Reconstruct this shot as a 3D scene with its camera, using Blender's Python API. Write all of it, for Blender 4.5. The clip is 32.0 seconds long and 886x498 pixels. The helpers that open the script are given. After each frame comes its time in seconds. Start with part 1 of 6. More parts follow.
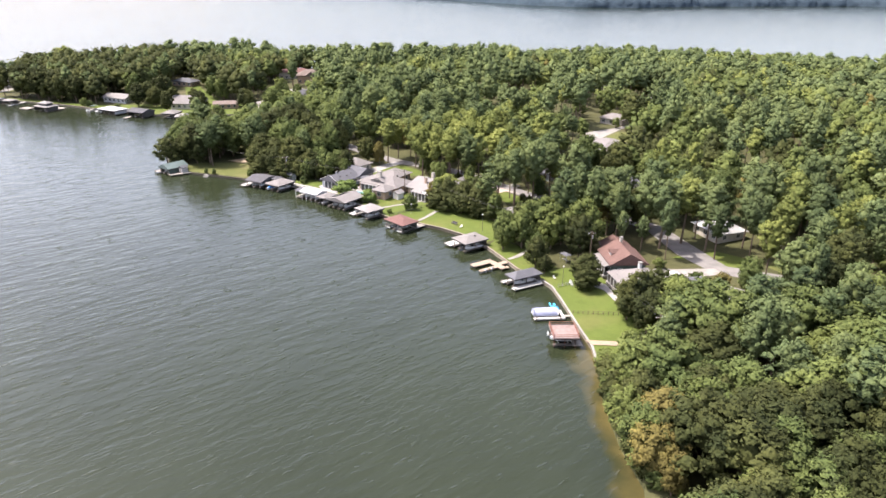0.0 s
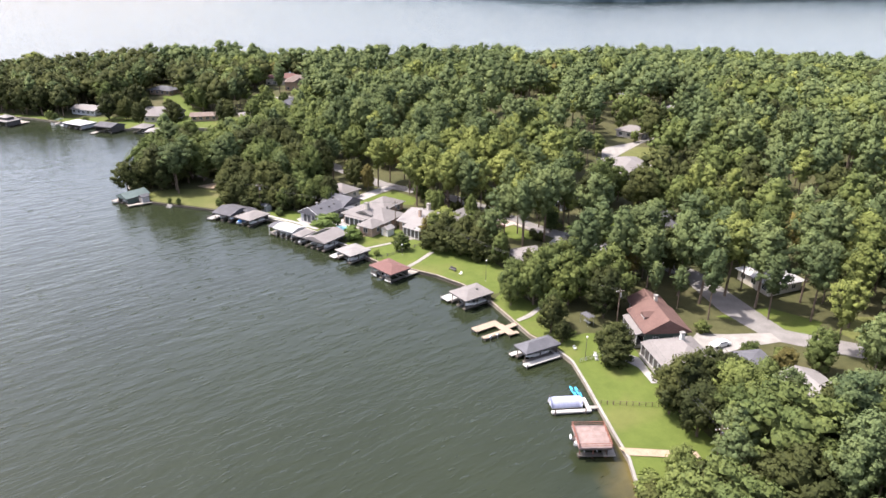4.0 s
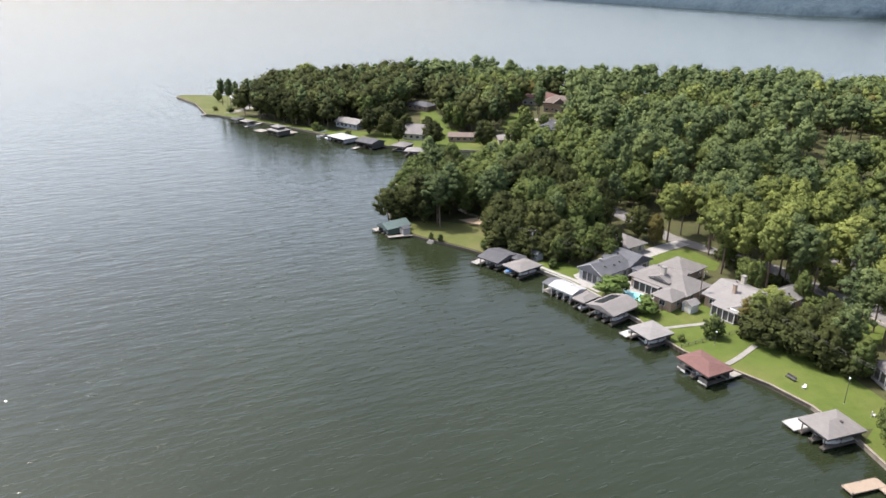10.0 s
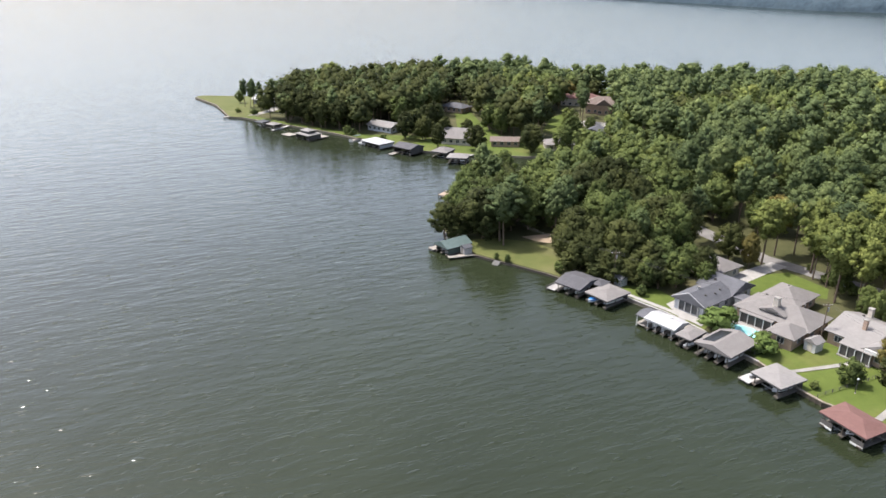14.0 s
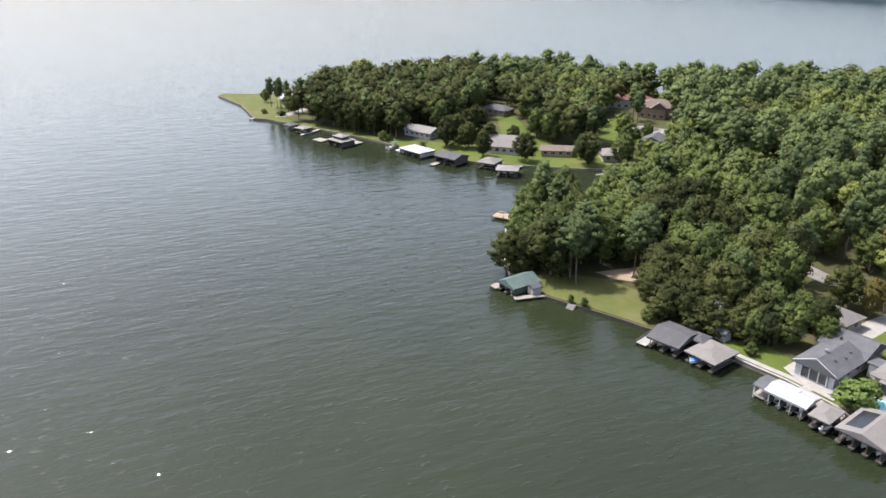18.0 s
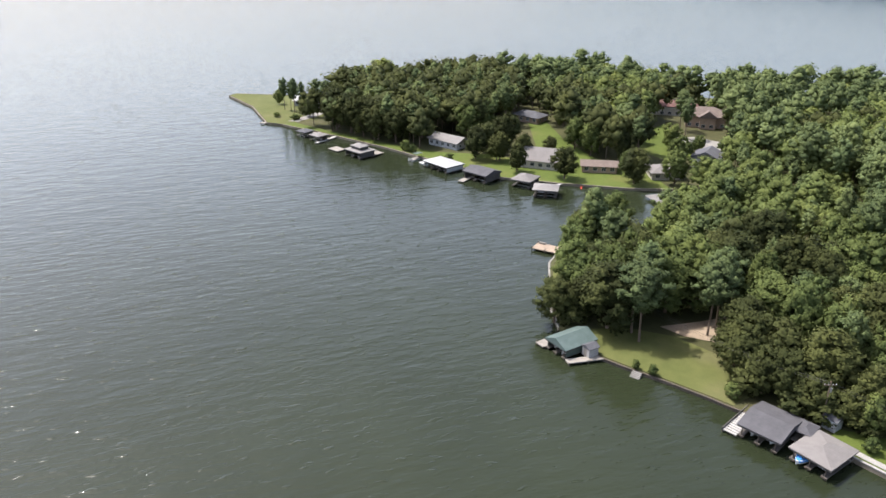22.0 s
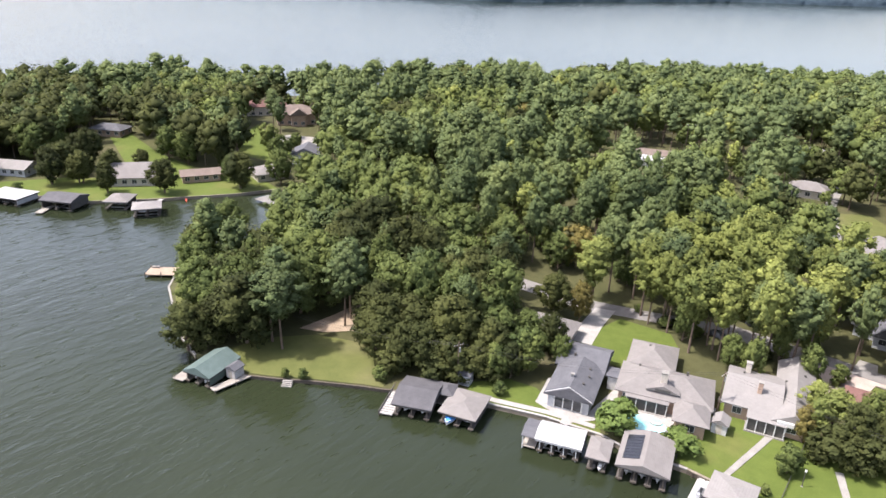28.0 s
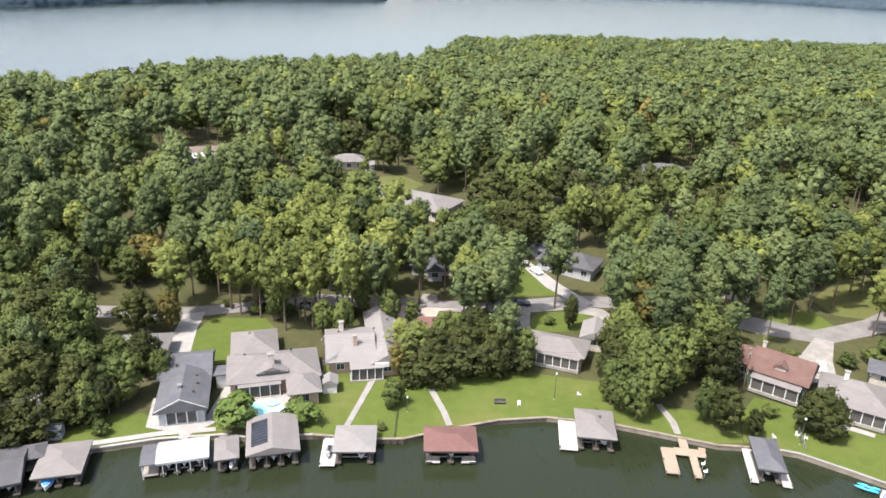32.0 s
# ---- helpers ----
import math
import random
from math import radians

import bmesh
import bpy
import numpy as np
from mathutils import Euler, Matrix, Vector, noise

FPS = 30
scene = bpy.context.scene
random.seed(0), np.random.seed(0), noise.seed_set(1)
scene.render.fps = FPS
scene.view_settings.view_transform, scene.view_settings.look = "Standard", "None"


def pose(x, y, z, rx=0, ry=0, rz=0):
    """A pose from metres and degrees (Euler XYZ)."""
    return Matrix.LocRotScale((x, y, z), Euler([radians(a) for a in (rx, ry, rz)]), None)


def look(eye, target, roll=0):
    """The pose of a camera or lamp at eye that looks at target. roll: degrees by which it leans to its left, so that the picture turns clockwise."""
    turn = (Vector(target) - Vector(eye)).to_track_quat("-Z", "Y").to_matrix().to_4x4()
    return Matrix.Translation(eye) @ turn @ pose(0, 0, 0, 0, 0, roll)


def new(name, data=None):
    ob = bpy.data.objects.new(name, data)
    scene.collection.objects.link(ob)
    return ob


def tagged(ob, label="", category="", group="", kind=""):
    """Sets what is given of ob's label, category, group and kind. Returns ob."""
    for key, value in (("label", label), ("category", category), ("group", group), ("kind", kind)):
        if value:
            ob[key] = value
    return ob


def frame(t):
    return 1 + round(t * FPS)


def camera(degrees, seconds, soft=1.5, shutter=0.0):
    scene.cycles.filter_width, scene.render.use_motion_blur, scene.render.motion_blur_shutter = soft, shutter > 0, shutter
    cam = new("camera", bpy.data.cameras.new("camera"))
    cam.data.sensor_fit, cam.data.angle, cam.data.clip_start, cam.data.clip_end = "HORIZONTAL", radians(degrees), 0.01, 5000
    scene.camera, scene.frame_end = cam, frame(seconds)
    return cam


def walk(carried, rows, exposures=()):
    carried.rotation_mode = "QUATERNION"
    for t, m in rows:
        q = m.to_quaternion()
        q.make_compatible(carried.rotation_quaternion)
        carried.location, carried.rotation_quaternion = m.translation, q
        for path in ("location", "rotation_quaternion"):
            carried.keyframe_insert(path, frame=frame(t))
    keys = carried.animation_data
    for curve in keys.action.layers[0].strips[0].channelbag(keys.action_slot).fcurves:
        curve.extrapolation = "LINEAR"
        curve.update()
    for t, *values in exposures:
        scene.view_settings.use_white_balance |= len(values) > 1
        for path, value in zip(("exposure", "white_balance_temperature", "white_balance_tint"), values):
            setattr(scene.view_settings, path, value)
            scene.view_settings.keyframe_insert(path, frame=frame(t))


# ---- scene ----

# ---------- camera ----------
cam = camera(64.37, 32.0, soft=1.55)
walk(cam, [
    (0.0, look((170.19, -23.02, 77.44), (99.27, 36.97, 40.42), 0.89)),
    (0.5, look((166.75, -19.54, 77.45), (95.76, 40.33, 40.37), 0.92)),
    (1.0, look((163.29, -16.09, 77.49), (92.26, 43.70, 40.33), 1.02)),
    (1.5, look((159.81, -12.66, 77.56), (88.70, 46.91, 40.22), 0.74)),
    (2.0, look((156.34, -9.27, 77.65), (85.18, 50.15, 40.16), 0.57)),
    (2.5, look((152.86, -5.93, 77.76), (81.63, 53.33, 40.14), 0.47)),
    (4.5, look((138.53, 5.23, 78.52), (67.52, 64.75, 40.90), 0.31)),
    (5.0, look((134.77, 6.58, 78.51), (63.93, 66.39, 41.03), 0.39)),
    (5.5, look((130.96, 7.62, 78.43), (53.86, 59.39, 41.35), 0.42)),
    (6.0, look((127.22, 8.53, 78.35), (41.93, 45.72, 41.71), 0.53)),
    (6.5, look((123.58, 9.19, 78.29), (37.09, 43.65, 41.78), 0.58)),
    (7.0, look((119.89, 9.47, 78.26), (33.36, 43.87, 41.81), 0.46)),
    (7.5, look((116.26, 9.41, 78.24), (29.65, 43.77, 41.92), 0.25)),
    (8.0, look((112.67, 9.07, 78.22), (26.06, 43.42, 41.88), 0.23)),
    (8.5, look((109.15, 8.52, 78.18), (22.49, 42.89, 41.99), -0.07)),
    (9.0, look((105.68, 7.75, 78.15), (19.02, 42.08, 41.92), -0.03)),
    (9.5, look((102.30, 6.83, 78.10), (15.63, 41.21, 41.94), -0.08)),
    (10.0, look((98.95, 5.79, 78.03), (12.28, 40.11, 41.84), -0.16)),
    (10.5, look((95.62, 4.70, 77.93), (8.93, 39.00, 41.77), -0.38)),
    (11.0, look((92.26, 3.59, 77.80), (5.58, 37.82, 41.54), -0.35)),
    (11.5, look((88.87, 2.48, 77.66), (2.20, 36.68, 41.34), -0.41)),
    (12.0, look((85.44, 1.39, 77.51), (-1.28, 35.43, 41.17), -0.55)),
    (12.5, look((81.99, 0.36, 77.34), (-4.74, 34.35, 40.97), -0.46)),
    (13.0, look((78.49, -0.61, 77.17), (-8.25, 33.28, 40.73), -0.45)),
    (13.5, look((74.95, -1.49, 76.99), (-11.80, 32.31, 40.49), -0.42)),
    (14.0, look((71.32, -2.32, 76.84), (-15.43, 31.39, 40.25), -0.32)),
    (14.5, look((67.57, -3.09, 76.74), (-19.18, 30.54, 40.09), -0.15)),
    (16.5, look((51.80, -5.05, 78.24), (-35.01, 27.59, 40.83), -0.23)),
    (17.0, look((47.82, -4.70, 78.66), (-39.02, 27.53, 40.98), -0.26)),
    (17.5, look((43.80, -4.23, 79.08), (-43.07, 27.62, 41.14), -0.26)),
    (18.0, look((39.80, -3.61, 79.45), (-47.11, 27.84, 41.28), -0.32)),
    (18.5, look((35.81, -2.88, 79.76), (-51.14, 28.18, 41.37), -0.41)),
    (19.0, look((31.82, -2.09, 79.96), (-55.17, 28.61, 41.36), -0.46)),
    (19.5, look((27.81, -1.26, 80.05), (-59.25, 29.08, 41.31), -0.54)),
    (20.0, look((23.79, -0.44, 80.04), (-63.28, 29.53, 41.05), -0.50)),
    (20.5, look((19.81, 0.35, 79.94), (-67.29, 30.10, 40.86), -0.43)),
    (21.0, look((15.83, 1.08, 79.81), (-71.29, 30.65, 40.63), -0.30)),
    (21.5, look((11.89, 1.73, 79.69), (-75.25, 31.21, 40.48), -0.23)),
    (22.0, look((8.21, 2.33, 79.63), (-79.02, 31.70, 40.51), 0.01)),
    (22.5, look((5.06, 2.92, 79.67), (-82.21, 32.23, 40.64), 0.18)),
    (23.0, look((2.93, 3.49, 79.73), (-84.29, 32.95, 40.68), 0.31)),
    (23.5, look((1.88, 4.04, 79.74), (-85.21, 33.75, 40.59), 0.54)),
    (24.0, look((1.65, 4.52, 79.69), (-83.67, 38.90, 40.48), 0.85)),
    (24.5, look((1.79, 4.85, 79.63), (-80.93, 45.22, 40.56), 1.09)),
    (25.0, look((1.98, 5.01, 79.56), (-77.97, 50.73, 40.61), 1.18)),
    (25.5, look((2.17, 5.10, 79.48), (-74.80, 55.76, 40.64), 1.25)),
    (27.5, look((1.81, 3.81, 78.75), (-59.94, 72.63, 40.67), 2.04)),
    (28.0, look((1.82, 3.64, 78.56), (-55.23, 76.46, 40.60), 2.09)),
    (28.5, look((1.86, 3.48, 78.36), (-49.94, 80.23, 40.58), 2.11)),
    (29.0, look((1.82, 3.33, 78.12), (-44.21, 83.76, 40.53), 2.10)),
    (29.5, look((1.71, 3.14, 77.86), (-38.26, 86.87, 40.54), 2.11)),
    (30.0, look((1.58, 2.91, 77.58), (-32.00, 89.50, 40.51), 2.03)),
    (30.5, look((1.43, 2.65, 77.31), (-25.45, 91.66, 40.51), 2.00)),
    (31.0, look((1.31, 2.44, 77.10), (-18.20, 93.46, 40.56), 1.91)),
    (31.5, look((1.19, 2.33, 76.95), (-10.19, 94.79, 40.62), 1.86)),
    (32.0, look((1.09, 2.31, 76.84), (-1.72, 95.52, 40.72), 1.74)),
], exposures=[(0.0, 1.57, 6400, 20), (5.5, 1.37, 6230, 19), (8.5, 1.07, 6180, 14), (23.0, 1.07, 6180, 15), (25.0, 1.24, 6200, 18), (29.0, 1.36, 6220, 18), (32.0, 1.28, 6220, 14)])

# ---------- light ----------
SUN_AZ, SUN_EL = 229.0, 62.0
world = bpy.data.worlds.new("sky")
scene.world = world
world.use_nodes = True
wn = world.node_tree
sky = wn.nodes.new("ShaderNodeTexSky")
sky.sky_type, sky.sun_disc = "NISHITA", False
sky.sun_elevation, sky.sun_rotation = radians(SUN_EL), radians(SUN_AZ)
sky.air_density, sky.dust_density, sky.ozone_density = 1.0, 4.5, 1.0
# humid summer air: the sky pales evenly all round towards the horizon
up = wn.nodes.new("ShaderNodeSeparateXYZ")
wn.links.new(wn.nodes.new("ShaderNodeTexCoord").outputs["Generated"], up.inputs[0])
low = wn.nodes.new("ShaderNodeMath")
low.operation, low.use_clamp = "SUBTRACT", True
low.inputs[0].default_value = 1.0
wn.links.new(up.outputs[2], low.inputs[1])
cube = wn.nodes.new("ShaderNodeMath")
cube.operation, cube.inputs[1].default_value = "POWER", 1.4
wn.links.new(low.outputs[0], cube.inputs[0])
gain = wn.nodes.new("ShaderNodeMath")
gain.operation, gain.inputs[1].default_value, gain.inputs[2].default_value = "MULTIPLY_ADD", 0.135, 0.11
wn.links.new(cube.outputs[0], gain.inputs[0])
pale = wn.nodes.new("ShaderNodeHueSaturation")
pale.inputs["Saturation"].default_value = 0.72
wn.links.new(sky.outputs[0], pale.inputs["Color"])
wn.links.new(pale.outputs[0], wn.nodes["Background"].inputs[0])
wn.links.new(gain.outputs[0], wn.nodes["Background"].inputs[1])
sun = new("sun", bpy.data.lights.new("sun", "SUN"))
sun.data.energy, sun.data.angle, sun.data.color = 3.5, radians(0.6), (1.0, 0.94, 0.83)
toward = Vector((math.sin(radians(SUN_AZ)) * math.cos(radians(SUN_EL)), math.cos(radians(SUN_AZ)) * math.cos(radians(SUN_EL)), math.sin(radians(SUN_EL))))
sun.matrix_world = look(toward * 600, (0, 0, 0))


# ---------- materials ----------
def node_mat(name, rough=0.7, metal=0.0, spec=0.4):
    m = bpy.data.materials.new(name)
    m.use_nodes = True
    b = m.node_tree.nodes["Principled BSDF"]
    b.inputs["Roughness"].default_value = rough
    b.inputs["Metallic"].default_value = metal
    b.inputs["Specular IOR Level"].default_value = spec
    return m, m.node_tree, b


def ramp(nt, src, stops):
    r = nt.nodes.new("ShaderNodeValToRGB")
    while len(r.color_ramp.elements) < len(stops):
        r.color_ramp.elements.new(0.5)
    for e, (p, c) in zip(r.color_ramp.elements, stops):
        e.position, e.color = p, (*c, 1.0)
    nt.links.new(src, r.inputs[0])
    return r.outputs[0]


def noise_tex(nt, scale, detail=4.0, stretch=None, rot=0.0, world_space=False):
    co = nt.nodes.new("ShaderNodeNewGeometry").outputs["Position"] if world_space else nt.nodes.new("ShaderNodeTexCoord").outputs["Object"]
    if stretch:
        mp = nt.nodes.new("ShaderNodeMapping")
        mp.inputs["Scale"].default_value = stretch
        mp.inputs["Rotation"].default_value = (0, 0, radians(rot))
        nt.links.new(co, mp.inputs[0])
        co = mp.outputs[0]
    n = nt.nodes.new("ShaderNodeTexNoise")
    n.inputs["Scale"].default_value, n.inputs["Detail"].default_value = scale, detail
    nt.links.new(co, n.inputs["Vector"])
    return n.outputs["Fac"]


def mixed(nt, fac, a, b, mode="MIX"):
    m = nt.nodes.new("ShaderNodeMix")
    m.data_type, m.blend_type = "RGBA", mode
    for sock, val in ((m.inputs[0], fac), (m.inputs[6], a), (m.inputs[7], b)):
        if isinstance(val, (int, float)):
            sock.default_value = val
        elif isinstance(val, tuple):
            sock.default_value = (*val, 1.0)
        else:
            nt.links.new(val, sock)
    return m.outputs[2]


def bump(nt, b, src, strength, dist):
    n = nt.nodes.new("ShaderNodeBump")
    n.inputs["Strength"].default_value, n.inputs["Distance"].default_value = strength, dist
    nt.links.new(src, n.inputs["Height"])
    nt.links.new(n.outputs[0], b.inputs["Normal"])
    return n


def plain(name, dark, light, scale=1.5, rough=0.7, metal=0.0, grain=14.0, relief=0.01, spec=0.4, stretch=None, world_space=False):
    """Two-scale mottled surface."""
    m, nt, b = node_mat(name, rough, metal, spec)
    big, small = noise_tex(nt, scale, 3.0, stretch, 0, world_space), noise_tex(nt, grain, 3.0, stretch, 0, world_space)
    col = ramp(nt, big, [(0.32, dark), (0.68, light)])
    mid = tuple(0.5 * (p + q) for p, q in zip(dark, light))
    col = mixed(nt, 0.3, col, ramp(nt, small, [(0.35, tuple(0.55 * c for c in mid)), (0.65, tuple(min(1.0, 1.35 * c) for c in mid))]))
    nt.links.new(col, b.inputs["Base Color"])
    if relief:
        bump(nt, b, small, 0.5, relief)
    return m


def shingle(name, dark, light):
    """Roof shingles: courses down the slope, blotches and streaks."""
    m, nt, b = node_mat(name, 0.9, 0.0, 0.25)
    big, fine = noise_tex(nt, 0.45, 4.0), noise_tex(nt, 6.0, 3.0)
    streak = noise_tex(nt, 1.2, 3.0, (1.0, 1.0, 4.0))
    wv = nt.nodes.new("ShaderNodeTexWave")
    wv.bands_direction = "Z"
    wv.inputs["Scale"].default_value, wv.inputs["Distortion"].default_value = 4.2, 0.6
    nt.links.new(nt.nodes.new("ShaderNodeTexCoord").outputs["Object"], wv.inputs["Vector"])
    col = ramp(nt, big, [(0.3, dark), (0.7, light)])
    col = mixed(nt, 0.22, col, ramp(nt, fine, [(0.3, tuple(0.7 * c for c in dark)), (0.7, tuple(min(1, 1.15 * c) for c in light))]))
    col = mixed(nt, 0.12, col, ramp(nt, streak, [(0.4, tuple(0.6 * c for c in dark)), (0.6, light)]))
    col = mixed(nt, 0.06, col, wv.outputs["Color"], "MULTIPLY")
    nt.links.new(col, b.inputs["Base Color"])
    bump(nt, b, wv.outputs["Fac"], 0.4, 0.02)
    return m


def foliage(name, dark, mid, light, patch=0.09):
    m, nt, b = node_mat(name, 0.8, 0.0, 0.08)
    isl = nt.nodes.new("ShaderNodeNewGeometry").outputs["Random Per Island"]
    tree = nt.nodes.new("ShaderNodeObjectInfo").outputs["Random"]
    spot = noise_tex(nt, patch, 3.0, None, 0, True)
    leaf = ramp(nt, isl, [(0.0, dark), (0.55, mid), (1.0, light)])
    hue = noise_tex(nt, patch * 1.7, 2.0, (1.0, 1.0, 0.3), 30, True)
    tone = ramp(nt, spot, [(0.36, tuple(0.62 * c for c in mid)), (0.52, mid), (0.66, tuple(min(1, 1.35 * c) for c in light))])
    tone = mixed(nt, 0.55, tone, ramp(nt, hue, [(0.38, (dark[0] * 1.0, mid[1] * 0.95, mid[2] * 1.35)), (0.5, mid), (0.64, (light[0] * 1.0, light[1] * 1.1, light[2] * 0.95))]))
    own = ramp(nt, tree, [(0.0, tuple(0.75 * c for c in dark)), (0.5, mid), (1.0, tuple(1.15 * c for c in light))])
    cell = nt.nodes.new("ShaderNodeTexVoronoi")
    cell.inputs["Scale"].default_value = 0.11
    flat = nt.nodes.new("ShaderNodeMapping")
    flat.inputs["Scale"].default_value = (1, 1, 0)
    nt.links.new(nt.nodes.new("ShaderNodeNewGeometry").outputs["Position"], flat.inputs[0])
    nt.links.new(flat.outputs[0], cell.inputs["Vector"])
    one = nt.nodes.new("ShaderNodeSeparateColor")
    nt.links.new(cell.outputs["Color"], one.inputs[0])
    stand = ramp(nt, one.outputs[0], [(0.0, tuple(0.8 * c for c in dark)), (0.5, mid), (1.0, tuple(1.1 * c for c in light))])
    col = mixed(nt, 0.55, leaf, tone)
    col = mixed(nt, 0.4, col, own)
    col = mixed(nt, 0.45, col, stand)
    # The bump's hollows are also coloured darker: painted shade in the gaps between sprigs.
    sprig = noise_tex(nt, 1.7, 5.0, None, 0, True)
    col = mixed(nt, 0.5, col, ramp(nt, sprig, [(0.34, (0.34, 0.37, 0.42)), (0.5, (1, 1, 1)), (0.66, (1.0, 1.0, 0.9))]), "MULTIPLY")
    nt.links.new(col, b.inputs["Base Color"])
    bump(nt, b, sprig, 0.8, 0.35)
    tr = nt.nodes.new("ShaderNodeBsdfTranslucent")
    nt.links.new(mixed(nt, 1.0, col, (0.95, 1.0, 0.6), "MULTIPLY"), tr.inputs["Color"])
    mx = nt.nodes.new("ShaderNodeMixShader")
    mx.inputs[0].default_value = 0.13
    nt.links.new(b.outputs[0], mx.inputs[1])
    nt.links.new(tr.outputs[0], mx.inputs[2])
    nt.links.new(mx.outputs[0], nt.nodes["Material Output"].inputs["Surface"])
    return m


def water_mat():
    m, nt, b = node_mat("lake_water", 0.09, 0.0, 0.5)
    b.inputs["IOR"].default_value = 1.33
    big, broad = noise_tex(nt, 0.012, 4.0, None, 0, True), noise_tex(nt, 0.05, 3.0, (0.4, 1.0, 1.0), 25, True)
    body = ramp(nt, big, [(0.3, (0.0152, 0.0200, 0.0100)), (0.7, (0.0203, 0.0260, 0.0130))])
    body = mixed(nt, 0.3, body, ramp(nt, broad, [(0.3, (0.0135, 0.0182, 0.0092)), (0.7, (0.0222, 0.0282, 0.0142))]))
    # sandy shallows off the natural beach
    geo = nt.nodes.new("ShaderNodeNewGeometry")
    sep = nt.nodes.new("ShaderNodeSeparateXYZ")
    nt.links.new(geo.outputs["Position"], sep.inputs[0])
    # distance outward from the bank line through (122, 61) and (90, 88)
    d1 = nt.nodes.new("ShaderNodeMath"); d1.operation = "MULTIPLY_ADD"
    nt.links.new(sep.outputs[0], d1.inputs[0]); d1.inputs[1].default_value = -0.645; d1.inputs[2].default_value = 125.3
    d2 = nt.nodes.new("ShaderNodeMath"); d2.operation = "MULTIPLY_ADD"
    nt.links.new(sep.outputs[1], d2.inputs[0]); d2.inputs[1].default_value = -0.764; nt.links.new(d1.outputs[0], d2.inputs[2])
    wob = nt.nodes.new("ShaderNodeMath"); wob.operation = "MULTIPLY_ADD"
    nt.links.new(noise_tex(nt, 0.12, 3.0, None, 0, True), wob.inputs[0]); wob.inputs[1].default_value = 9.0; nt.links.new(d2.outputs[0], wob.inputs[2])
    near = nt.nodes.new("ShaderNodeMapRange"); near.inputs[1].default_value = 10.0; near.inputs[2].default_value = 0.0
    nt.links.new(wob.outputs[0], near.inputs[0])
    along = nt.nodes.new("ShaderNodeMapRange"); along.inputs[1].default_value = 74.0; along.inputs[2].default_value = 92.0
    nt.links.new(sep.outputs[0], along.inputs[0])
    shal = nt.nodes.new("ShaderNodeMath"); shal.operation = "MULTIPLY"
    nt.links.new(near.outputs[0], shal.inputs[0]); nt.links.new(along.outputs[0], shal.inputs[1])
    side = nt.nodes.new("ShaderNodeMapRange"); side.inputs[1].default_value = 130.0; side.inputs[2].default_value = 110.0
    nt.links.new(sep.outputs[1], side.inputs[0])
    bay = nt.nodes.new("ShaderNodeMath"); bay.operation = "MULTIPLY"
    nt.links.new(shal.outputs[0], bay.inputs[0]); nt.links.new(side.outputs[0], bay.inputs[1])
    sand = ramp(nt, noise_tex(nt, 0.25, 4.0, None, 0, True), [(0.3, (0.100, 0.078, 0.026)), (0.7, (0.150, 0.113, 0.036))])
    body = mixed(nt, bay.outputs[0], body, sand)
    nt.links.new(body, b.inputs["Base Color"])
    # wind ripples over longer swells; crests run north to south
    w1, w2, w3 = noise_tex(nt, 0.17, 2.0, (1.0, 0.30, 1.0), 0, True), noise_tex(nt, 0.52, 2.0, (1.0, 0.3, 1.0), 0, True), noise_tex(nt, 1.7, 2.0, (1.0, 0.4, 1.0), 0, True)
    crest = ramp(nt, noise_tex(nt, 0.7, 2.0, (1.0, 0.34, 1.0), 0, True), [(0.63, (0, 0, 0)), (0.73, (1, 1, 1))])
    total = w1
    for wave, amount in ((w2, 0.9), (w3, 0.26), (crest, 0.34)):
        add = nt.nodes.new("ShaderNodeMath"); add.operation = "MULTIPLY_ADD"
        nt.links.new(wave, add.inputs[0]); add.inputs[1].default_value = amount; nt.links.new(total, add.inputs[2])
        total = add.outputs[0]
    bump(nt, b, total, 1.0, 0.21)
    return m


def wood_mat(name, dark, light, axis=0, board=0.14):
    """Weathered boards, seams across the given axis."""
    m, nt, b = node_mat(name, 0.85, 0.0, 0.25)
    wv = nt.nodes.new("ShaderNodeTexWave")
    wv.bands_direction = "XYZ"[axis]
    wv.inputs["Scale"].default_value, wv.inputs["Distortion"].default_value = 0.157 / board * 2, 0.2
    nt.links.new(nt.nodes.new("ShaderNodeTexCoord").outputs["Object"], wv.inputs["Vector"])
    big, fine = noise_tex(nt, 0.8, 4.0), noise_tex(nt, 7.0, 3.0, (3.0, 0.4, 1.0) if axis == 1 else (0.4, 3.0, 1.0))
    col = ramp(nt, big, [(0.3, dark), (0.7, light)])
    col = mixed(nt, 0.4, col, ramp(nt, fine, [(0.3, tuple(0.6 * c for c in dark)), (0.7, light)]))
    col = mixed(nt, 0.35, col, ramp(nt, wv.outputs["Fac"], [(0.0, (0.25, 0.25, 0.25)), (0.18, (1, 1, 1))]), "MULTIPLY")
    nt.links.new(col, b.inputs["Base Color"])
    bump(nt, b, wv.outputs["Fac"], 0.4, 0.01)
    return m


def glass_mat():
    m, nt, b = node_mat("window_glass", 0.06, 0.0, 0.6)
    nt.links.new(ramp(nt, noise_tex(nt, 0.8), [(0.3, (0.02, 0.024, 0.028)), (0.7, (0.06, 0.065, 0.07))]), b.inputs["Base Color"])
    return m


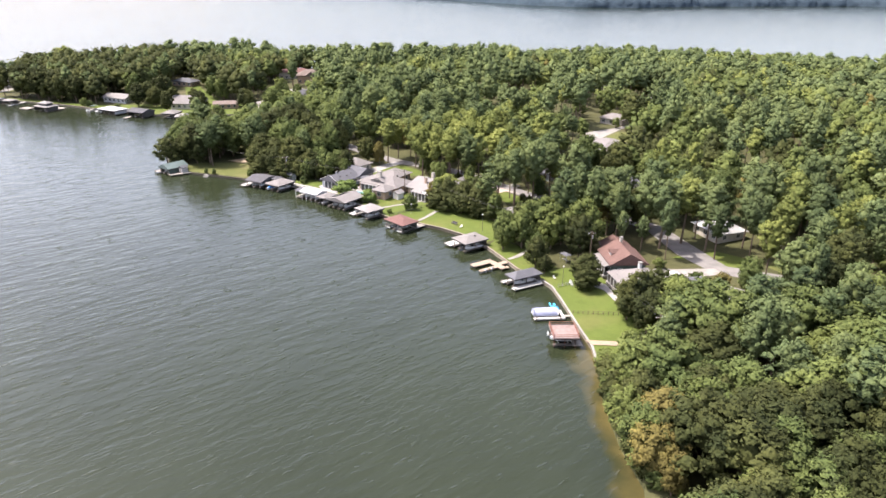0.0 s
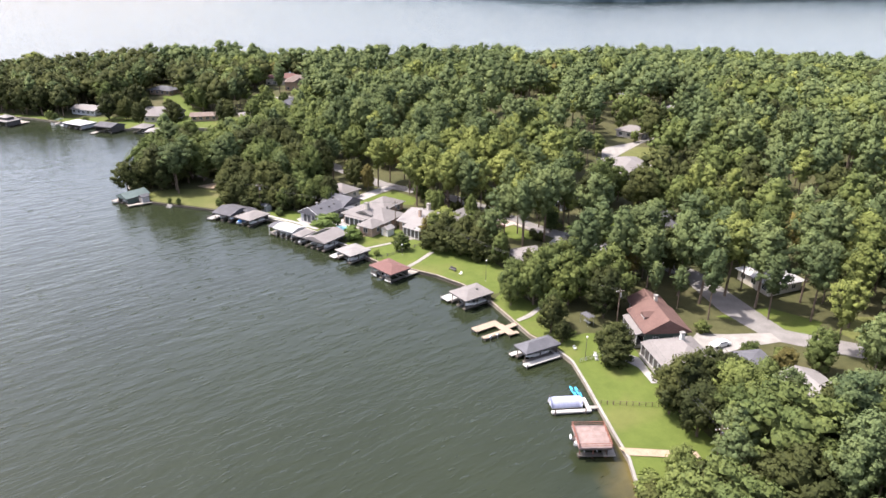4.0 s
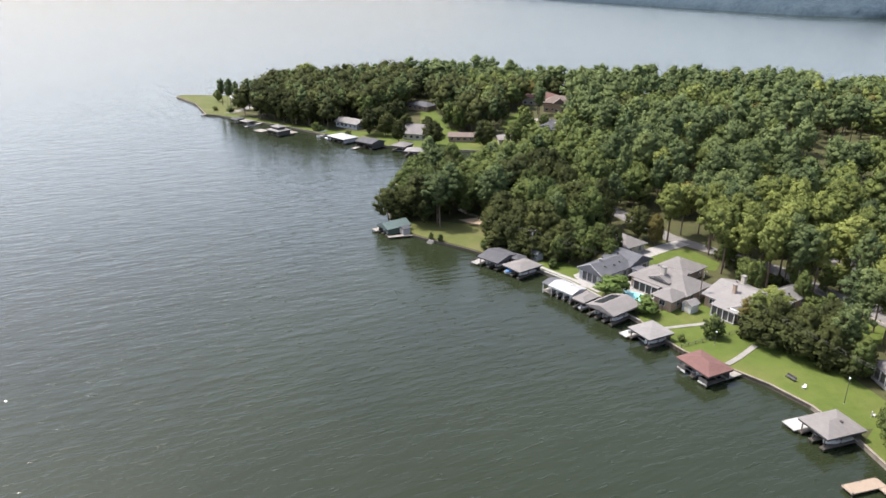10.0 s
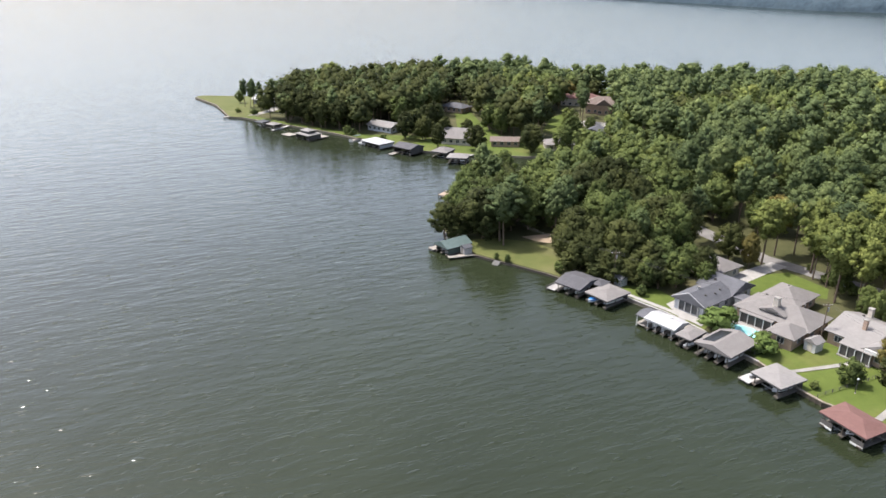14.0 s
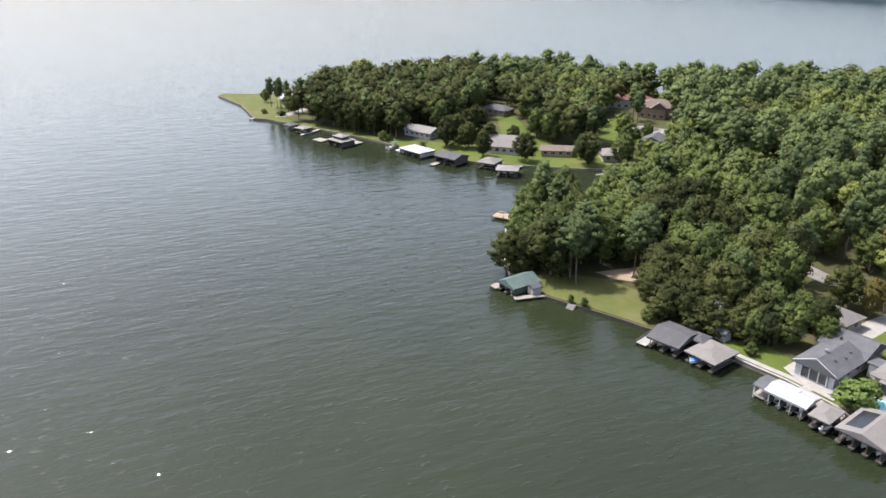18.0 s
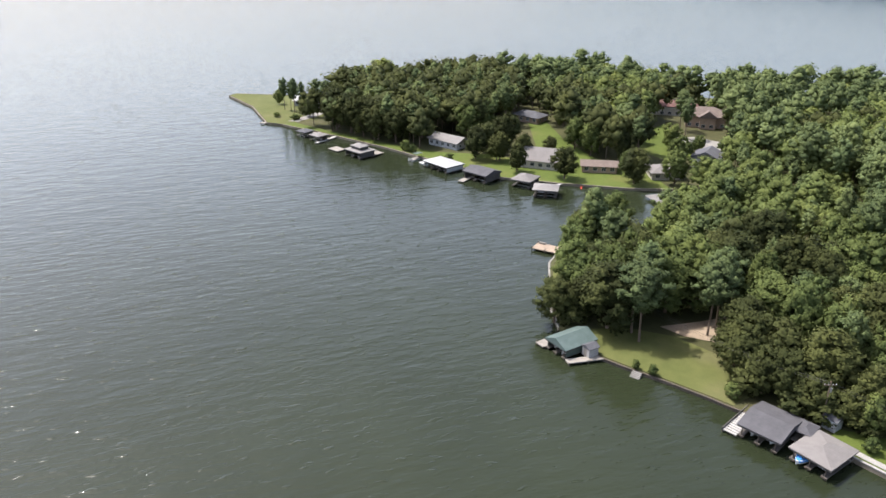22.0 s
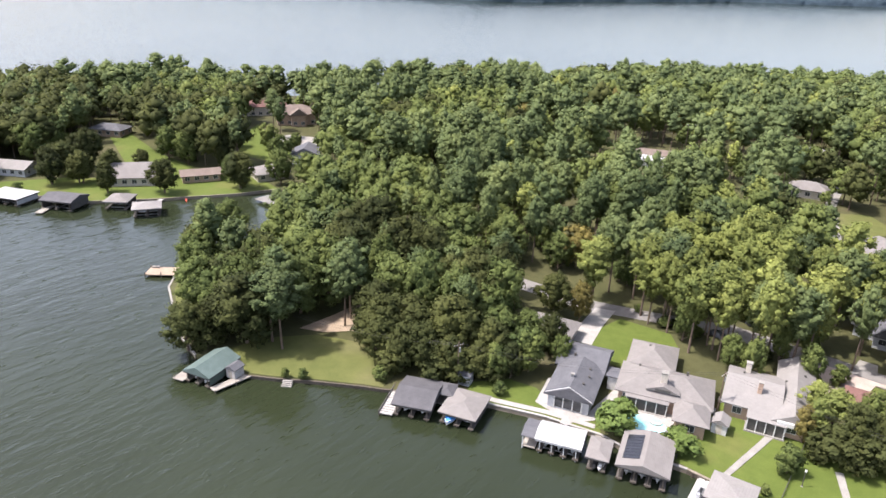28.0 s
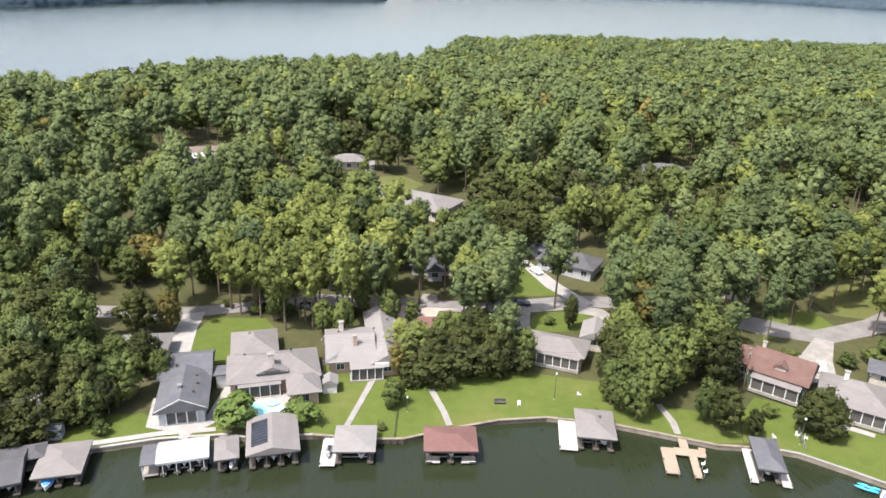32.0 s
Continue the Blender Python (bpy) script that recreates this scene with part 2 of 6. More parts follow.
def grass_mat(name, dark, mid, light, dry, dry_at):
    m, nt, b = node_mat(name, 0.9, 0.0, 0.15)
    big, med, fine = noise_tex(nt, 0.07, 4.0, None, 0, True), noise_tex(nt, 0.5, 4.0, None, 0, True), noise_tex(nt, 9.0, 3.0, None, 0, True)
    col = ramp(nt, big, [(0.3, mid), (dry_at, light), (min(0.98, dry_at + 0.14), dry)])
    col = mixed(nt, 0.35, col, ramp(nt, med, [(0.35, dark), (0.65, light)]))
    col = mixed(nt, 0.3, col, ramp(nt, fine, [(0.35, dark), (0.65, light)]))
    nt.links.new(col, b.inputs["Base Color"])
    bump(nt, b, fine, 0.6, 0.05)
    return m


WATER = water_mat()
FLOOR = grass_mat("forest_floor", (0.02625, 0.03, 0.01125), (0.045, 0.05025, 0.01875), (0.0735, 0.072, 0.0315), (0.1125, 0.0975, 0.05625), 0.60)
LAWN = grass_mat("lawn_grass", (0.0441, 0.0648, 0.0117), (0.0684, 0.0945, 0.018), (0.0891, 0.1152, 0.0243), (0.1278, 0.1242, 0.0414), 0.53)
DRYLAWN = grass_mat("dry_grass", (0.04928, 0.0616, 0.01584), (0.07744, 0.09152, 0.02552), (0.1074, 0.1126, 0.03784), (0.1426, 0.1267, 0.06776), 0.55)
CONCRETE = plain("concrete", (0.1767, 0.1674, 0.1516), (0.2604, 0.2492, 0.2278), 0.5, 0.85, 0, 7.0, 0.01, 0.3, None, True)
PALEPAVE = plain("pale_paving", (0.2325, 0.2232, 0.2093), (0.3069, 0.2957, 0.2771), 0.6, 0.8, 0, 5.0, 0.006, 0.3, None, True)
PINKPAVE = plain("pink_drive", (0.30, 0.245, 0.21), (0.38, 0.32, 0.275), 0.4, 0.85, 0, 6.0, 0.008, 0.3, None, True)
ASPHALT = plain("worn_asphalt", (0.132, 0.125, 0.1179), (0.1936, 0.1848, 0.1742), 0.35, 0.9, 0, 9.0, 0.01, 0.25, None, True)
SAND = plain("bare_sand", (0.22, 0.17, 0.115), (0.32, 0.255, 0.185), 0.35, 0.95, 0, 4.0, 0.03, 0.2, None, True)
SEAWALL = plain("seawall_timber", (0.14, 0.12, 0.09), (0.24, 0.21, 0.17), 0.6, 0.9, 0, 6.0, 0.02, 0.2)
PILE = plain("wet_pile", (0.05, 0.042, 0.032), (0.11, 0.09, 0.07), 2.0, 0.7, 0, 12.0, 0.01)
# For dark timber, and for painted shade inside the boathouses.
SHADE = plain("dark_and_shaded_boards", (0.045, 0.042, 0.04), (0.085, 0.08, 0.072), 1.2, 0.8, 0, 8.0, 0.01)
DECK = wood_mat("grey_deck", (0.20, 0.182, 0.16), (0.31, 0.285, 0.25), 1)
PALEDECK = wood_mat("pale_deck", (0.328, 0.3157, 0.2952), (0.4264, 0.4141, 0.3895), 1)
TANDECK = wood_mat("tan_deck", (0.2465, 0.1913, 0.1428), (0.3315, 0.2635, 0.1997), 1)
GREYPOST = plain("grey_painted_timber", (0.20, 0.20, 0.195), (0.30, 0.30, 0.29), 1.2, 0.7, 0, 9.0, 0.004)
WHITE = plain("white_paint", (0.4232, 0.4232, 0.4094), (0.5336, 0.5336, 0.5152), 1.2, 0.55, 0, 9.0, 0.004)
CREAM = plain("cream_siding", (0.38, 0.345, 0.29), (0.48, 0.44, 0.375), 0.8, 0.7, 0, 6.0, 0.006)
BRICK = plain("tan_brick", (0.27, 0.19, 0.14), (0.38, 0.28, 0.21), 0.8, 0.85, 0, 10.0, 0.01)
REDWALL = plain("rust_boards", (0.13, 0.05, 0.035), (0.22, 0.09, 0.06), 1.0, 0.8, 0, 9.0, 0.008)
GREENWALL = plain("green_boards", (0.05, 0.075, 0.06), (0.08, 0.11, 0.09), 1.0, 0.75, 0, 9.0, 0.006)
GREYWALL = plain("grey_siding", (0.30, 0.31, 0.32), (0.42, 0.43, 0.44), 0.8, 0.7, 0, 7.0, 0.005)
R_TAN = shingle("tan_shingle", (0.1512, 0.1404, 0.1323), (0.1845, 0.1719, 0.1629))
R_PALE = shingle("pale_shingle", (0.1804, 0.1707, 0.1619), (0.2156, 0.2042, 0.1945))
R_GREY = shingle("grey_shingle", (0.074, 0.075, 0.083), (0.110, 0.111, 0.120))
R_DARK = shingle("charcoal_shingle", (0.061, 0.060, 0.064), (0.094, 0.092, 0.098))
R_RED = shingle("red_shingle", (0.118, 0.062, 0.054), (0.152, 0.084, 0.074))
R_MAROON = shingle("maroon_shingle", (0.098, 0.056, 0.047), (0.138, 0.084, 0.070))
R_BROWN = shingle("brown_shingle", (0.123, 0.094, 0.079), (0.172, 0.138, 0.119))
R_GREEN = plain("green_metal_roof", (0.066, 0.096, 0.088), (0.098, 0.132, 0.124), 0.6, 0.55, 0.0, 5.0, 0.004, 0.4)
R_WHITE = plain("white_metal_roof", (0.276, 0.276, 0.2714), (0.368, 0.368, 0.3634), 0.5, 0.5, 0.0, 6.0, 0.004)
R_RUST = plain("faded_red_tin", (0.135, 0.098, 0.085), (0.25, 0.185, 0.165), 0.8, 0.7, 0.0, 5.0, 0.006)
GLASS = glass_mat()
POOL = plain("pool_water", (0.20, 0.52, 0.52), (0.33, 0.66, 0.64), 0.4, 0.08, 0, 3.0, 0.01, 0.5)
SOLAR = plain("solar_black", (0.012, 0.013, 0.016), (0.03, 0.03, 0.035), 2.0, 0.25, 0, 8.0, 0.0, 0.6)
HULL = plain("boat_white", (0.58, 0.58, 0.57), (0.70, 0.70, 0.69), 1.5, 0.3, 0, 8.0, 0.0, 0.5)
BLUE = plain("blue_cover", (0.02, 0.14, 0.42), (0.05, 0.24, 0.58), 1.2, 0.7, 0, 6.0, 0.01)
CYAN = plain("cyan_plastic", (0.03, 0.33, 0.55), (0.06, 0.42, 0.66), 1.2, 0.45, 0, 6.0, 0.004)
PALEBLUE = plain("pale_blue_cover", (0.24, 0.26, 0.36), (0.32, 0.34, 0.44), 1.0, 0.6, 0, 6.0, 0.01)
BLACK = plain("black_plastic", (0.012, 0.012, 0.013), (0.035, 0.035, 0.036), 2.0, 0.4, 0, 9.0, 0.0)
STEEL = plain("galvanised_steel", (0.32, 0.33, 0.34), (0.46, 0.47, 0.48), 2.0, 0.45, 0.7, 9.0, 0.002)
BARK = plain("pine_bark", (0.085, 0.062, 0.045), (0.17, 0.13, 0.10), 1.2, 0.95, 0, 8.0, 0.03, 0.2, (1, 1, 0.25))
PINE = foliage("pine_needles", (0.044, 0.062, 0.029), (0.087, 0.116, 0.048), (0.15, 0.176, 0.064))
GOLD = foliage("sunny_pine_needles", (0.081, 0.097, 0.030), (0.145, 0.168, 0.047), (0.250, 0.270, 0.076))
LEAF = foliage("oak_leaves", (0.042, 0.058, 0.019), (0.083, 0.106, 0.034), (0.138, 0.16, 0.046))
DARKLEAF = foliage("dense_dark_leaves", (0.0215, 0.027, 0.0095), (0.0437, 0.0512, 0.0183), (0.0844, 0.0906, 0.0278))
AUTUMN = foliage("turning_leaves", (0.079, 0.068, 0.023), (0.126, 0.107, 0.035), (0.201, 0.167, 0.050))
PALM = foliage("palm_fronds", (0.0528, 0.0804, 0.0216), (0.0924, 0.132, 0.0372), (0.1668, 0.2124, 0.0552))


# ---------- helpers ----------
def part(name, bm, material, parent, label=""):
    me = bpy.data.meshes.new(name)
    bm.to_mesh(me)
    bm.free()
    me.materials.append(material)
    ob = new(name, me)
    ob.parent = parent
    if label:
        tagged(ob, label)
    return ob


def thing(name, x, y, z, rot, label, category, group="", kind=""):
    ob = new(name)
    ob.empty_display_size = 0.3
    ob.matrix_basis = pose(x, y, z, 0, 0, rot)
    return tagged(ob, label, category, group, kind)


def box(bm, x0, x1, y0, y1, z0, z1):
    v = [bm.verts.new((x, y, z)) for z in (z0, z1) for y in (y0, y1) for x in (x0, x1)]
    for f in ((0, 2, 3, 1), (4, 5, 7, 6), (0, 1, 5, 4), (2, 6, 7, 3), (0, 4, 6, 2), (1, 3, 7, 5)):
        bm.faces.new([v[i] for i in f])
    return v


def boxed(name, dims, material, parent, label="", edge=0.0):
    bm = bmesh.new()
    box(bm, *dims)
    if edge:
        bmesh.ops.bevel(bm, geom=bm.edges[:], offset=edge, segments=1, affect="EDGES")
    return part(name, bm, material, parent, label)


def tube(bm, p, q, r0, r1, n=8):
    """A tapered rod from p to q."""
    p, q = Vector(p), Vector(q)
    t = (q - p).to_track_quat("Z", "Y").to_matrix()
    rings = [[bm.verts.new(c + t @ Vector((r * math.cos(a), r * math.sin(a), 0))) for a in (math.tau * k / n for k in range(n))] for c, r in ((p, r0), (q, r1))]
    for k in range(n):
        bm.faces.new((rings[0][k], rings[0][(k + 1) % n], rings[1][(k + 1) % n], rings[1][k]))
    bm.faces.new(rings[0][::-1])
    bm.faces.new(rings[1])


def rod(name, p, q, r0, r1, material, parent, label="", n=8):
    bm = bmesh.new()
    tube(bm, p, q, r0, r1, n)
    return part(name, bm, material, parent, label)


def roof_bm(x0, x1, y0, y1, ze, rise, style, thick=0.18):
    """A solid roof over the given eaves. style: hip, ridge_x, ridge_y or shed_y (high at y1)."""
    bm = bmesh.new()
    w, d = x1 - x0, y1 - y0
    base = [(x0, y0), (x1, y0), (x1, y1), (x0, y1)]
    lo = [bm.verts.new((*p, ze - thick)) for p in base]
    hi = [bm.verts.new((*p, ze + (rise if style == "shed_y" and p[1] == y1 else 0))) for p in base]
    cx, cy, zr = (x0 + x1) / 2, (y0 + y1) / 2, ze + rise
    if style == "shed_y":
        bm.faces.new(hi)
    else:
        if style == "hip":
            ends = [(cx - max(0, w - d) / 2, cy - max(0, d - w) / 2), (cx + max(0, w - d) / 2, cy + max(0, d - w) / 2)]
        elif style == "ridge_x":
            ends = [(x0, cy), (x1, cy)]
        else:
            ends = [(cx, y0), (cx, y1)]
        if abs(ends[0][0] - ends[1][0]) + abs(ends[0][1] - ends[1][1]) < 0.05:
            top = bm.verts.new((cx, cy, zr))
            for k in range(4):
                bm.faces.new((hi[k], hi[(k + 1) % 4], top))
        else:
            a, b = (bm.verts.new((*p, zr)) for p in ends)
            if style == "ridge_x" or (style == "hip" and w > d):
                sides = ((hi[0], hi[1], b, a), (hi[2], hi[3], a, b), (hi[3], hi[0], a), (hi[1], hi[2], b))
            else:
                sides = ((hi[1], hi[2], b, a), (hi[3], hi[0], a, b), (hi[0], hi[1], a), (hi[2], hi[3], b))
            for s in sides:
                bm.faces.new(s)
    bm.faces.new(lo[::-1])
    for k in range(4):
        bm.faces.new((lo[k], lo[(k + 1) % 4], hi[(k + 1) % 4], hi[k]))
    return bm


def inside(p, poly):
    x, y, hit = p[0], p[1], False
    for (ax, ay), (bx, by) in zip(poly, poly[1:] + poly[:1]):
        if (ay > y) != (by > y) and x < (bx - ax) * (y - ay) / (by - ay) + ax:
            hit = not hit
    return hit


# ---------- coast ----------
NEAR_SHORE = [(122, 60.8), (113.5, 66.2), (107, 71.4), (100.3, 78), (94, 84.5), (88, 89.9), (82, 93.6), (67.6, 102.8), (61.3, 106.6), (57, 107.6), (47.5, 108), (41.5, 109.7),
              (30, 112.8), (18, 114), (9, 112.4), (3.8, 110.4), (0, 109), (-8, 105.4), (-13, 104.9), (-24, 105.3), (-34, 103.5), (-39.5, 104), (-50, 102), (-59, 98.8),
              (-67, 96.5), (-78.8, 88.8), (-82.3, 87), (-91, 81.7), (-97, 77.6), (-102, 74.6), (-109, 73.5)]
BAY_SHORE = [(-116, 72), (-124, 74), (-136, 79.5), (-149, 86), (-156.5, 93.4), (-163, 104), (-163, 120), (-170, 138), (-182, 153), (-193, 157), (-199, 142.5), (-206, 131.9), (-213, 120.8), (-226, 104.4),
             (-240, 97.2), (-264, 83), (-282, 74), (-318, 52), (-341, 36.6), (-347, 29.8), (-389, 26.5), (-426, 16)]
FAR_SHORE = [(-431, 20), (-420, 42), (-402, 80), (-398, 120), (-408, 170), (-398, 214), (-322, 285), (-290, 340), (-236, 398), (-202, 452), (-172, 492), (-100, 528), (-38, 582), (-12, 732), (92, 797), (232, 812),
             (460, 828), (900, 860), (1500, 880)]
BACK_SHORE = [(1500, -700), (500, -260), (260, -70), (170, 8), (140, 40)]
COAST = NEAR_SHORE + BAY_SHORE + FAR_SHORE + BACK_SHORE
_ca = np.array(COAST, float)
_cb = np.roll(_ca, -1, 0)


def shore_gap(x, y):
    """Metres from the nearest shore."""
    d = _cb - _ca
    t = np.clip((((x, y) - _ca) * d).sum(1) / (d * d).sum(1), 0, 1)
    return float(np.hypot(*((_ca + d * t[:, None]) - (x, y)).T).min())


def gz(x, y):
    """Height of the ground."""
    s = min(1.0, max(0.0, (shore_gap(x, y) - 4) / 150))
    return 0.9 + 5.0 * s * s * (3 - 2 * s)


def sheet(name, poly, step, material, lift, skirt=None, limit=None, parent=None, tags=()):
    """A draped sheet that fills poly, with a skirt down to a depth."""
    from mathutils.geometry import delaunay_2d_cdt
    edge = []
    for (ax, ay), (bx, by) in zip(poly, poly[1:] + poly[:1]):
        n = max(1, int(math.hypot(bx - ax, by - ay) / step)) if math.hypot(bx - ax, by - ay) < 300 else 8
        edge += [(ax + (bx - ax) * k / n, ay + (by - ay) * k / n) for k in range(n)]
    pts = [Vector(p) for p in edge]
    xs, ys = [p[0] for p in edge], [p[1] for p in edge]
    lim = limit or (min(xs), max(xs), min(ys), max(ys))
    gx = lim[0] + step / 2
    while gx < lim[1]:
        gy = lim[2] + step / 2
        while gy < lim[3]:
            q = (gx + 0.21 * step * math.sin(gy * 1.7), gy + 0.21 * step * math.cos(gx * 2.3))
            if inside(q, poly):
                pts.append(Vector(q))
            gy += step
        gx += step
    n = len(edge)
    vs, _, fs, *_ = delaunay_2d_cdt(pts, [(k, (k + 1) % n) for k in range(n)], [], 1, 1e-4)
    bm = bmesh.new()
    bv = [bm.verts.new((v[0], v[1], gz(v[0], v[1]) + lift)) for v in vs]
    for f in fs:
        try:
            bm.faces.new([bv[i] for i in f])
        except ValueError:
            pass
    bmesh.ops.recalc_face_normals(bm, faces=bm.faces[:])
    if bm.faces and sum(f.normal.z for f in bm.faces) < 0:
        bmesh.ops.reverse_faces(bm, faces=bm.faces[:])
    if skirt is not None:
        rim = [e for e in bm.edges if len(e.link_faces) == 1]
        out = bmesh.ops.extrude_edge_only(bm, edges=rim)["geom"]
        for v in out:
            if isinstance(v, bmesh.types.BMVert):
                v.co.z = skirt
    for f in bm.faces:
        f.smooth = True
    ob = part(name, bm, material, parent)
    if tags:
        tagged(ob, *tags)
    return ob


# ---------- water, land, far shores ----------
sheet("ground", COAST, 10.0, FLOOR, 0.0, -3.0, (-440, 620, -100, 860), None, ("pine-straw and leaf covered ground of the wooded peninsula", "ground", "", "structure"))
bm = bmesh.new()
box(bm, -4500, 4500, -4500, 4800, -6.0, 0.0)
tagged(part("water", bm, WATER, None), "grey-green lake water with small wind ripples", "lake", "", "structure")


def far_ridge(name, line, depth, height, material, seed, label):
    """A wooded far shore: a lumpy band that rises from the water."""
    rnd = random.Random(seed)
    pts = []
    for (ax, ay), (bx, by) in zip(line, line[1:]):
        n = max(1, int(math.hypot(bx - ax, by - ay) / 10))
        pts += [(ax + (bx - ax) * k / n, ay + (by - ay) * k / n) for k in range(n)]
    bm = bmesh.new()
    rows = []
    for k, (x, y) in enumerate(pts):
        far, near = pts[min(k + 30, len(pts) - 1)], pts[max(k - 30, 0)]
        nx, ny = far[0] - near[0], far[1] - near[1]
        s = math.hypot(nx, ny)
        nx, ny = -ny / s, nx / s
        row = []
        for j, (off, z) in enumerate(((0, -1), (3, 6), (10, 16), (30, 22), (48, 26), (70, 29), (100, 33), (140, 38), (220, 48), (depth, height))):
            w = rnd.uniform(-8, 8) if j else 0
            lump = rnd.uniform(-4, 4) if j > 1 else 0
            row.append(bm.verts.new((x + nx * (off + w * 0.3) + rnd.uniform(-5, 5) * (j > 0), y + ny * (off + w * 0.3), z + lump)))
        rows.append(row)
    for a, b in zip(rows, rows[1:]):
        for j in range(len(a) - 1):
            bm.faces.new((a[j], b[j], b[j + 1], a[j + 1])).smooth = True
    return tagged(part(name, bm, material, None), label, "far shore", "", "structure")


# Distance haze is painted into this blue-grey base colour.
FARWOOD = plain("haze_tinted_far_woods", (0.036, 0.053, 0.068), (0.050, 0.069, 0.083), 0.02, 1.0, 0, 0.12, 0.0, 0.0, None, True)
far_ridge("backdrop", [(-266, 2395), (-450, 2200), (-640, 2080), (-820, 1600), (-845, 1410), (-915, 1300), (-1040, 1248), (-1260, 1258), (-1823, 1295), (-2600, 1340), (-3600, 1500)][::-1], 420, 75, FARWOOD, 3, "wooded ridge across the lake, tinted blue-green for haze")
far_ridge("backdrop", [(2900, 2500), (1750, 3000), (1600, 3300), (1500, 4000), (700, 4300), (-400, 4400)][::-1], 300, 70, FARWOOD, 4, "wooded shore far across the lake, tinted blue-green for haze")

# ---------- lawns, roads, drives ----------
LAWNS = {
    "lawn_1": (LAWN, [(61.3, 106.7), (67.6, 103), (82, 93.9), (88, 90.2), (93.5, 85.3), (99, 86), (106, 97), (97, 104), (88, 108), (81, 112), (74, 117), (66, 121), (60, 124), (55, 118), (52.5, 109), (57, 108)]),
    "lawn_2": (LAWN, [(52.3, 108.6), (47.5, 108.3), (41.5, 110), (30, 113.1), (27, 120), (36, 120), (48, 118), (54, 117)]),
    "lawn_3": (LAWN, [(26.5, 113.6), (18, 114.3), (9, 112.7), (3.8, 110.7), (0, 109.3), (-8, 105.7), (-13, 105.2), (-24, 105.6), (-27, 106), (-26.5, 112), (-26, 126), (-27, 140), (-23, 146), (-21, 138), (-14, 126), (-8, 130), (6, 131), (18, 129), (30, 127), (34, 124), (28, 119)]),
    "lawn_4": (LAWN, [(-39.5, 104.3), (-50, 102.3), (-59, 99.1), (-65, 97.2), (-67, 102), (-62, 108), (-56, 109), (-50, 106), (-42, 108)]),
    "lawn_5": (DRYLAWN, [(-78.8, 89.1), (-82.3, 87.3), (-91, 82), (-97, 77.9), (-102, 75), (-109, 73.9), (-113, 78), (-111, 86), (-104, 94), (-95, 98), (-86, 98), (-80, 94)]),
    "lawn_6": (LAWN, [(-55, 127), (-47, 127), (-45, 138), (-40, 142), (-44, 147), (-56, 146), (-58, 137)]),
    "lawn_7": (LAWN, [(14, 146), (30, 148), (36, 153), (30, 157), (20, 156.5)]),
    "lawn_8": (LAWN, [(8, 165), (16, 164), (26, 166), (20, 178), (15, 186), (9, 182)]),
    "lawn_9": (LAWN, [(-193.5, 156), (-199, 142.9), (-206, 132.3), (-213, 121.2), (-226, 104.8), (-240, 97.6), (-264, 83.4), (-282, 74.4), (-318, 52.4), (-341, 37), (-344, 42), (-318, 57), (-284, 79), (-268, 92), (-256, 112), (-246, 120), (-252, 132), (-296, 148), (-300, 158), (-262, 150), (-236, 150), (-226, 156), (-212, 160)]),
    "lawn_10": (DRYLAWN, [(-341, 36.9), (-347, 30.2), (-389, 27), (-426, 16.5), (-430, 20), (-419, 40), (-402, 72), (-370, 66), (-350, 58), (-343, 46)]),
    "lawn_11": (LAWN, [(70, 147), (80, 151), (90, 152), (88, 162), (76, 160)]),
    "lawn_17": (DRYLAWN, [(90, 168), (102, 180), (112, 182), (110, 166), (100, 158), (92, 160)]),
    "lawn_18": (LAWN, [(-128, 340), (-108, 338), (-104, 352), (-124, 356)]),
    "lawn_19": (DRYLAWN, [(-32, 240), (-20, 238), (-14, 250), (-24, 262), (-33, 256)]),
    "lawn_20": (DRYLAWN, [(84, 250), (98, 250), (104, 268), (92, 276)]),
    "lawn_12": (LAWN, [(-20, 146), (-16, 147), (-13, 155), (-18, 154.5)]),
    "lawn_13": (LAWN, [(-5, 146), (6, 146), (9, 154), (-4, 154)]),
    "lawn_14": (LAWN, [(-240, 196), (-225, 190), (-222, 176), (-238, 172), (-262, 190), (-270, 206)]),
    "lawn_15": (DRYLAWN, [(-124, 74.6), (-136, 80), (-147, 86.4), (-155, 93.4), (-152, 98), (-140, 90), (-126, 82)]),
    "lawn_16": (LAWN, [(78, 112), (90, 107), (102, 110), (96, 118), (86, 116)]),
}
for name, (mat, poly) in LAWNS.items():
    sheet(name, poly, 5.0, mat, 0.045, None, None, None, ("sunlit mown green lawn" if mat is LAWN else "patchy dry yellow-green lawn", "lawn", "", "structure"))
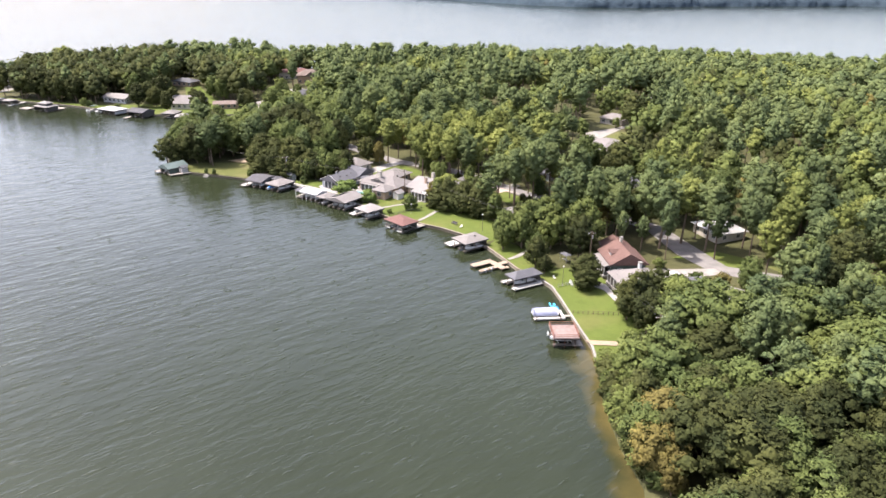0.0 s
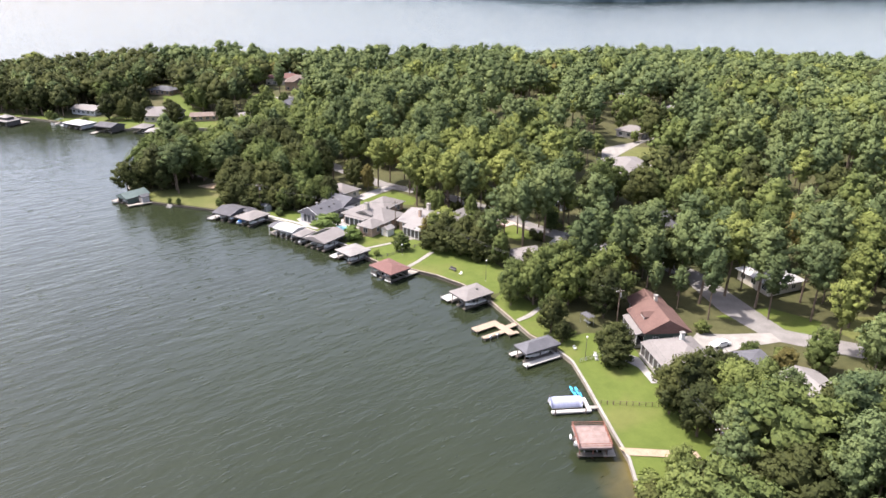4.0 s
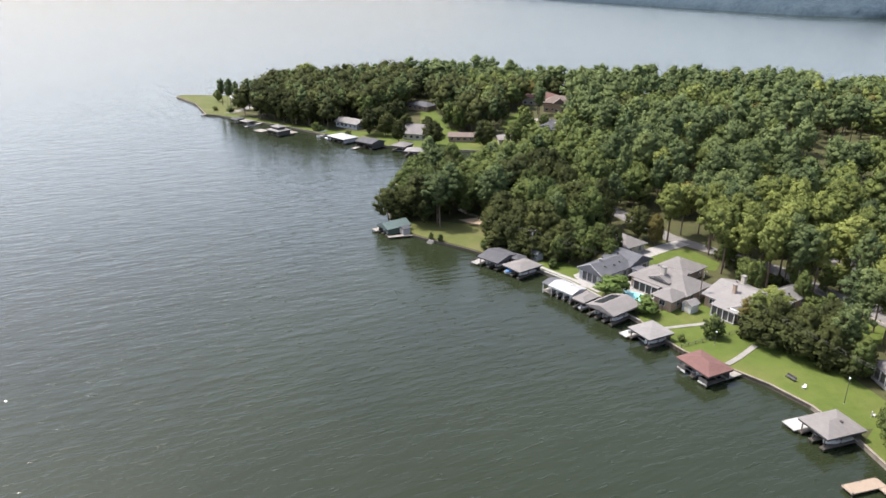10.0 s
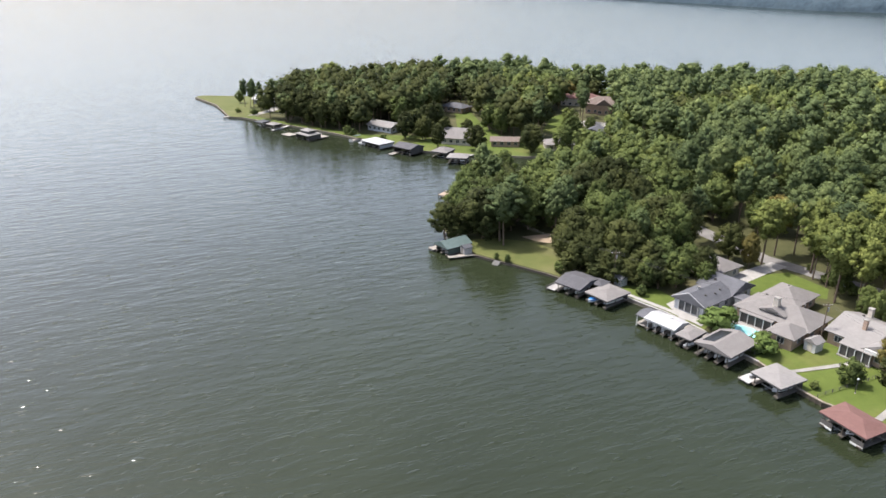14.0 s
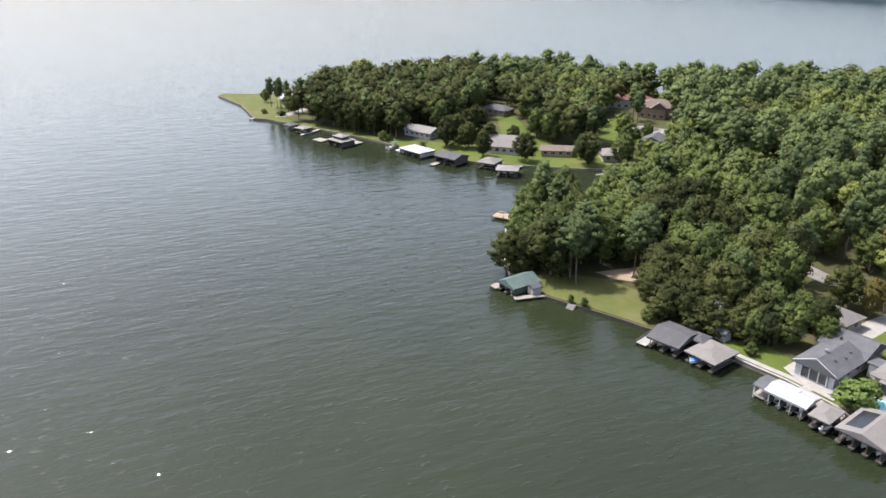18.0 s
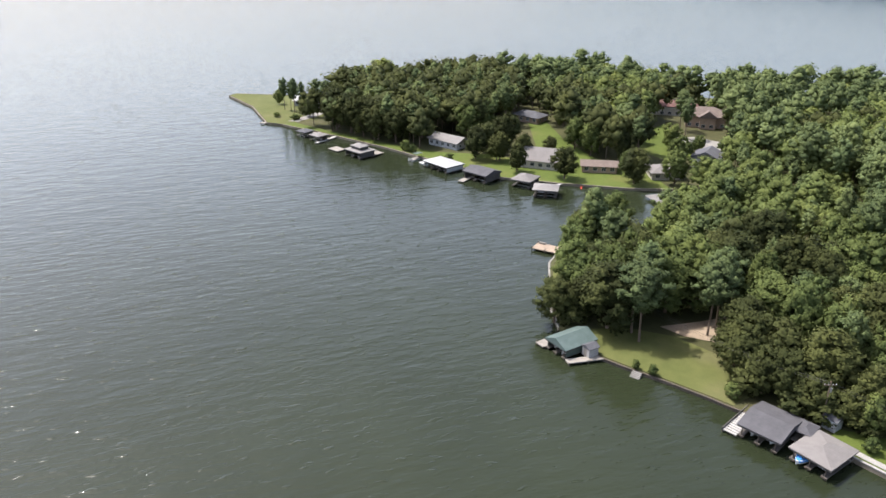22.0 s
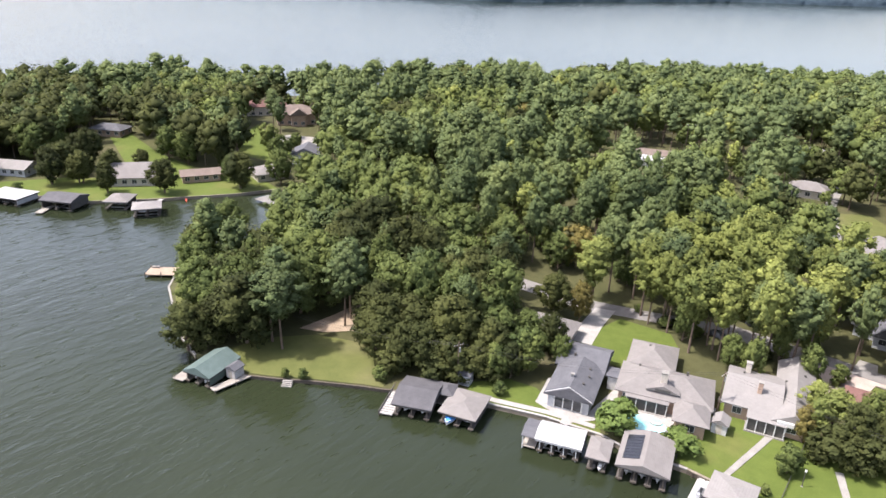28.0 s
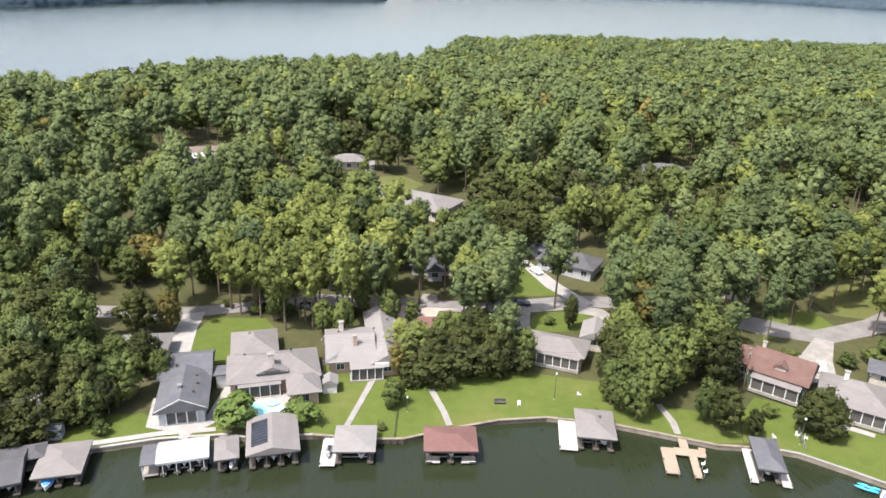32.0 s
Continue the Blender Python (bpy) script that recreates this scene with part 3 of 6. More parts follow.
PAVED = {
    "road": (ASPHALT, [(-190, 143), (-120, 141), (-66, 144), (-54, 148), (-34, 154), (-14, 154.5), (0, 154.5), (14, 156), (30, 160), (52, 160), (70, 150), (84, 146), (100, 152), (130, 172), (128, 178), (98, 158), (84, 152.5), (74, 157), (54, 166), (30, 166), (14, 162), (0, 160), (-14, 160), (-34, 160), (-54, 153), (-66, 149.5), (-120, 147), (-190, 149)]),
    "driveway_1": (PALEPAVE, [(-60.6, 130), (-55.5, 131), (-57.5, 140), (-58.5, 148.5), (-63, 147), (-62, 138)]),
    "driveway_2": (PINKPAVE, [(-12.5, 145), (-5.6, 145), (-4, 154.6), (1, 156), (-14, 156), (-16, 154.6), (-13, 150)]),
    "driveway_3": (CONCRETE, [(14.8, 143), (18, 143), (17.4, 150), (18, 156), (26, 158), (33, 155.5), (36, 151), (32, 147.5), (33, 145), (38, 147), (40, 152), (36, 159), (28, 162), (13, 161), (11.4, 157), (14.2, 149)]),
    "driveway_4": (PALEPAVE, [(17, 184), (19, 187), (27, 172), (34, 162), (31, 160), (23, 170)]),
    "driveway_5": (CONCRETE, [(73, 130), (79, 130), (82, 139), (86, 147), (82.5, 149), (76, 141), (71.5, 137)]),
    "driveway_7": (CONCRETE, [(-226, 201), (-236, 197), (-250, 198), (-247, 206), (-237, 211), (-228, 210)]),
    "driveway_8": (CONCRETE, [(-8.5, 163), (-5, 163), (-4.5, 159), (-9, 159)]),
    "driveway_9": (CONCRETE, [(-40, 240), (-37.5, 240), (-29, 229), (-26, 231), (-34, 262), (-38, 300), (-41, 300), (-37.5, 262)]),
    "sand_patch_1": (SAND, [(-108.6, 93.4), (-103, 96), (-98.6, 101), (-99, 106), (-103, 112), (-107, 111), (-107.4, 103)]),
    "sand_patch_2": (SAND, [(-114, 133), (-109, 131.5), (-105, 135), (-108, 138), (-113, 138)]),
    "gravel_drive": (CONCRETE, [(-346, 40), (-343, 45), (-356, 60), (-372, 62), (-372, 57), (-358, 54)]),
    "path_1": (CONCRETE, [(-19, 108), (-18, 107.6), (-15.2, 123.4), (-16.4, 123.9)]),
    "path_2": (CONCRETE, [(-0.6, 109.5), (0.6, 109.9), (-0.6, 114), (-3.4, 121.5), (-4.6, 121), (-1.8, 113.8)]),
    "path_3": (CONCRETE, [(40.6, 110.5), (41.8, 110.3), (42, 114), (40.6, 120), (39.4, 119.6), (40.6, 113.8)]),
    "path_4": (PALEPAVE, [(-41, 104.6), (-50, 102.6), (-59, 99.4), (-66, 97.4), (-66.4, 98.6), (-59.5, 100.7), (-50.4, 103.9), (-41.4, 105.8)]),
    "terrace_1": (PALEPAVE, [(-53.6, 104.7), (-47, 103.4), (-46.7, 102), (-45.2, 102), (-45, 103.5), (-42, 107), (-41.4, 119), (-44, 119.5), (-44.2, 108.5), (-46, 106.5), (-52.3, 107.2), (-54.4, 114), (-56, 113.6)]),
    "terrace_2": (PALEPAVE, [(-41.8, 113), (-39.6, 108), (-36, 106.4), (-30, 105.8), (-27.6, 108.5), (-30, 112), (-31, 118), (-40, 119)]),
    "terrace_3": (PALEPAVE, [(66.6, 117.6), (68.4, 114.8), (71.6, 115), (77, 112), (77.8, 113.2), (69.4, 118.4)]),
    "path_5": (SAND, [(85.2, 90.6), (87.6, 90.2), (96, 99), (94.4, 100)]),
}
for level, (name, (mat, poly)) in enumerate(PAVED.items()):
    kindword = name.split("_")[0]
    words = {"road": "worn pale grey residential asphalt road", "driveway": "light concrete driveway between the trees", "sand": "bare sandy ground under the trees", "gravel": "pale gravel drive near the tip", "beach": "narrow sandy natural bank at the water", "path": "narrow pale garden path across the lawn", "terrace": "pale paved house terrace"}[kindword]
    sheet(name, poly, 4.0, mat, 0.09 + 0.006 * level, None, None, None, (words, kindword, "", "structure"))


# ---------- seawall ----------
def seawall(name, line, material, capmat, top, label, piles=0.0):
    bm, cap = bmesh.new(), bmesh.new()
    for b, off, z0, z1 in ((bm, (-0.22, 0.05), -2.0, top - 0.12), (cap, (-0.32, 0.18), top - 0.12, top + 0.06)):
        rows = []
        for k, (x, y) in enumerate(line):
            ax, ay = line[max(k - 1, 0)]
            bx, by = line[min(k + 1, len(line) - 1)]
            s = math.hypot(bx - ax, by - ay)
            nx, ny = -(by - ay) / s, (bx - ax) / s
            rows.append([b.verts.new((x - nx * o, y - ny * o, z)) for o, z in ((off[0], z0), (off[0], z1), (off[1], z1), (off[1], z0))])
        for p, q in zip(rows, rows[1:]):
            for j in range(4):
                b.faces.new((p[j], q[j], q[(j + 1) % 4], p[(j + 1) % 4]))
        b.faces.new(rows[0])
        b.faces.new(rows[-1][::-1])
        bmesh.ops.recalc_face_normals(b, faces=b.faces[:])
    wall = tagged(part(name, bm, material, None), label, "seawall", "", "structure")
    part("cap", cap, capmat, wall)
    if piles:
        me = None
        for (ax, ay), (bx, by) in zip(line, line[1:]):
            s = math.hypot(bx - ax, by - ay)
            n = max(1, int(s / piles))
            for k in range(n):
                if me is None:
                    ob = rod("support_post", (0, 0, -1.6), (0, 0, top + 0.1), 0.12, 0.11, PILE, wall)
                    me = ob.data
                else:
                    ob = new("support_post", me)
                    ob.parent = wall
                ob.location = (ax + (bx - ax) * k / n - (by - ay) / s * 0.5, ay + (by - ay) * k / n + (bx - ax) / s * 0.5, 0)
    return wall


N = NEAR_SHORE
seawall("seawall_1", N[4:10], SEAWALL, CONCRETE, 1.0, "concrete-capped bulkhead along the lawns")
seawall("seawall_2", N[9:14], SEAWALL, SEAWALL, 0.95, "weathered grey timber bulkhead below the trees")
seawall("seawall_3", N[13:18], PILE, SEAWALL, 0.95, "curved dark timber bulkhead with a weathered cap")
seawall("seawall_4", N[17:20], PILE, SEAWALL, 0.95, "bulkhead with a row of short timber posts", 1.1)
seawall("seawall_5", N[19:25], SEAWALL, PALEPAVE, 1.0, "bulkhead with a broad pale concrete walk")
seawall("seawall_6", N[24:31], PILE, PILE, 0.7, "old timber bulkhead along a dry lawn")
seawall("seawall_7", BAY_SHORE[0:5], SEAWALL, CONCRETE, 0.9, "bulkhead round the wooded point")
seawall("seawall_8", BAY_SHORE[9:20], SEAWALL, SEAWALL, 0.9, "dark timber bulkhead along the far lawns")
seawall("seawall_9", BAY_SHORE[18:22] + FAR_SHORE[:2], SEAWALL, SEAWALL, 0.9, "low dark bulkhead round the grassy tip")


# ---------- boats ----------
def boat(x, y, z, rot, length, beam, label, cover=None, motor=True, canopy=None, group=""):
    """A runabout: bow towards local -y... stern at +y."""
    b = thing("motorboat", x, y, z, rot, label, "boat", group)
    bm = bmesh.new()
    secs = []
    for k in range(9):
        t = k / 8
        hw = beam / 2 * (1 - max(0, (0.55 - t) / 0.55) ** 2.2 * 0.97)
        yy = -length / 2 + length * t
        keel = 0.0 + 0.35 * max(0, (0.35 - t) / 0.35) ** 1.6
        sheer = 0.85 + 0.25 * (1 - t)
        secs.append([bm.verts.new(p) for p in ((0, yy, keel), (hw * 0.75, yy, keel + 0.22), (hw, yy, sheer), (hw * 0.86, yy + 0.02, sheer + 0.03), (hw * 0.8, yy, sheer - 0.3 if 0.3 < t < 0.97 else sheer), (-hw * 0.8, yy, sheer - 0.3 if 0.3 < t < 0.97 else sheer), (-hw * 0.86, yy + 0.02, sheer + 0.03), (-hw, yy, sheer), (-hw * 0.75, yy, keel + 0.22))])
    for p, q in zip(secs, secs[1:]):
        for j in range(9):
            bm.faces.new((p[j], q[j], q[(j + 1) % 9], p[(j + 1) % 9]))
    bm.faces.new(secs[0])
    bm.faces.new(secs[-1][::-1])
    bmesh.ops.recalc_face_normals(bm, faces=bm.faces[:])
    part("hull", bm, HULL, b)
    if cover:
        bm = bmesh.new()
        rows = []
        for k in range(8):
            t = 0.08 + 0.9 * k / 7
            hw = beam / 2 * (1 - max(0, (0.55 - t) / 0.55) ** 2.2 * 0.97) + 0.05
            yy = -length / 2 + length * t
            h = 0.95 + 0.5 * math.sin(math.pi * min(1, t * 1.15)) ** 0.8
            rows.append([bm.verts.new(p) for p in ((-hw, yy, 0.72), (-hw, yy, 0.98), (-hw * 0.45, yy, h), (hw * 0.45, yy, h), (hw, yy, 0.98), (hw, yy, 0.72))])
        for p, q in zip(rows, rows[1:]):
            for j in range(5):
                bm.faces.new((p[j], q[j], q[j + 1], p[j + 1]))
        bm.faces.new(rows[0])
        bm.faces.new(rows[-1][::-1])
        part("cover", bm, cover, b, "fitted tarpaulin cover")
    else:
        bm = bmesh.new()
        v = [bm.verts.new(p) for p in ((-beam * 0.36, -length * 0.12, 0.95), (beam * 0.36, -length * 0.12, 0.95), (beam * 0.3, -length * 0.05, 1.4), (-beam * 0.3, -length * 0.05, 1.4))]
        bm.faces.new(v)
        w = [bm.verts.new(q.co + Vector((0, 0.03, 0))) for q in v]
        bm.faces.new(w[::-1])
        for j in range(4):
            bm.faces.new((v[j], w[j], w[(j + 1) % 4], v[(j + 1) % 4]))
        part("windshield", bm, GLASS, b)
        for sx in (-1, 1):
            boxed("seat", (sx * beam * 0.2 - 0.25, sx * beam * 0.2 + 0.25, length * 0.05, length * 0.18, 0.55, 1.0), CREAM, b, "", 0.05)
    if motor:
        boxed("outboard_motor", (-0.2, 0.2, length / 2, length / 2 + 0.5, 0.3, 1.35), BLACK, b, "black outboard motor", 0.08)
    if canopy:
        top = boxed("canopy", (-beam * 0.45, beam * 0.45, -length * 0.05, length * 0.35, 2.05, 2.13), canopy, b, "", 0.03)
        for sx in (-1, 1):
            for yy in (-0.03, 0.33):
                rod("canopy_pole", (sx * beam * 0.42, length * yy, 0.9), (sx * beam * 0.42, length * yy, 2.06), 0.025, 0.025, STEEL, b)
    return b


def jet_ski(x, y, z, rot, colour):
    j = thing("jet_ski", x, y, z, rot, "small dark jet ski on a floating lift", "jet ski", "jet skis at the docks")
    bm = bmesh.new()
    rows = []
    for k in range(7):
        t = k / 6
        hw = 0.55 * (1 - max(0, (0.5 - t) / 0.5) ** 2 * 0.9)
        yy = -1.5 + 3.0 * t
        rows.append([bm.verts.new(p) for p in ((0, yy, 0.12 * (1 - t)), (hw, yy, 0.3), (hw * 0.8, yy, 0.55), (0.25, yy, 0.62), (-0.25, yy, 0.62), (-hw * 0.8, yy, 0.55), (-hw, yy, 0.3))])
    for p, q in zip(rows, rows[1:]):
        for i in range(7):
            bm.faces.new((p[i], q[i], q[(i + 1) % 7], p[(i + 1) % 7]))
    bm.faces.new(rows[0])
    bm.faces.new(rows[-1][::-1])
    bmesh.ops.recalc_face_normals(bm, faces=bm.faces[:])
    part("hull", bm, colour, j)
    boxed("seat", (-0.2, 0.2, -0.1, 1.2, 0.6, 0.88), BLACK, j, "", 0.08)
    rod("handlebar", (-0.4, -0.35, 1.0), (0.4, -0.35, 1.0), 0.03, 0.03, BLACK, j)
    boxed("cowl", (-0.25, 0.25, -0.9, -0.3, 0.6, 0.95), colour, j, "", 0.08)
    return j


# ---------- boathouses and docks ----------
def dock_piles(parent, spots, top, material=None, r=0.13):
    me = None
    for x, y in spots:
        if me is None:
            ob = rod("support_post", (0, 0, -2.2), (0, 0, top), r, r * 0.95, material or PILE, parent)
            me = ob.data
        else:
            ob = new("support_post", me)
            ob.parent = parent
        ob.location = (x, y, 0)


# Deck boards with the shade under the boathouse roofs put into their colour.
INNERDECK = wood_mat("weathered_shade_tinted_deck", (0.060, 0.054, 0.048), (0.105, 0.095, 0.085), 1)


def boathouse(x, y, rot, w, d, style, roofmat, label, eave=3.0, rise=1.5, slips=1, deck=None, wall=None, sides=(0, 0), reach=1.5, post=None, over=0.45, lift=True, back=True):
    """Roofed boat slip; local +y is towards the land. sides: extra open deck beyond the roof on either side."""
    deck, post = deck or DECK, post or PILE
    b = thing("boathouse", x, y, 0, rot, label, "boathouse", "boathouses along the shore")
    hw, hd = w / 2, d / 2
    part("roof", roof_bm(-hw, hw, -hd, hd, eave, rise, style), roofmat, b)
    bm = bmesh.new()
    for a in ((-hw + 0.1, hw - 0.1, -hd + 0.1, -hd + 0.28), (-hw + 0.1, hw - 0.1, hd - 0.28, hd - 0.1), (-hw + 0.1, -hw + 0.28, -hd + 0.28, hd - 0.28), (hw - 0.28, hw - 0.1, -hd + 0.28, hd - 0.28)):
        box(bm, *a, eave - 0.48, eave - 0.19)
    # Beams below the eaves are coloured dark, as if in the roof's shade.
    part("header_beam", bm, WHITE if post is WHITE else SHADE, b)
    iw = hw - over
    lanes = [-iw + (2 * iw - 1.0) * k / slips for k in range(slips + 1)]
    # Walkways, fascia and default posts are coloured dark to stand for roof shade.
    for k, lx in enumerate(lanes):
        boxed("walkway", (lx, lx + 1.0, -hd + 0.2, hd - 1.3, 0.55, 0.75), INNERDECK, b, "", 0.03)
        boxed("fascia_board", (lx - 0.02, lx + 1.02, -hd + 0.12, -hd + 0.19, 0.45, 0.74), PILE, b)
    boxed("back_deck", (-iw, iw, hd - 1.3, hd + reach, 0.55, 0.76), deck, b, "", 0.03)
    me = None
    for lx in lanes:
        for yy in (-hd + 0.45, -hd + 0.45 + (d - 1.2) / 2, hd - 0.75):
            if me is None:
                ob = boxed("post", (-0.08, 0.08, -0.08, 0.08, -2.0, eave - 0.2), post, b)
                me = ob.data
            else:
                ob = new("post", me)
                ob.parent = b
            ob.location = (lx + 0.5, yy, 0)
    for sx, width in ((-1, sides[0]), (1, sides[1])):
        if width:
            dims = (-iw - width, -iw - 0.02, -hd - 0.6, hd - 0.4) if sx < 0 else (iw + 0.02, iw + width, -hd - 0.6, hd - 0.4)
            boxed("side_deck", (*dims, 0.5, 0.72), deck, b, "open sun deck beside the slips", 0.03)
            dock_piles(b, [(dims[0 if sx < 0 else 1] + 0.1 * -sx, dims[2] + 0.3), (dims[0 if sx < 0 else 1] + 0.1 * -sx, dims[3] - 0.3)], 1.1)
    # Back wall added in a dark colour so the slips look shaded inside.
    if back:
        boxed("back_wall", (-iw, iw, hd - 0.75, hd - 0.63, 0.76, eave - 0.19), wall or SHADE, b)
    if wall:
        for sx in (-1, 1):
            xx = sx * (iw - 0.05)
            boxed("side_wall", (xx - 0.05, xx + 0.05, -hd + 0.6, hd - 0.75, 0.76, eave - 0.19), wall, b)
    if lift:
        for k in range(slips):
            cx = (lanes[k] + 1.0 + lanes[k + 1]) / 2
            wdt = lanes[k + 1] - lanes[k] - 1.0
            for yy in (-hd * 0.45, hd * 0.3):
                boxed("lift_beam", (cx - wdt / 2, cx + wdt / 2, yy - 0.08, yy + 0.08, 0.35, 0.5), STEEL, b)
    if style in ("ridge_y",):
        for yy, s in ((-hd + 0.3, -1), (hd - 0.3, 1)):
            bm = bmesh.new()
            v = [bm.verts.new(p) for p in ((-hw + 0.5, yy, eave - 0.17), (hw - 0.5, yy, eave - 0.17), (0, yy, eave + rise * (1 - 1 / w) - 0.1))]
            q = [bm.verts.new(p.co + Vector((0, 0.06, 0))) for p in v]
            bm.faces.new(v)
            bm.faces.new(q[::-1])
            for j in range(3):
                bm.faces.new((v[j], q[j], q[(j + 1) % 3], v[(j + 1) % 3]))
            part("gable_panel", bm, wall or SHADE, b)
    return b


def local(ob, x, y):
    p = ob.matrix_basis @ Vector((x, y, 0))
    return p.x, p.y


# from the start of the shore to the point
bA = boathouse(81.6, 87.6, -38, 6.4, 5.8, "hip", R_RUST, "old red-framed boathouse with a railed sun deck on top", 2.7, 0.12, 1, DECK, None, (0, 0), 0.8, REDWALL)
for dims in ((-3.1, 3.1, -2.85, -2.75), (-3.1, 3.1, 2.75, 2.85), (-3.1, -3.0, -2.74, 2.74), (3.0, 3.1, -2.74, 2.74)):
    boxed("deck_rail", (*dims, 3.45, 3.55), REDWALL, bA)
    boxed("deck_rail", (*dims, 3.05, 3.12), REDWALL, bA)
for xx in (-3.05, -1.5, 0, 1.5, 3.05):
    for yy in (-2.8, 2.8):
        boxed("rail_post", (xx - 0.06, xx + 0.06, yy - 0.06, yy + 0.06, 2.66, 3.6), REDWALL, bA)
boat(*local(bA, -0.6, -0.6), 0.1, -38, 4.6, 1.8, "small white motorboat with a dark cockpit afloat in the slip", None, True)
tyre = thing("boat_fender", *local(bA, -2.6, -3.0), 0.35, -38, "round white rubber fender on a post", "fender")
bm = bmesh.new()
for k in range(12):
    a0, a1 = math.tau * k / 12, math.tau * (k + 1) / 12
    tube(bm, (0.38 * math.cos(a0), 0, 0.4 + 0.38 * math.sin(a0)), (0.38 * math.cos(a1), 0, 0.4 + 0.38 * math.sin(a1)), 0.13, 0.13, 6)
part("ring", bm, HULL, tyre)
lift_dock = thing("boat_lift_dock", 70.6, 94.2, 0, -34, "pale floating lift dock with a narrow gangway", "dock", "docks along the shore")
boxed("platform", (-1.9, -1.1, -3.4, 3.2, 0.25, 0.62), PALEDECK, lift_dock, "", 0.05)
boxed("platform", (1.7, 2.6, -3.6, 3.2, 0.25, 0.62), PALEDECK, lift_dock, "", 0.05)
boxed("platform", (-1.9, 2.6, 3.2, 4.0, 0.25, 0.62), PALEDECK, lift_dock, "", 0.05)
boxed("gangway", (1.0, 1.9, 4.0, 8.2, 0.5, 0.68), DECK, lift_dock, "", 0.03)
dock_piles(lift_dock, [(-1.95, -3.0), (-1.95, 2.8), (2.65, -3.0), (2.65, 2.8)], 1.4)
boat(70.4, 93.8, 0.2, -34, 6.2, 2.4, "motorboat on the lift beneath a rolled canopy", None, False)
cv = thing("boat_cover", 70.3, 93.9, 0.0, -34, "barrel-shaped pale blue tarpaulin over the lifted boat", "boat cover")
bm = bmesh.new()
rings = []
for k in range(9):
    yy = -3.0 + 6.0 * k / 8
    q = 1.0 if 0 < k < 8 else 0.9
    rings.append([bm.verts.new((1.45 * q * math.cos(a), yy, 0.75 + 1.35 * q * math.sin(a))) for a in (math.pi * m / 12 for m in range(13))])
for p, q in zip(rings, rings[1:]):
    for m in range(12):
        bm.faces.new((p[m], p[m + 1], q[m + 1], q[m])).smooth = True
bm.faces.new(rings[0])
bm.faces.new(rings[-1][::-1])
part("canopy", bm, PALEBLUE, cv)
for sx in (-1.42, 1.42):
    boxed("edge_bar", (sx - 0.05, sx + 0.05, -3.0, 3.0, 0.62, 0.78), STEEL, cv)
for dx in (0.0, 0.8):
    k = thing("kayak", 68.6 + dx, 98.2 + dx * 0.7, 0.55, 62, "bright blue kayak laid on the lift dock", "kayak", "kayaks on the dock")
    bm = bmesh.new()
    bmesh.ops.create_uvsphere(bm, u_segments=12, v_segments=8, radius=1.0, matrix=Matrix.Diagonal((0.36, 1.9, 0.2, 1)) @ Matrix.Translation((0, 0, 1)))
    part("hull", bm, CYAN, k)
    boxed("cockpit_rim", (-0.2, 0.2, -0.45, 0.45, 0.37, 0.42), BLACK, k, "", 0.03)
bC = boathouse(54.1, 103.3, -10, 4.6, 9.2, "hip", R_GREY, "grey shingled boathouse with pale side docks", 3.0, 1.1, 1, PALEDECK, None, (1.3, 1.5), 0.9)
boat(*local(bC, 0, -0.2), 0.35, -10, 5.6, 2.0, "white runabout raised in the slip")

dock = thing("fishing_dock", 40.2, 104, 0, -6, "weathered tan U-shaped timber dock with benches", "dock", "docks along the shore")
boxed("left_arm", (-3.2, -0.9, -4.4, 2.6, 0.5, 0.74), TANDECK, dock, "", 0.03)
boxed("crossing", (-0.88, 4.4, 0.9, 2.9, 0.5, 0.735), TANDECK, dock, "", 0.03)
boxed("right_arm", (1.4, 2.7, -4.8, 0.88, 0.5, 0.73), TANDECK, dock, "", 0.03)
boxed("gangway", (0.2, 1.7, 2.92, 6.3, 0.55, 0.78), TANDECK, dock, "", 0.03)
boxed("side_step", (3.4, 4.6, 2.92, 3.6, 0.5, 0.72), TANDECK, dock, "", 0.03)
dock_piles(dock, [(-3.1, -4.2), (-1.0, -4.2), (-3.1, -0.8), (-3.1, 2.4), (1.5, -4.6), (2.6, -4.6), (2.6, -2), (4.3, 1.0)], 0.9)
for n, yy in enumerate((-1.6, -3.6)):
    c = thing("pedestal_chair", *local(dock, 3.2, yy), 0.74, -6, "white plastic pedestal chair at the dock edge", "chair", "seats on the dock")
    boxed("seat_pan", (-0.28, 0.28, -0.28, 0.28, 0.4, 0.48), HULL, c, "", 0.03)
    boxed("backrest", (0.2, 0.28, -0.28, 0.28, 0.48, 0.9), HULL, c, "", 0.03)
    rod("pedestal", (0, 0, -0.9), (0, 0, 0.4), 0.06, 0.06, STEEL, c)

bE = boathouse(26.0, 109.5, -4, 7.0, 8.8, "hip", R_TAN, "tan shingled hip-roofed boathouse with a broad white deck", 3.1, 0.95, 2, PALEDECK, None, (3.2, 0), 1.4)
boxed("roof_vent", (0.6, 1.1, 0.8, 1.2, 3.6, 4.1), SHADE, bE)
boat(*local(bE, 1.6, -0.2), 0.4, -4, 5.8, 2.2, "white motorboat raised in the slip")
bF = boathouse(0.3, 103.2, 4, 9.2, 7.0, "hip", R_RED, "red-roofed hipped boathouse with grey side walls", 3.0, 1.0, 2, DECK, None, (0, 0), 3.2)
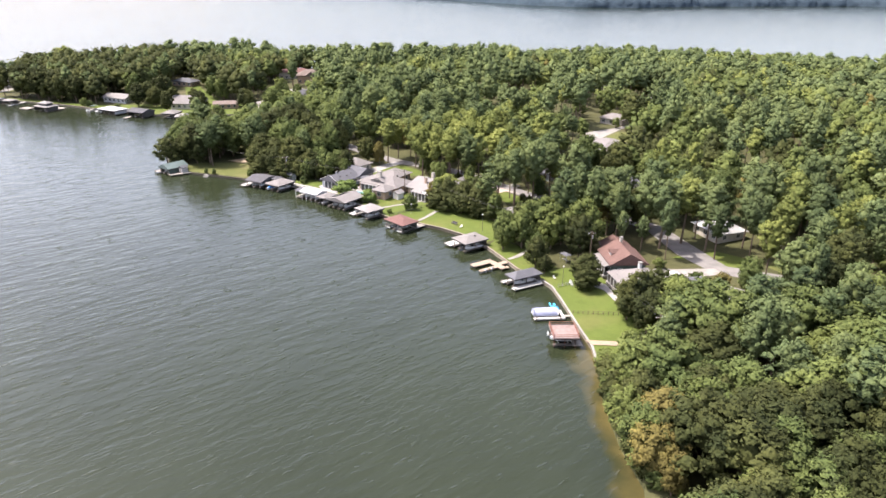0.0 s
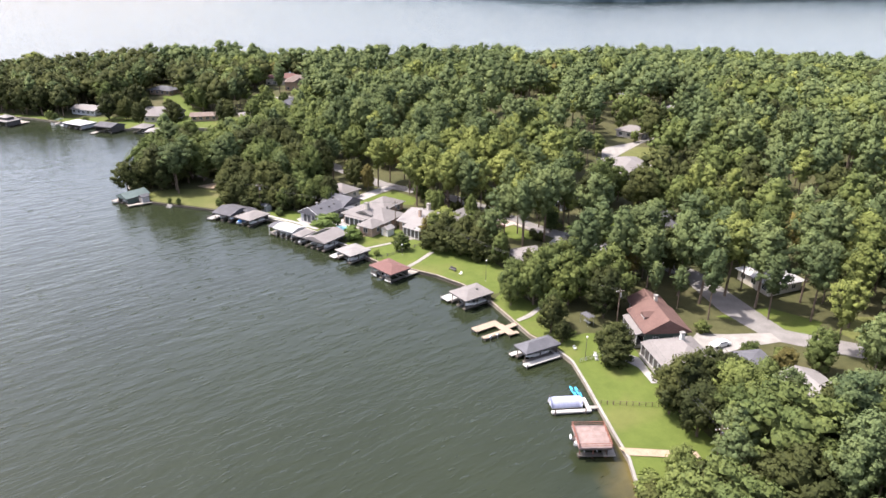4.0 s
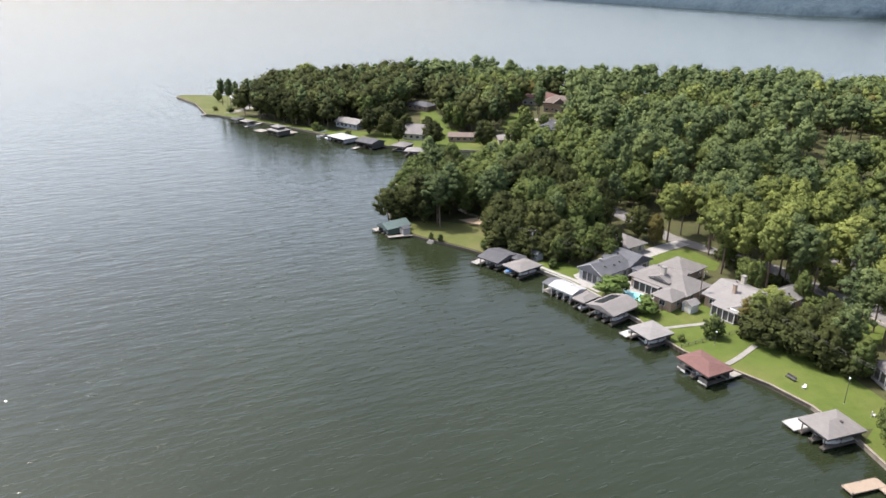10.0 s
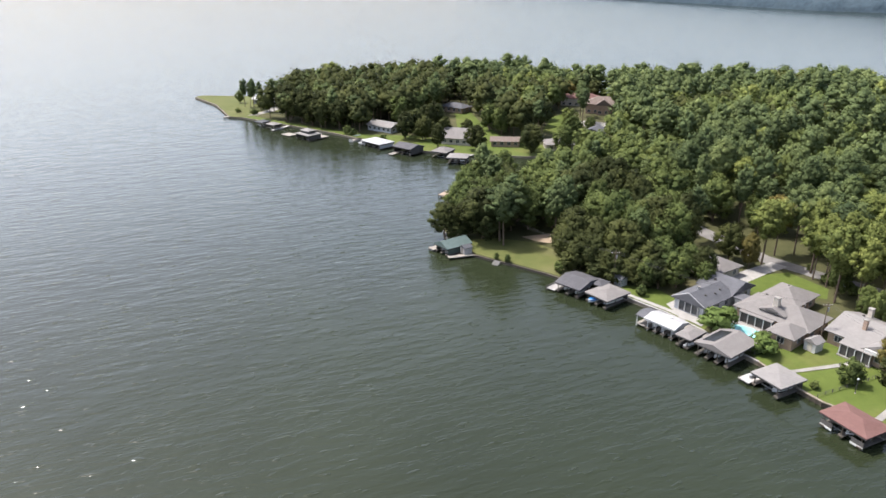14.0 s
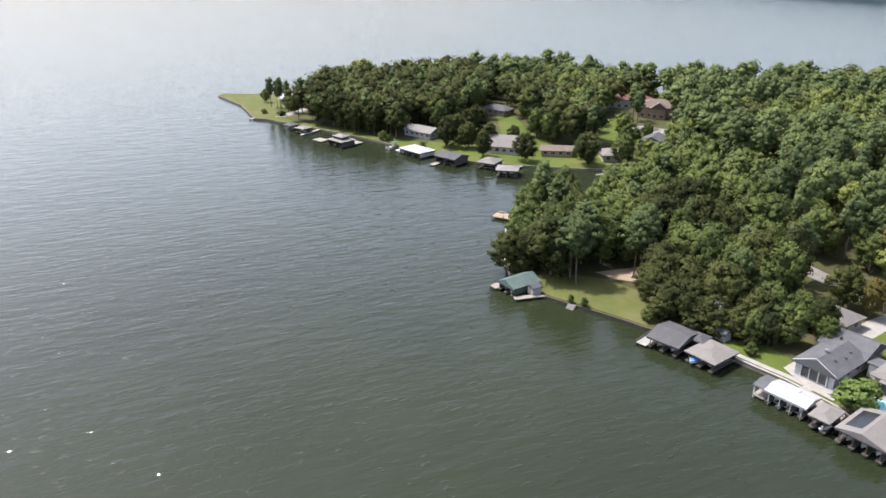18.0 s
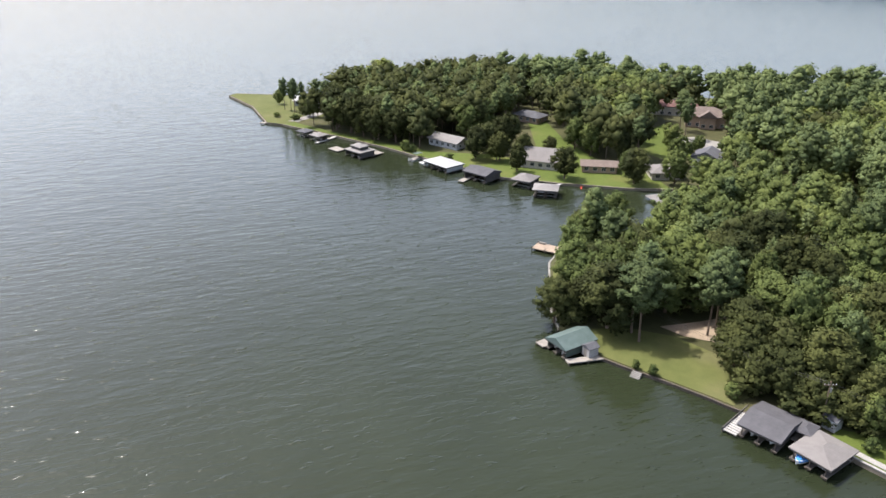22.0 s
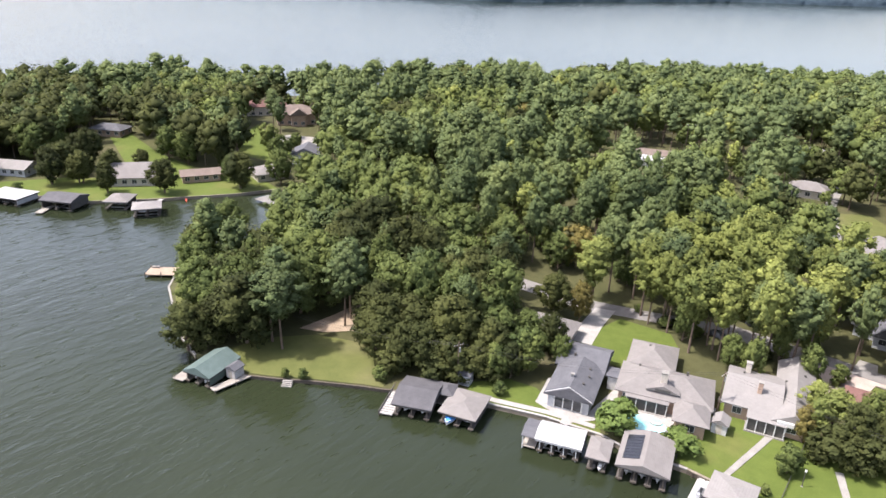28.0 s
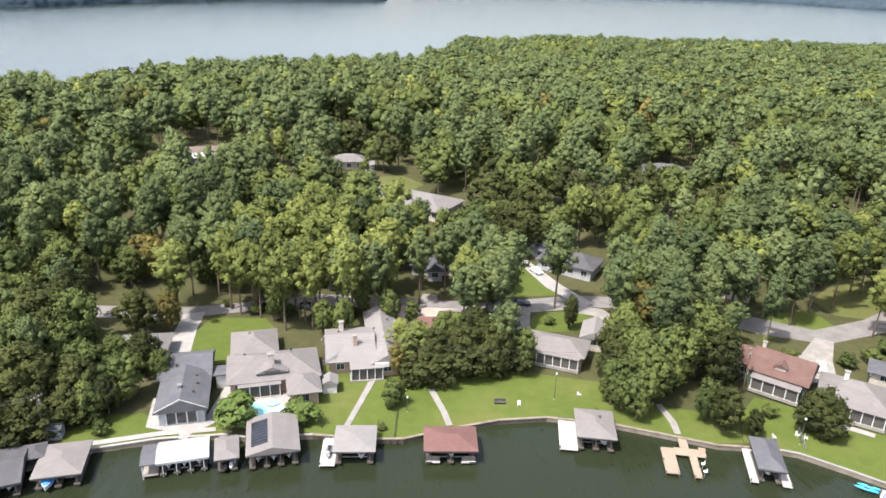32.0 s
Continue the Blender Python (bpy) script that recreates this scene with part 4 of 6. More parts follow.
for sx in (-1, 1):
    boxed("half_wall", (sx * 3.0 - 1.15, sx * 3.0 + 1.15, -3.2, -3.1, 0.76, 1.7), SHADE, bF)
    boxed("edge_board", (sx * 3.0 - 1.2, sx * 3.0 + 1.2, -3.32, -3.22, 0.42, 0.78), WHITE, bF)
boat(*local(bF, 0.2, 0.5), 0.3, 4, 5.4, 2.0, "dark-covered motorboat in the middle slip", BLACK)
bG = boathouse(-15.9, 102.0, 5, 7.2, 7.4, "hip", R_PALE, "pale shingled boathouse with a wide white jet ski deck", 3.0, 0.6, 1, PALEDECK, None, (2.6, 0), 1.6)
boat(*local(bG, 1.1, 0.1), 0.35, 5, 5.6, 2.1, "white runabout raised in the slip")
jet_ski(*local(bG, -4.4, -1.2), 0.74, 5, STEEL)
bH = boathouse(-30.0, 101.6, 16, 8.8, 10.4, "ridge_y", R_TAN, "large tan gabled boathouse with solar panels on its roof", 3.2, 1.15, 3, PALEDECK, None, (0, 0), 0.5)
for k in range(8):
    yy = -3.3 + 0.86 * k
    panel = bmesh.new()
    v = [panel.verts.new((xx, y2, 3.2 + (4.4 + xx) * 1.15 / 4.4 + 0.03)) for xx, y2 in ((-3.5, yy), (-0.8, yy), (-0.8, yy + 0.74), (-3.5, yy + 0.74))]
    q = [panel.verts.new(p.co + Vector((0, 0, 0.08))) for p in v]
    panel.faces.new(q)
    for j in range(4):
        panel.faces.new((v[j], v[(j + 1) % 4], q[(j + 1) % 4], q[j]))
    part("solar_panel", panel, SOLAR, bH, "black solar collector strip")
for lx in (-2.5, 0.0, 2.5):
    boat(*local(bH, lx, -1.0), 0.45, 16, 5.8, 1.5, "white motorboat hanging in a boathouse lift", None, True, None, "boats in the boathouses")
bH2 = boathouse(-36.7, 97.9, 18, 4.0, 6.2, "hip", R_TAN, "small tan boathouse for jet skis", 2.9, 0.5, 1, DECK, None, (0, 0), 3.4)
jet_ski(*local(bH2, -0.3, -1.8), 0.5, 10, BLACK)
jet_ski(*local(bH2, 0.7, -1.5), 0.5, 10, HULL)
bI = boathouse(-43.5, 96.7, 18, 8.2, 5.8, "ridge_x", R_WHITE, "long white metal-roofed boathouse with white posts", 3.0, 0.7, 3, DECK, None, (0, 0), 3.2, WHITE, back=False)
part("dark_roof", roof_bm(-6.5, -4.12, -2.7, 2.7, 2.9, 0.5, "ridge_x"), R_GREY, bI, "dark shingled end roof")
boxed("end_deck", (-6.3, -3.9, -2.5, 2.3, 0.5, 0.72), DECK, bI, "", 0.03)
for xx, yy in ((-6.2, -2.3), (-6.2, 2.2)):
    boxed("post", (xx - 0.1, xx + 0.1, yy - 0.1, yy + 0.1, -2, 2.75), WHITE, bI)
boxed("skylight", (-0.6, 1.0, 0.1, 0.9, 3.62, 3.8), WHITE, bI)
for lx in (-2.4, 0.0, 2.4):
    boat(*local(bI, lx, 0.7), 0.4, 18, 4.6, 1.4, "white motorboat hanging in a boathouse lift", None, True, None, "boats in the boathouses")
bJ = boathouse(-61.9, 93.3, 16, 7.4, 8.8, "hip", R_TAN, "beige hip-roofed boathouse with a blue-covered boat", 2.7, 0.9, 2, DECK, None, (0, 0), 1.0)
boat(*local(bJ, -1.6, -2.4), 0.4, 16, 5.6, 2.1, "motorboat under a bright blue cover", BLUE)
boat(*local(bJ, 1.6, 0.1), 0.4, 16, 5.6, 2.1, "white motorboat raised in the slip")
bK = boathouse(-70.6, 90.2, 24, 7.8, 10.0, "ridge_x", R_DARK, "charcoal-roofed boathouse with a pale slatted deck", 2.8, 1.1, 2, PALEDECK, None, (0, 0), 0.6)
for k in range(13):
    boxed("deck_board", (-6.0, -3.5, -5.4 + 0.75 * k, -4.85 + 0.75 * k, 0.52, 0.66), PALEDECK, bK)
for xx in (-5.9, -3.7):
    boxed("deck_joist", (xx, xx + 0.15, -5.5, 4.3, 0.3, 0.515), SHADE, bK)
boxed("deck_edge_rail", (-6.15, -6.0, -5.5, 4.3, 0.5, 1.0), SHADE, bK)
dock_piles(bK, [(-6.05, -5.3), (-6.05, -0.5), (-6.05, 4.2)], 1.1)
part("rear_roof", roof_bm(3.4, 6.6, 0.5, 4.8, 2.9, 0.6, "hip"), R_DARK, bK)
boxed("rear_deck", (3.5, 6.4, 0.8, 4.6, 0.5, 0.7), DECK, bK)
for xx, yy in ((6.3, 0.9), (6.3, 4.5), (3.7, 4.5)):
    boxed("post", (xx - 0.1, xx + 0.1, yy - 0.1, yy + 0.1, -2, 2.72), PILE, bK)
boat(*local(bK, -1.6, -0.9), 0.4, 24, 5.8, 2.1, "white motorboat raised in the slip")
boat(*local(bK, 1.7, -0.9), 0.4, 24, 5.4, 2.1, "white motorboat raised in the slip")
bL = boathouse(-108.0, 70.6, 14, 6.8, 9.2, "ridge_y", R_GREEN, "green metal-roofed boathouse at the wooded point", 2.7, 1.5, 2, DECK, GREENWALL, (2.6, 0), 1.0)
boat(*local(bL, -1.4, -0.7), 0.4, 14, 5.4, 2.0, "white motorboat hanging in a boathouse lift", None, True, None, "boats in the boathouses")
boat(*local(bL, 1.4, -1.1), 0.4, 14, 5.4, 2.0, "white motorboat hanging in a boathouse lift", None, True, None, "boats in the boathouses")
ld = thing("side_dock", -102.4, 71.5, 0, -6, "weathered grey dock beside the green boathouse", "dock", "docks along the shore")
boxed("planking", (-0.9, 0.9, -4.6, 4.2, 0.5, 0.74), DECK, ld, "", 0.03)
dock_piles(ld, [(-0.8, -4.4), (0.8, -4.4), (-0.8, 0), (0.8, 0)], 0.8)
sh = thing("dock_shed", -103.8, 72.9, 0.74, 12, "small weathered grey dock shed with a gable roof", "shed")
boxed("wall", (-1.1, 1.1, -1.3, 1.3, -0.1, 2.0), PALEDECK, sh)
part("roof", roof_bm(-1.35, 1.35, -1.5, 1.5, 2.0, 0.7, "ridge_y", 0.08), R_GREY, sh)
boxed("door", (-0.45, 0.45, -1.34, -1.28, 0, 1.75), DECK, sh)
st = thing("concrete_steps", -94.6, 78.6, 0, 34, "short concrete steps down to the water", "steps")
for k in range(4):
    boxed("step", (-1.0, 1.0, -0.4 - 0.35 * k, 0.0 - 0.35 * k, -0.6, 0.8 - 0.2 * k), CONCRETE, st)

# across the bay
bM1 = boathouse(-203.8, 111.9, 58, 9.0, 8.0, "hip", R_PALE, "grey hip-roofed boathouse on an angled pier", 3.0, 1.2, 2, DECK, None, (0, 0), 0.5)
pr = thing("angled_pier", -211.5, 121.0, 0, 30, "narrow pale pier to the bank", "dock", "docks along the shore")
boxed("planking", (-0.7, 0.7, -4.6, 3.0, 0.55, 0.78), PALEDECK, pr)
bM2 = boathouse(-216.4, 109.8, 40, 8.0, 9.0, "hip", R_TAN, "tan hip-roofed boathouse across the bay", 3.0, 1.5, 1, DECK, None, (0, 0), 0.5)
bM3 = boathouse(-228.6, 97.6, 28, 11.6, 9.6, "ridge_x", R_DARK, "dark-roofed enclosed boathouse with a low dock", 3.3, 1.3, 2, DECK, SHADE, (0, 0), 0.6)
pd = thing("low_dock", -229.6, 91.6, 0, 36, "low weathered floating dock", "dock", "docks along the shore")
boxed("planking", (-1.2, 1.2, -4.0, 4.0, 0.25, 0.55), DECK, pd)
bM4 = boathouse(-246.2, 88.2, 22, 14.5, 9.5, "hip", R_WHITE, "big white metal-roofed enclosed boathouse", 2.8, 1.2, 3, DECK, GREYWALL, (0, 0), 0.6)
boat(-252.6, 82.4, 0.05, 100, 6.0, 2.2, "white motorboat tied beside the white boathouse")
pt = thing("pontoon_boat", -262.4, 81.8, 0.1, 30, "dark canopied pontoon boat at its mooring", "boat")
boxed("float", (-1.3, -0.5, -3.6, 3.6, -0.2, 0.4), STEEL, pt, "", 0.1)
boxed("float", (0.5, 1.3, -3.6, 3.6, -0.2, 0.4), STEEL, pt, "", 0.1)
boxed("deck", (-1.3, 1.3, -3.5, 3.5, 0.4, 0.55), DECK, pt)
boxed("railing", (-1.3, 1.3, -3.4, -3.3, 0.55, 1.2), STEEL, pt)
boxed("canopy", (-1.2, 1.2, -1.0, 2.8, 2.4, 2.5), GREENWALL, pt)
for sx in (-1.1, 1.1):
    for yy in (-0.9, 2.7):
        rod("canopy_pole", (sx, yy, 0.55), (sx, yy, 2.4), 0.03, 0.03, STEEL, pt)
bM6 = boathouse(-275.0, 61.0, 26, 11.0, 8.6, "hip", R_PALE, "two-tier boathouse with a broad pale hip roof", 3.0, 0.6, 2, DECK, SHADE, (0, 0), 4.5)
part("upper_roof", roof_bm(-3.4, 3.4, -2.6, 2.6, 4.6, 1.0, "hip"), R_PALE, bM6)
boxed("upper_wall", (-2.9, 2.9, -2.1, 2.1, 3.2, 4.45), SHADE, bM6)
pe = thing("corner_dock", -287.6, 53.6, 0, 26, "low pale corner dock", "dock", "docks along the shore")
boxed("planking", (-3.4, 3.4, -2.4, 2.4, 0.3, 0.6), DECK, pe)
boxed("gangway", (2.0, 3.4, 2.4, 16.0, 0.3, 0.62), DECK, pe)
bM7 = boathouse(-306.2, 48.8, 28, 7.0, 6.0, "hip", R_PALE, "small pale-roofed boathouse on a long dock", 2.9, 0.9, 1, DECK, None, (0, 0), 0.5)
pf = thing("long_dock", -307.0, 50.6, 0, 40, "long pale dock to the lawn", "dock", "docks along the shore")
boxed("planking", (1.6, 3.4, -7.0, 8.5, 0.4, 0.66), PALEDECK, pf)
bM8 = boathouse(-316.6, 44.4, 30, 6.5, 6.0, "hip", R_GREY, "small grey-roofed boathouse near the tip", 2.7, 0.8, 1, DECK, None, (0, 0), 3.0)
pg = thing("tip_dock", -347.2, 32.2, 0, 78, "low dark dock at the grassy tip", "dock", "docks along the shore")
boxed("planking", (-5.5, 5.5, -1.2, 1.2, 0.5, 0.75), DECK, pg)
dock_piles(pg, [(-5.2, -1.0), (0, -1.0), (5.2, -1.0)], 1.0)
pn = thing("bay_dock", -158.6, 90.4, 0, 40, "weathered pinkish timber dock with a bench", "dock", "docks along the shore")
boxed("planking", (-4.2, 4.2, -2.4, 2.4, 0.6, 0.85), TANDECK, pn)
boxed("bench", (-3.6, -1.6, 1.6, 2.1, 0.85, 1.35), DECK, pn)
boxed("gangway", (2.0, 4.0, 2.4, 6.0, 0.6, 0.84), TANDECK, pn)
dock_piles(pn, [(-4.1, -2.3), (0, -2.3), (4.1, -2.3), (-4.1, 2.2)], 1.5)
rk = thing("red_kayak", -207.4, 128.0, 0.0, 60, "small red kayak at the bulkhead", "kayak")
bm = bmesh.new()
bmesh.ops.create_uvsphere(bm, u_segments=12, v_segments=8, radius=1.0, matrix=Matrix.Diagonal((0.4, 2.2, 0.28, 1)) @ Matrix.Translation((0, 0, 0.6)))
part("hull", bm, plain("red_plastic", (0.45, 0.06, 0.03), (0.6, 0.1, 0.05), 1.0, 0.4), rk)


# ---------- houses ----------
PANE_ME = {}


def window(parent, x, y, z, w, h, face, trim=None):
    """A framed window on a wall. face: the side it looks to, one of -y +y -x +x."""
    rz = {"-y": 0, "+y": 180, "-x": -90, "+x": 90}[face]
    m = pose(x, y, z, 0, 0, rz)
    key = (round(w, 2), round(h, 2), (trim or WHITE).name)
    if key not in PANE_ME:
        bm = bmesh.new()
        t = 0.1
        for a in ((-w / 2 - t, w / 2 + t, h, h + t), (-w / 2 - t, w / 2 + t, -t, 0), (-w / 2 - t, -w / 2, 0, h), (w / 2, w / 2 + t, 0, h), (-0.03, 0.03, 0, h)):
            box(bm, a[0], a[1], -0.09, 0.02, a[2], a[3])
        fr = bpy.data.meshes.new("window")
        bm.to_mesh(fr)
        bm.free()
        fr.materials.append(trim or WHITE)
        bm = bmesh.new()
        box(bm, -w / 2, w / 2, -0.03, 0.0, 0, h)
        gl = bpy.data.meshes.new("pane")
        bm.to_mesh(gl)
        bm.free()
        gl.materials.append(GLASS)
        PANE_ME[key] = fr, gl
    fr, gl = PANE_ME[key]
    ob = new("window", fr)
    ob.parent, ob.matrix_basis = parent, m
    pn = new("pane", gl)
    pn.parent = ob
    return ob


def house(x, y, rot, wings, label, wallmat, base=None, lit=True):
    """wings: (x0, x1, y0, y1, wall height, roof style, rise, roof material). Local -y looks to the water."""
    z = base if base is not None else gz(x, y)
    h = thing("house", x, y, z, rot, label, "house", "houses of the neighbourhood")
    for k, (x0, x1, y0, y1, hh, style, rise, roofmat) in enumerate(wings):
        hh -= 0.35
        boxed("wall", (x0, x1, y0, y1, -0.8, hh + 0.02 * k), wallmat, h)
        part("roof", roof_bm(x0 - 0.75, x1 + 0.75, y0 - 0.75, y1 + 0.75, hh + 0.2 + 0.02 * k, rise, style), roofmat, h)
        if style in ("ridge_x", "ridge_y"):
            for s in (0, 1):
                bm = bmesh.new()
                w = (x1 - x0) if style == "ridge_y" else (y1 - y0)
                f = rise * (1 - 1.5 / (w + 1.5))
                if style == "ridge_y":
                    yy = (y0 + 0.02, y1 - 0.02)[s]
                    pts = ((x0, yy, hh), (x1, yy, hh), ((x0 + x1) / 2, yy, hh + f))
                    off = Vector((0, 0.1 if s == 0 else -0.1, 0))
                else:
                    xx = (x0 + 0.02, x1 - 0.02)[s]
                    pts = ((xx, y0, hh), (xx, y1, hh), (xx, (y0 + y1) / 2, hh + f))
                    off = Vector((0.1 if s == 0 else -0.1, 0, 0))
                v = [bm.verts.new(p) for p in pts]
                q = [bm.verts.new(p.co + off) for p in v]
                bm.faces.new(v)
                bm.faces.new(q[::-1])
                for j in range(3):
                    bm.faces.new((v[j], q[j], q[(j + 1) % 3], v[(j + 1) % 3]))
                bmesh.ops.recalc_face_normals(bm, faces=bm.faces[:])
                part("gable", bm, wallmat, h)
        n = max(1, int((x1 - x0) / 3.2))
        for i in range(n):
            wx = x0 + (x1 - x0) * (i + 0.5) / n
            window(h, wx, y0, 0.9, 1.5, 1.3, "-y")
            if lit:
                window(h, wx, y1, 0.9, 1.2, 1.2, "+y")
        n = max(1, int((y1 - y0) / 3.6))
        for i in range(n):
            wy = y0 + (y1 - y0) * (i + 0.5) / n
            window(h, x1, wy, 0.9, 1.2, 1.2, "+x")
            window(h, x0, wy, 0.9, 1.2, 1.2, "-x")
    return h


def chimney(h, x, y, z0, z1, mat, w=0.9):
    boxed("chimney", (x - w / 2, x + w / 2, y - w / 2, y + w / 2, z0, z1), mat, h, "", 0.04)
    boxed("chimney_cap", (x - w / 2 - 0.1, x + w / 2 + 0.1, y - w / 2 - 0.1, y + w / 2 + 0.1, z1, z1 + 0.14), CONCRETE, h)


def porch(h, x0, x1, y0, y1, zt, rise, mat, posts, wallside="shed_y"):
    part("porch_roof", roof_bm(x0, x1, y0, y1, zt, rise, wallside, 0.12), mat, h)
    for k in range(posts):
        px = x0 + 0.3 + (x1 - x0 - 0.6) * k / max(1, posts - 1)
        boxed("porch_post", (px - 0.09, px + 0.09, y0 + 0.2, y0 + 0.38, 0, zt - 0.1), WHITE, h)
    boxed("porch_screen", (x0 + 0.35, x1 - 0.35, y0 + 0.45, y0 + 0.5, 0.02, zt - 0.15), SHADE, h, "dark insect screen")
    boxed("porch_floor", (x0, x1, y0, y1, -0.6, 0.02), CONCRETE, h)


# grey house with the white-framed gable
hA = house(-49.2, 112.0, 16, [(-3.9, 3.9, -6.0, 5.4, 3.1, "ridge_y", 2.1, R_GREY), (-4.6, 4.0, 5.2, 14.0, 3.2, "ridge_x", 2.2, R_GREY)], "modern grey-roofed house with a white-framed glazed gable", GREYWALL, 1.2)
boxed("gable_glazing", (-2.6, 2.6, -6.1, -6.03, 0.2, 2.6), GLASS, hA)
for xx in (-2.6, -0.9, 0.9, 2.6):
    boxed("gable_post", (xx - 0.1, xx + 0.1, -6.3, -6.14, 0, 3.0), WHITE, hA)
for s in (-1, 1):
    rod("gable_trim", (s * 4.4, -6.64, 3.2), (0, -6.64, 5.36), 0.06, 0.06, WHITE, hA, "", 6)
chimney(hA, -0.4, -2.0, 4.2, 5.5, STEEL, 0.5)
boxed("link_roof", (4.9, 8.6, 4.5, 8.2, 2.7, 2.95), R_GREY, hA)
boxed("link_wall", (5.3, 8.4, 4.8, 8.0, -0.5, 2.7), WHITE, hA)
# large tan house with the pool
hB = house(-34.6, 120.6, 17, [(-8.4, 8.0, -3.0, 7.0, 3.1, "hip", 2.6, R_TAN), (2.6, 7.6, -8.6, -2.6, 3.0, "hip", 1.5, R_TAN), (-7.8, 0.4, 7.0, 17.0, 3.1, "hip", 2.1, R_TAN)], "large tan-roofed ranch house beside a pool", BRICK, 1.2)
chimney(hB, -0.6, -0.6, 4.0, 7.0, CREAM, 1.2)
part("roof_gablet", roof_bm(-3.6, 2.6, -2.7, 1.2, 4.0, 1.2, "ridge_y", 0.1), R_TAN, hB)
# Dark strip standing in for the shadow on the gablet's front.
boxed("gablet_shade", (-1.9, 0.9, -2.76, -2.71, 4.02, 4.5), SHADE, hB)
porch(hB, -7.0, 1.0, -4.6, -3.0, 2.6, 0.4, R_TAN, 5)
# white-tan house with a porch
hC = house(-18.6, 132.5, 12, [(-7.6, 1.2, -6.2, 7.0, 3.1, "ridge_x", 2.4, R_PALE), (1.2, 6.8, -8.0, 14.0, 3.1, "ridge_y", 2.0, R_PALE)], "pale-roofed house with a screened lakeside porch", BRICK, 1.3)
porch(hC, -3.6, 3.2, -9.6, -6.0, 2.7, 0.7, R_PALE, 5)
chimney(hC, -2.2, -2.6, 4.0, 6.5, BRICK, 0.8)
chimney(hC, -4.8, 4.8, 3.8, 6.0, CREAM, 1.0)
boxed("white_balcony", (1.4, 4.2, -9.2, -7.9, 2.6, 3.4), WHITE, hC)
for h, spots in ((hA, ((1.9, -2.6, 4.25), (2.4, 0.6, 4.05), (2.0, 3.2, 4.2), (-1.9, 7.2, 4.6))), (hB, ((-5.6, 4.6, 4.5), (3.4, 4.6, 5.0), (-4.6, 13.2, 4.6), (5.2, -5.2, 3.9))), (hC, ((-5.4, 3.0, 4.6), (2.2, 4.8, 3.9), (5.4, 8.2, 4.2)))):
    for vx, vy, vz in spots:
        boxed("roof_vent", (vx - 0.22, vx + 0.22, vy - 0.22, vy + 0.22, vz - 0.7, vz + 0.25), SHADE, h, "", 0.04)
for h, vx, vy in ((hA, -4.6, 1.5), (hB, 8.9, 1.0), (hC, -8.5, -2.0)):
    ac = thing("air_conditioner", *local(h, vx, vy), 1.0, 15, "grey outdoor air conditioning unit beside the house", "air conditioner")
    boxed("casing", (-0.45, 0.45, -0.45, 0.45, 0.0, 0.95), STEEL, ac, "", 0.05)
    rod("fan_grille", (0, 0, 0.95), (0, 0, 1.0), 0.36, 0.36, BLACK, ac, "", 12)
# small red-roofed garage behind
house(-4.2, 143.8, 8, [(-3.2, 3.2, -2.6, 2.6, 2.8, "hip", 1.5, R_RED)], "small garage with a red hip roof", BRICK)
# long low house with the loop drive
hD = house(23.4, 135.4, -18, [(-7.4, 4.4, -3.5, 3.6, 2.9, "hip", 1.6, R_TAN)], "long low house with a grey-brown hip roof", BRICK, 1.8)
porch(hD, -6.8, 4.2, -5.0, -3.5, 2.5, 0.4, R_TAN, 7)
house(31.0, 142.6, -14, [(-2.2, 2.2, -3.4, 3.6, 2.8, "ridge_y", 1.5, R_PALE)], "pale-roofed detached garage by the drive", CREAM, 1.9)
# red and green house with a white dormer
hE = house(66.6, 128.6, -35, [(-5.0, 5.0, -4.6, 4.6, 3.6, "ridge_x", 3.0, R_MAROON), (-11.6, -5.0, -2.6, 4.4, 3.3, "ridge_x", 2.2, R_MAROON)], "red-roofed house with dark green siding and a white dormer", GREENWALL, 2.0)
part("dormer_roof", roof_bm(-1.3, 1.3, -3.9, -0.6, 5.0, 0.8, "ridge_y", 0.1), R_MAROON, hE)
boxed("dormer_front", (-1.0, 1.0, -3.7, -3.6, 4.2, 5.2), WHITE, hE)
chimney(hE, -4.4, 0.6, 5.0, 7.4, CREAM, 0.7)
porch(hE, -4.6, 4.6, -6.6, -4.6, 2.6, 0.6, R_TAN, 5)
# pale tan house near the lawn
hF = house(76.9, 121.0, -29, [(-5.4, 5.4, -3.4, 5.2, 3.0, "hip", 2.3, R_TAN)], "pale grey-roofed house with a wide lakeside porch", CREAM, 1.9)
porch(hF, -5.9, 5.9, -5.8, -3.4, 2.6, 0.5, R_TAN, 7)
chimney(hF, -1.8, 1.2, 4.4, 6.4, WHITE, 0.8)
house(88.0, 130.4, -30, [(-2.5, 2.5, -2.6, 2.6, 2.6, "hip", 1.1, R_GREY)], "grey-roofed detached garage by the drive", CREAM, 2.6)
house(101.6, 128.6, -28, [(-6.5, 6.5, -4.5, 4.5, 3.0, "ridge_x", 1.8, R_PALE)], "pale-roofed house among tall trees", CREAM)
house(70.0, 172.0, -20, [(-5.5, 5.5, -5.0, 5.0, 3.0, "hip", 2.2, R_WHITE)], "white-roofed house under tall pines", CREAM)
house(-11.6, 222.6, -28, [(-10.5, 9.5, -7.6, 8.0, 3.2, "hip", 2.8, R_TAN)], "big house with a grey-brown hip roof in a clearing", CREAM)
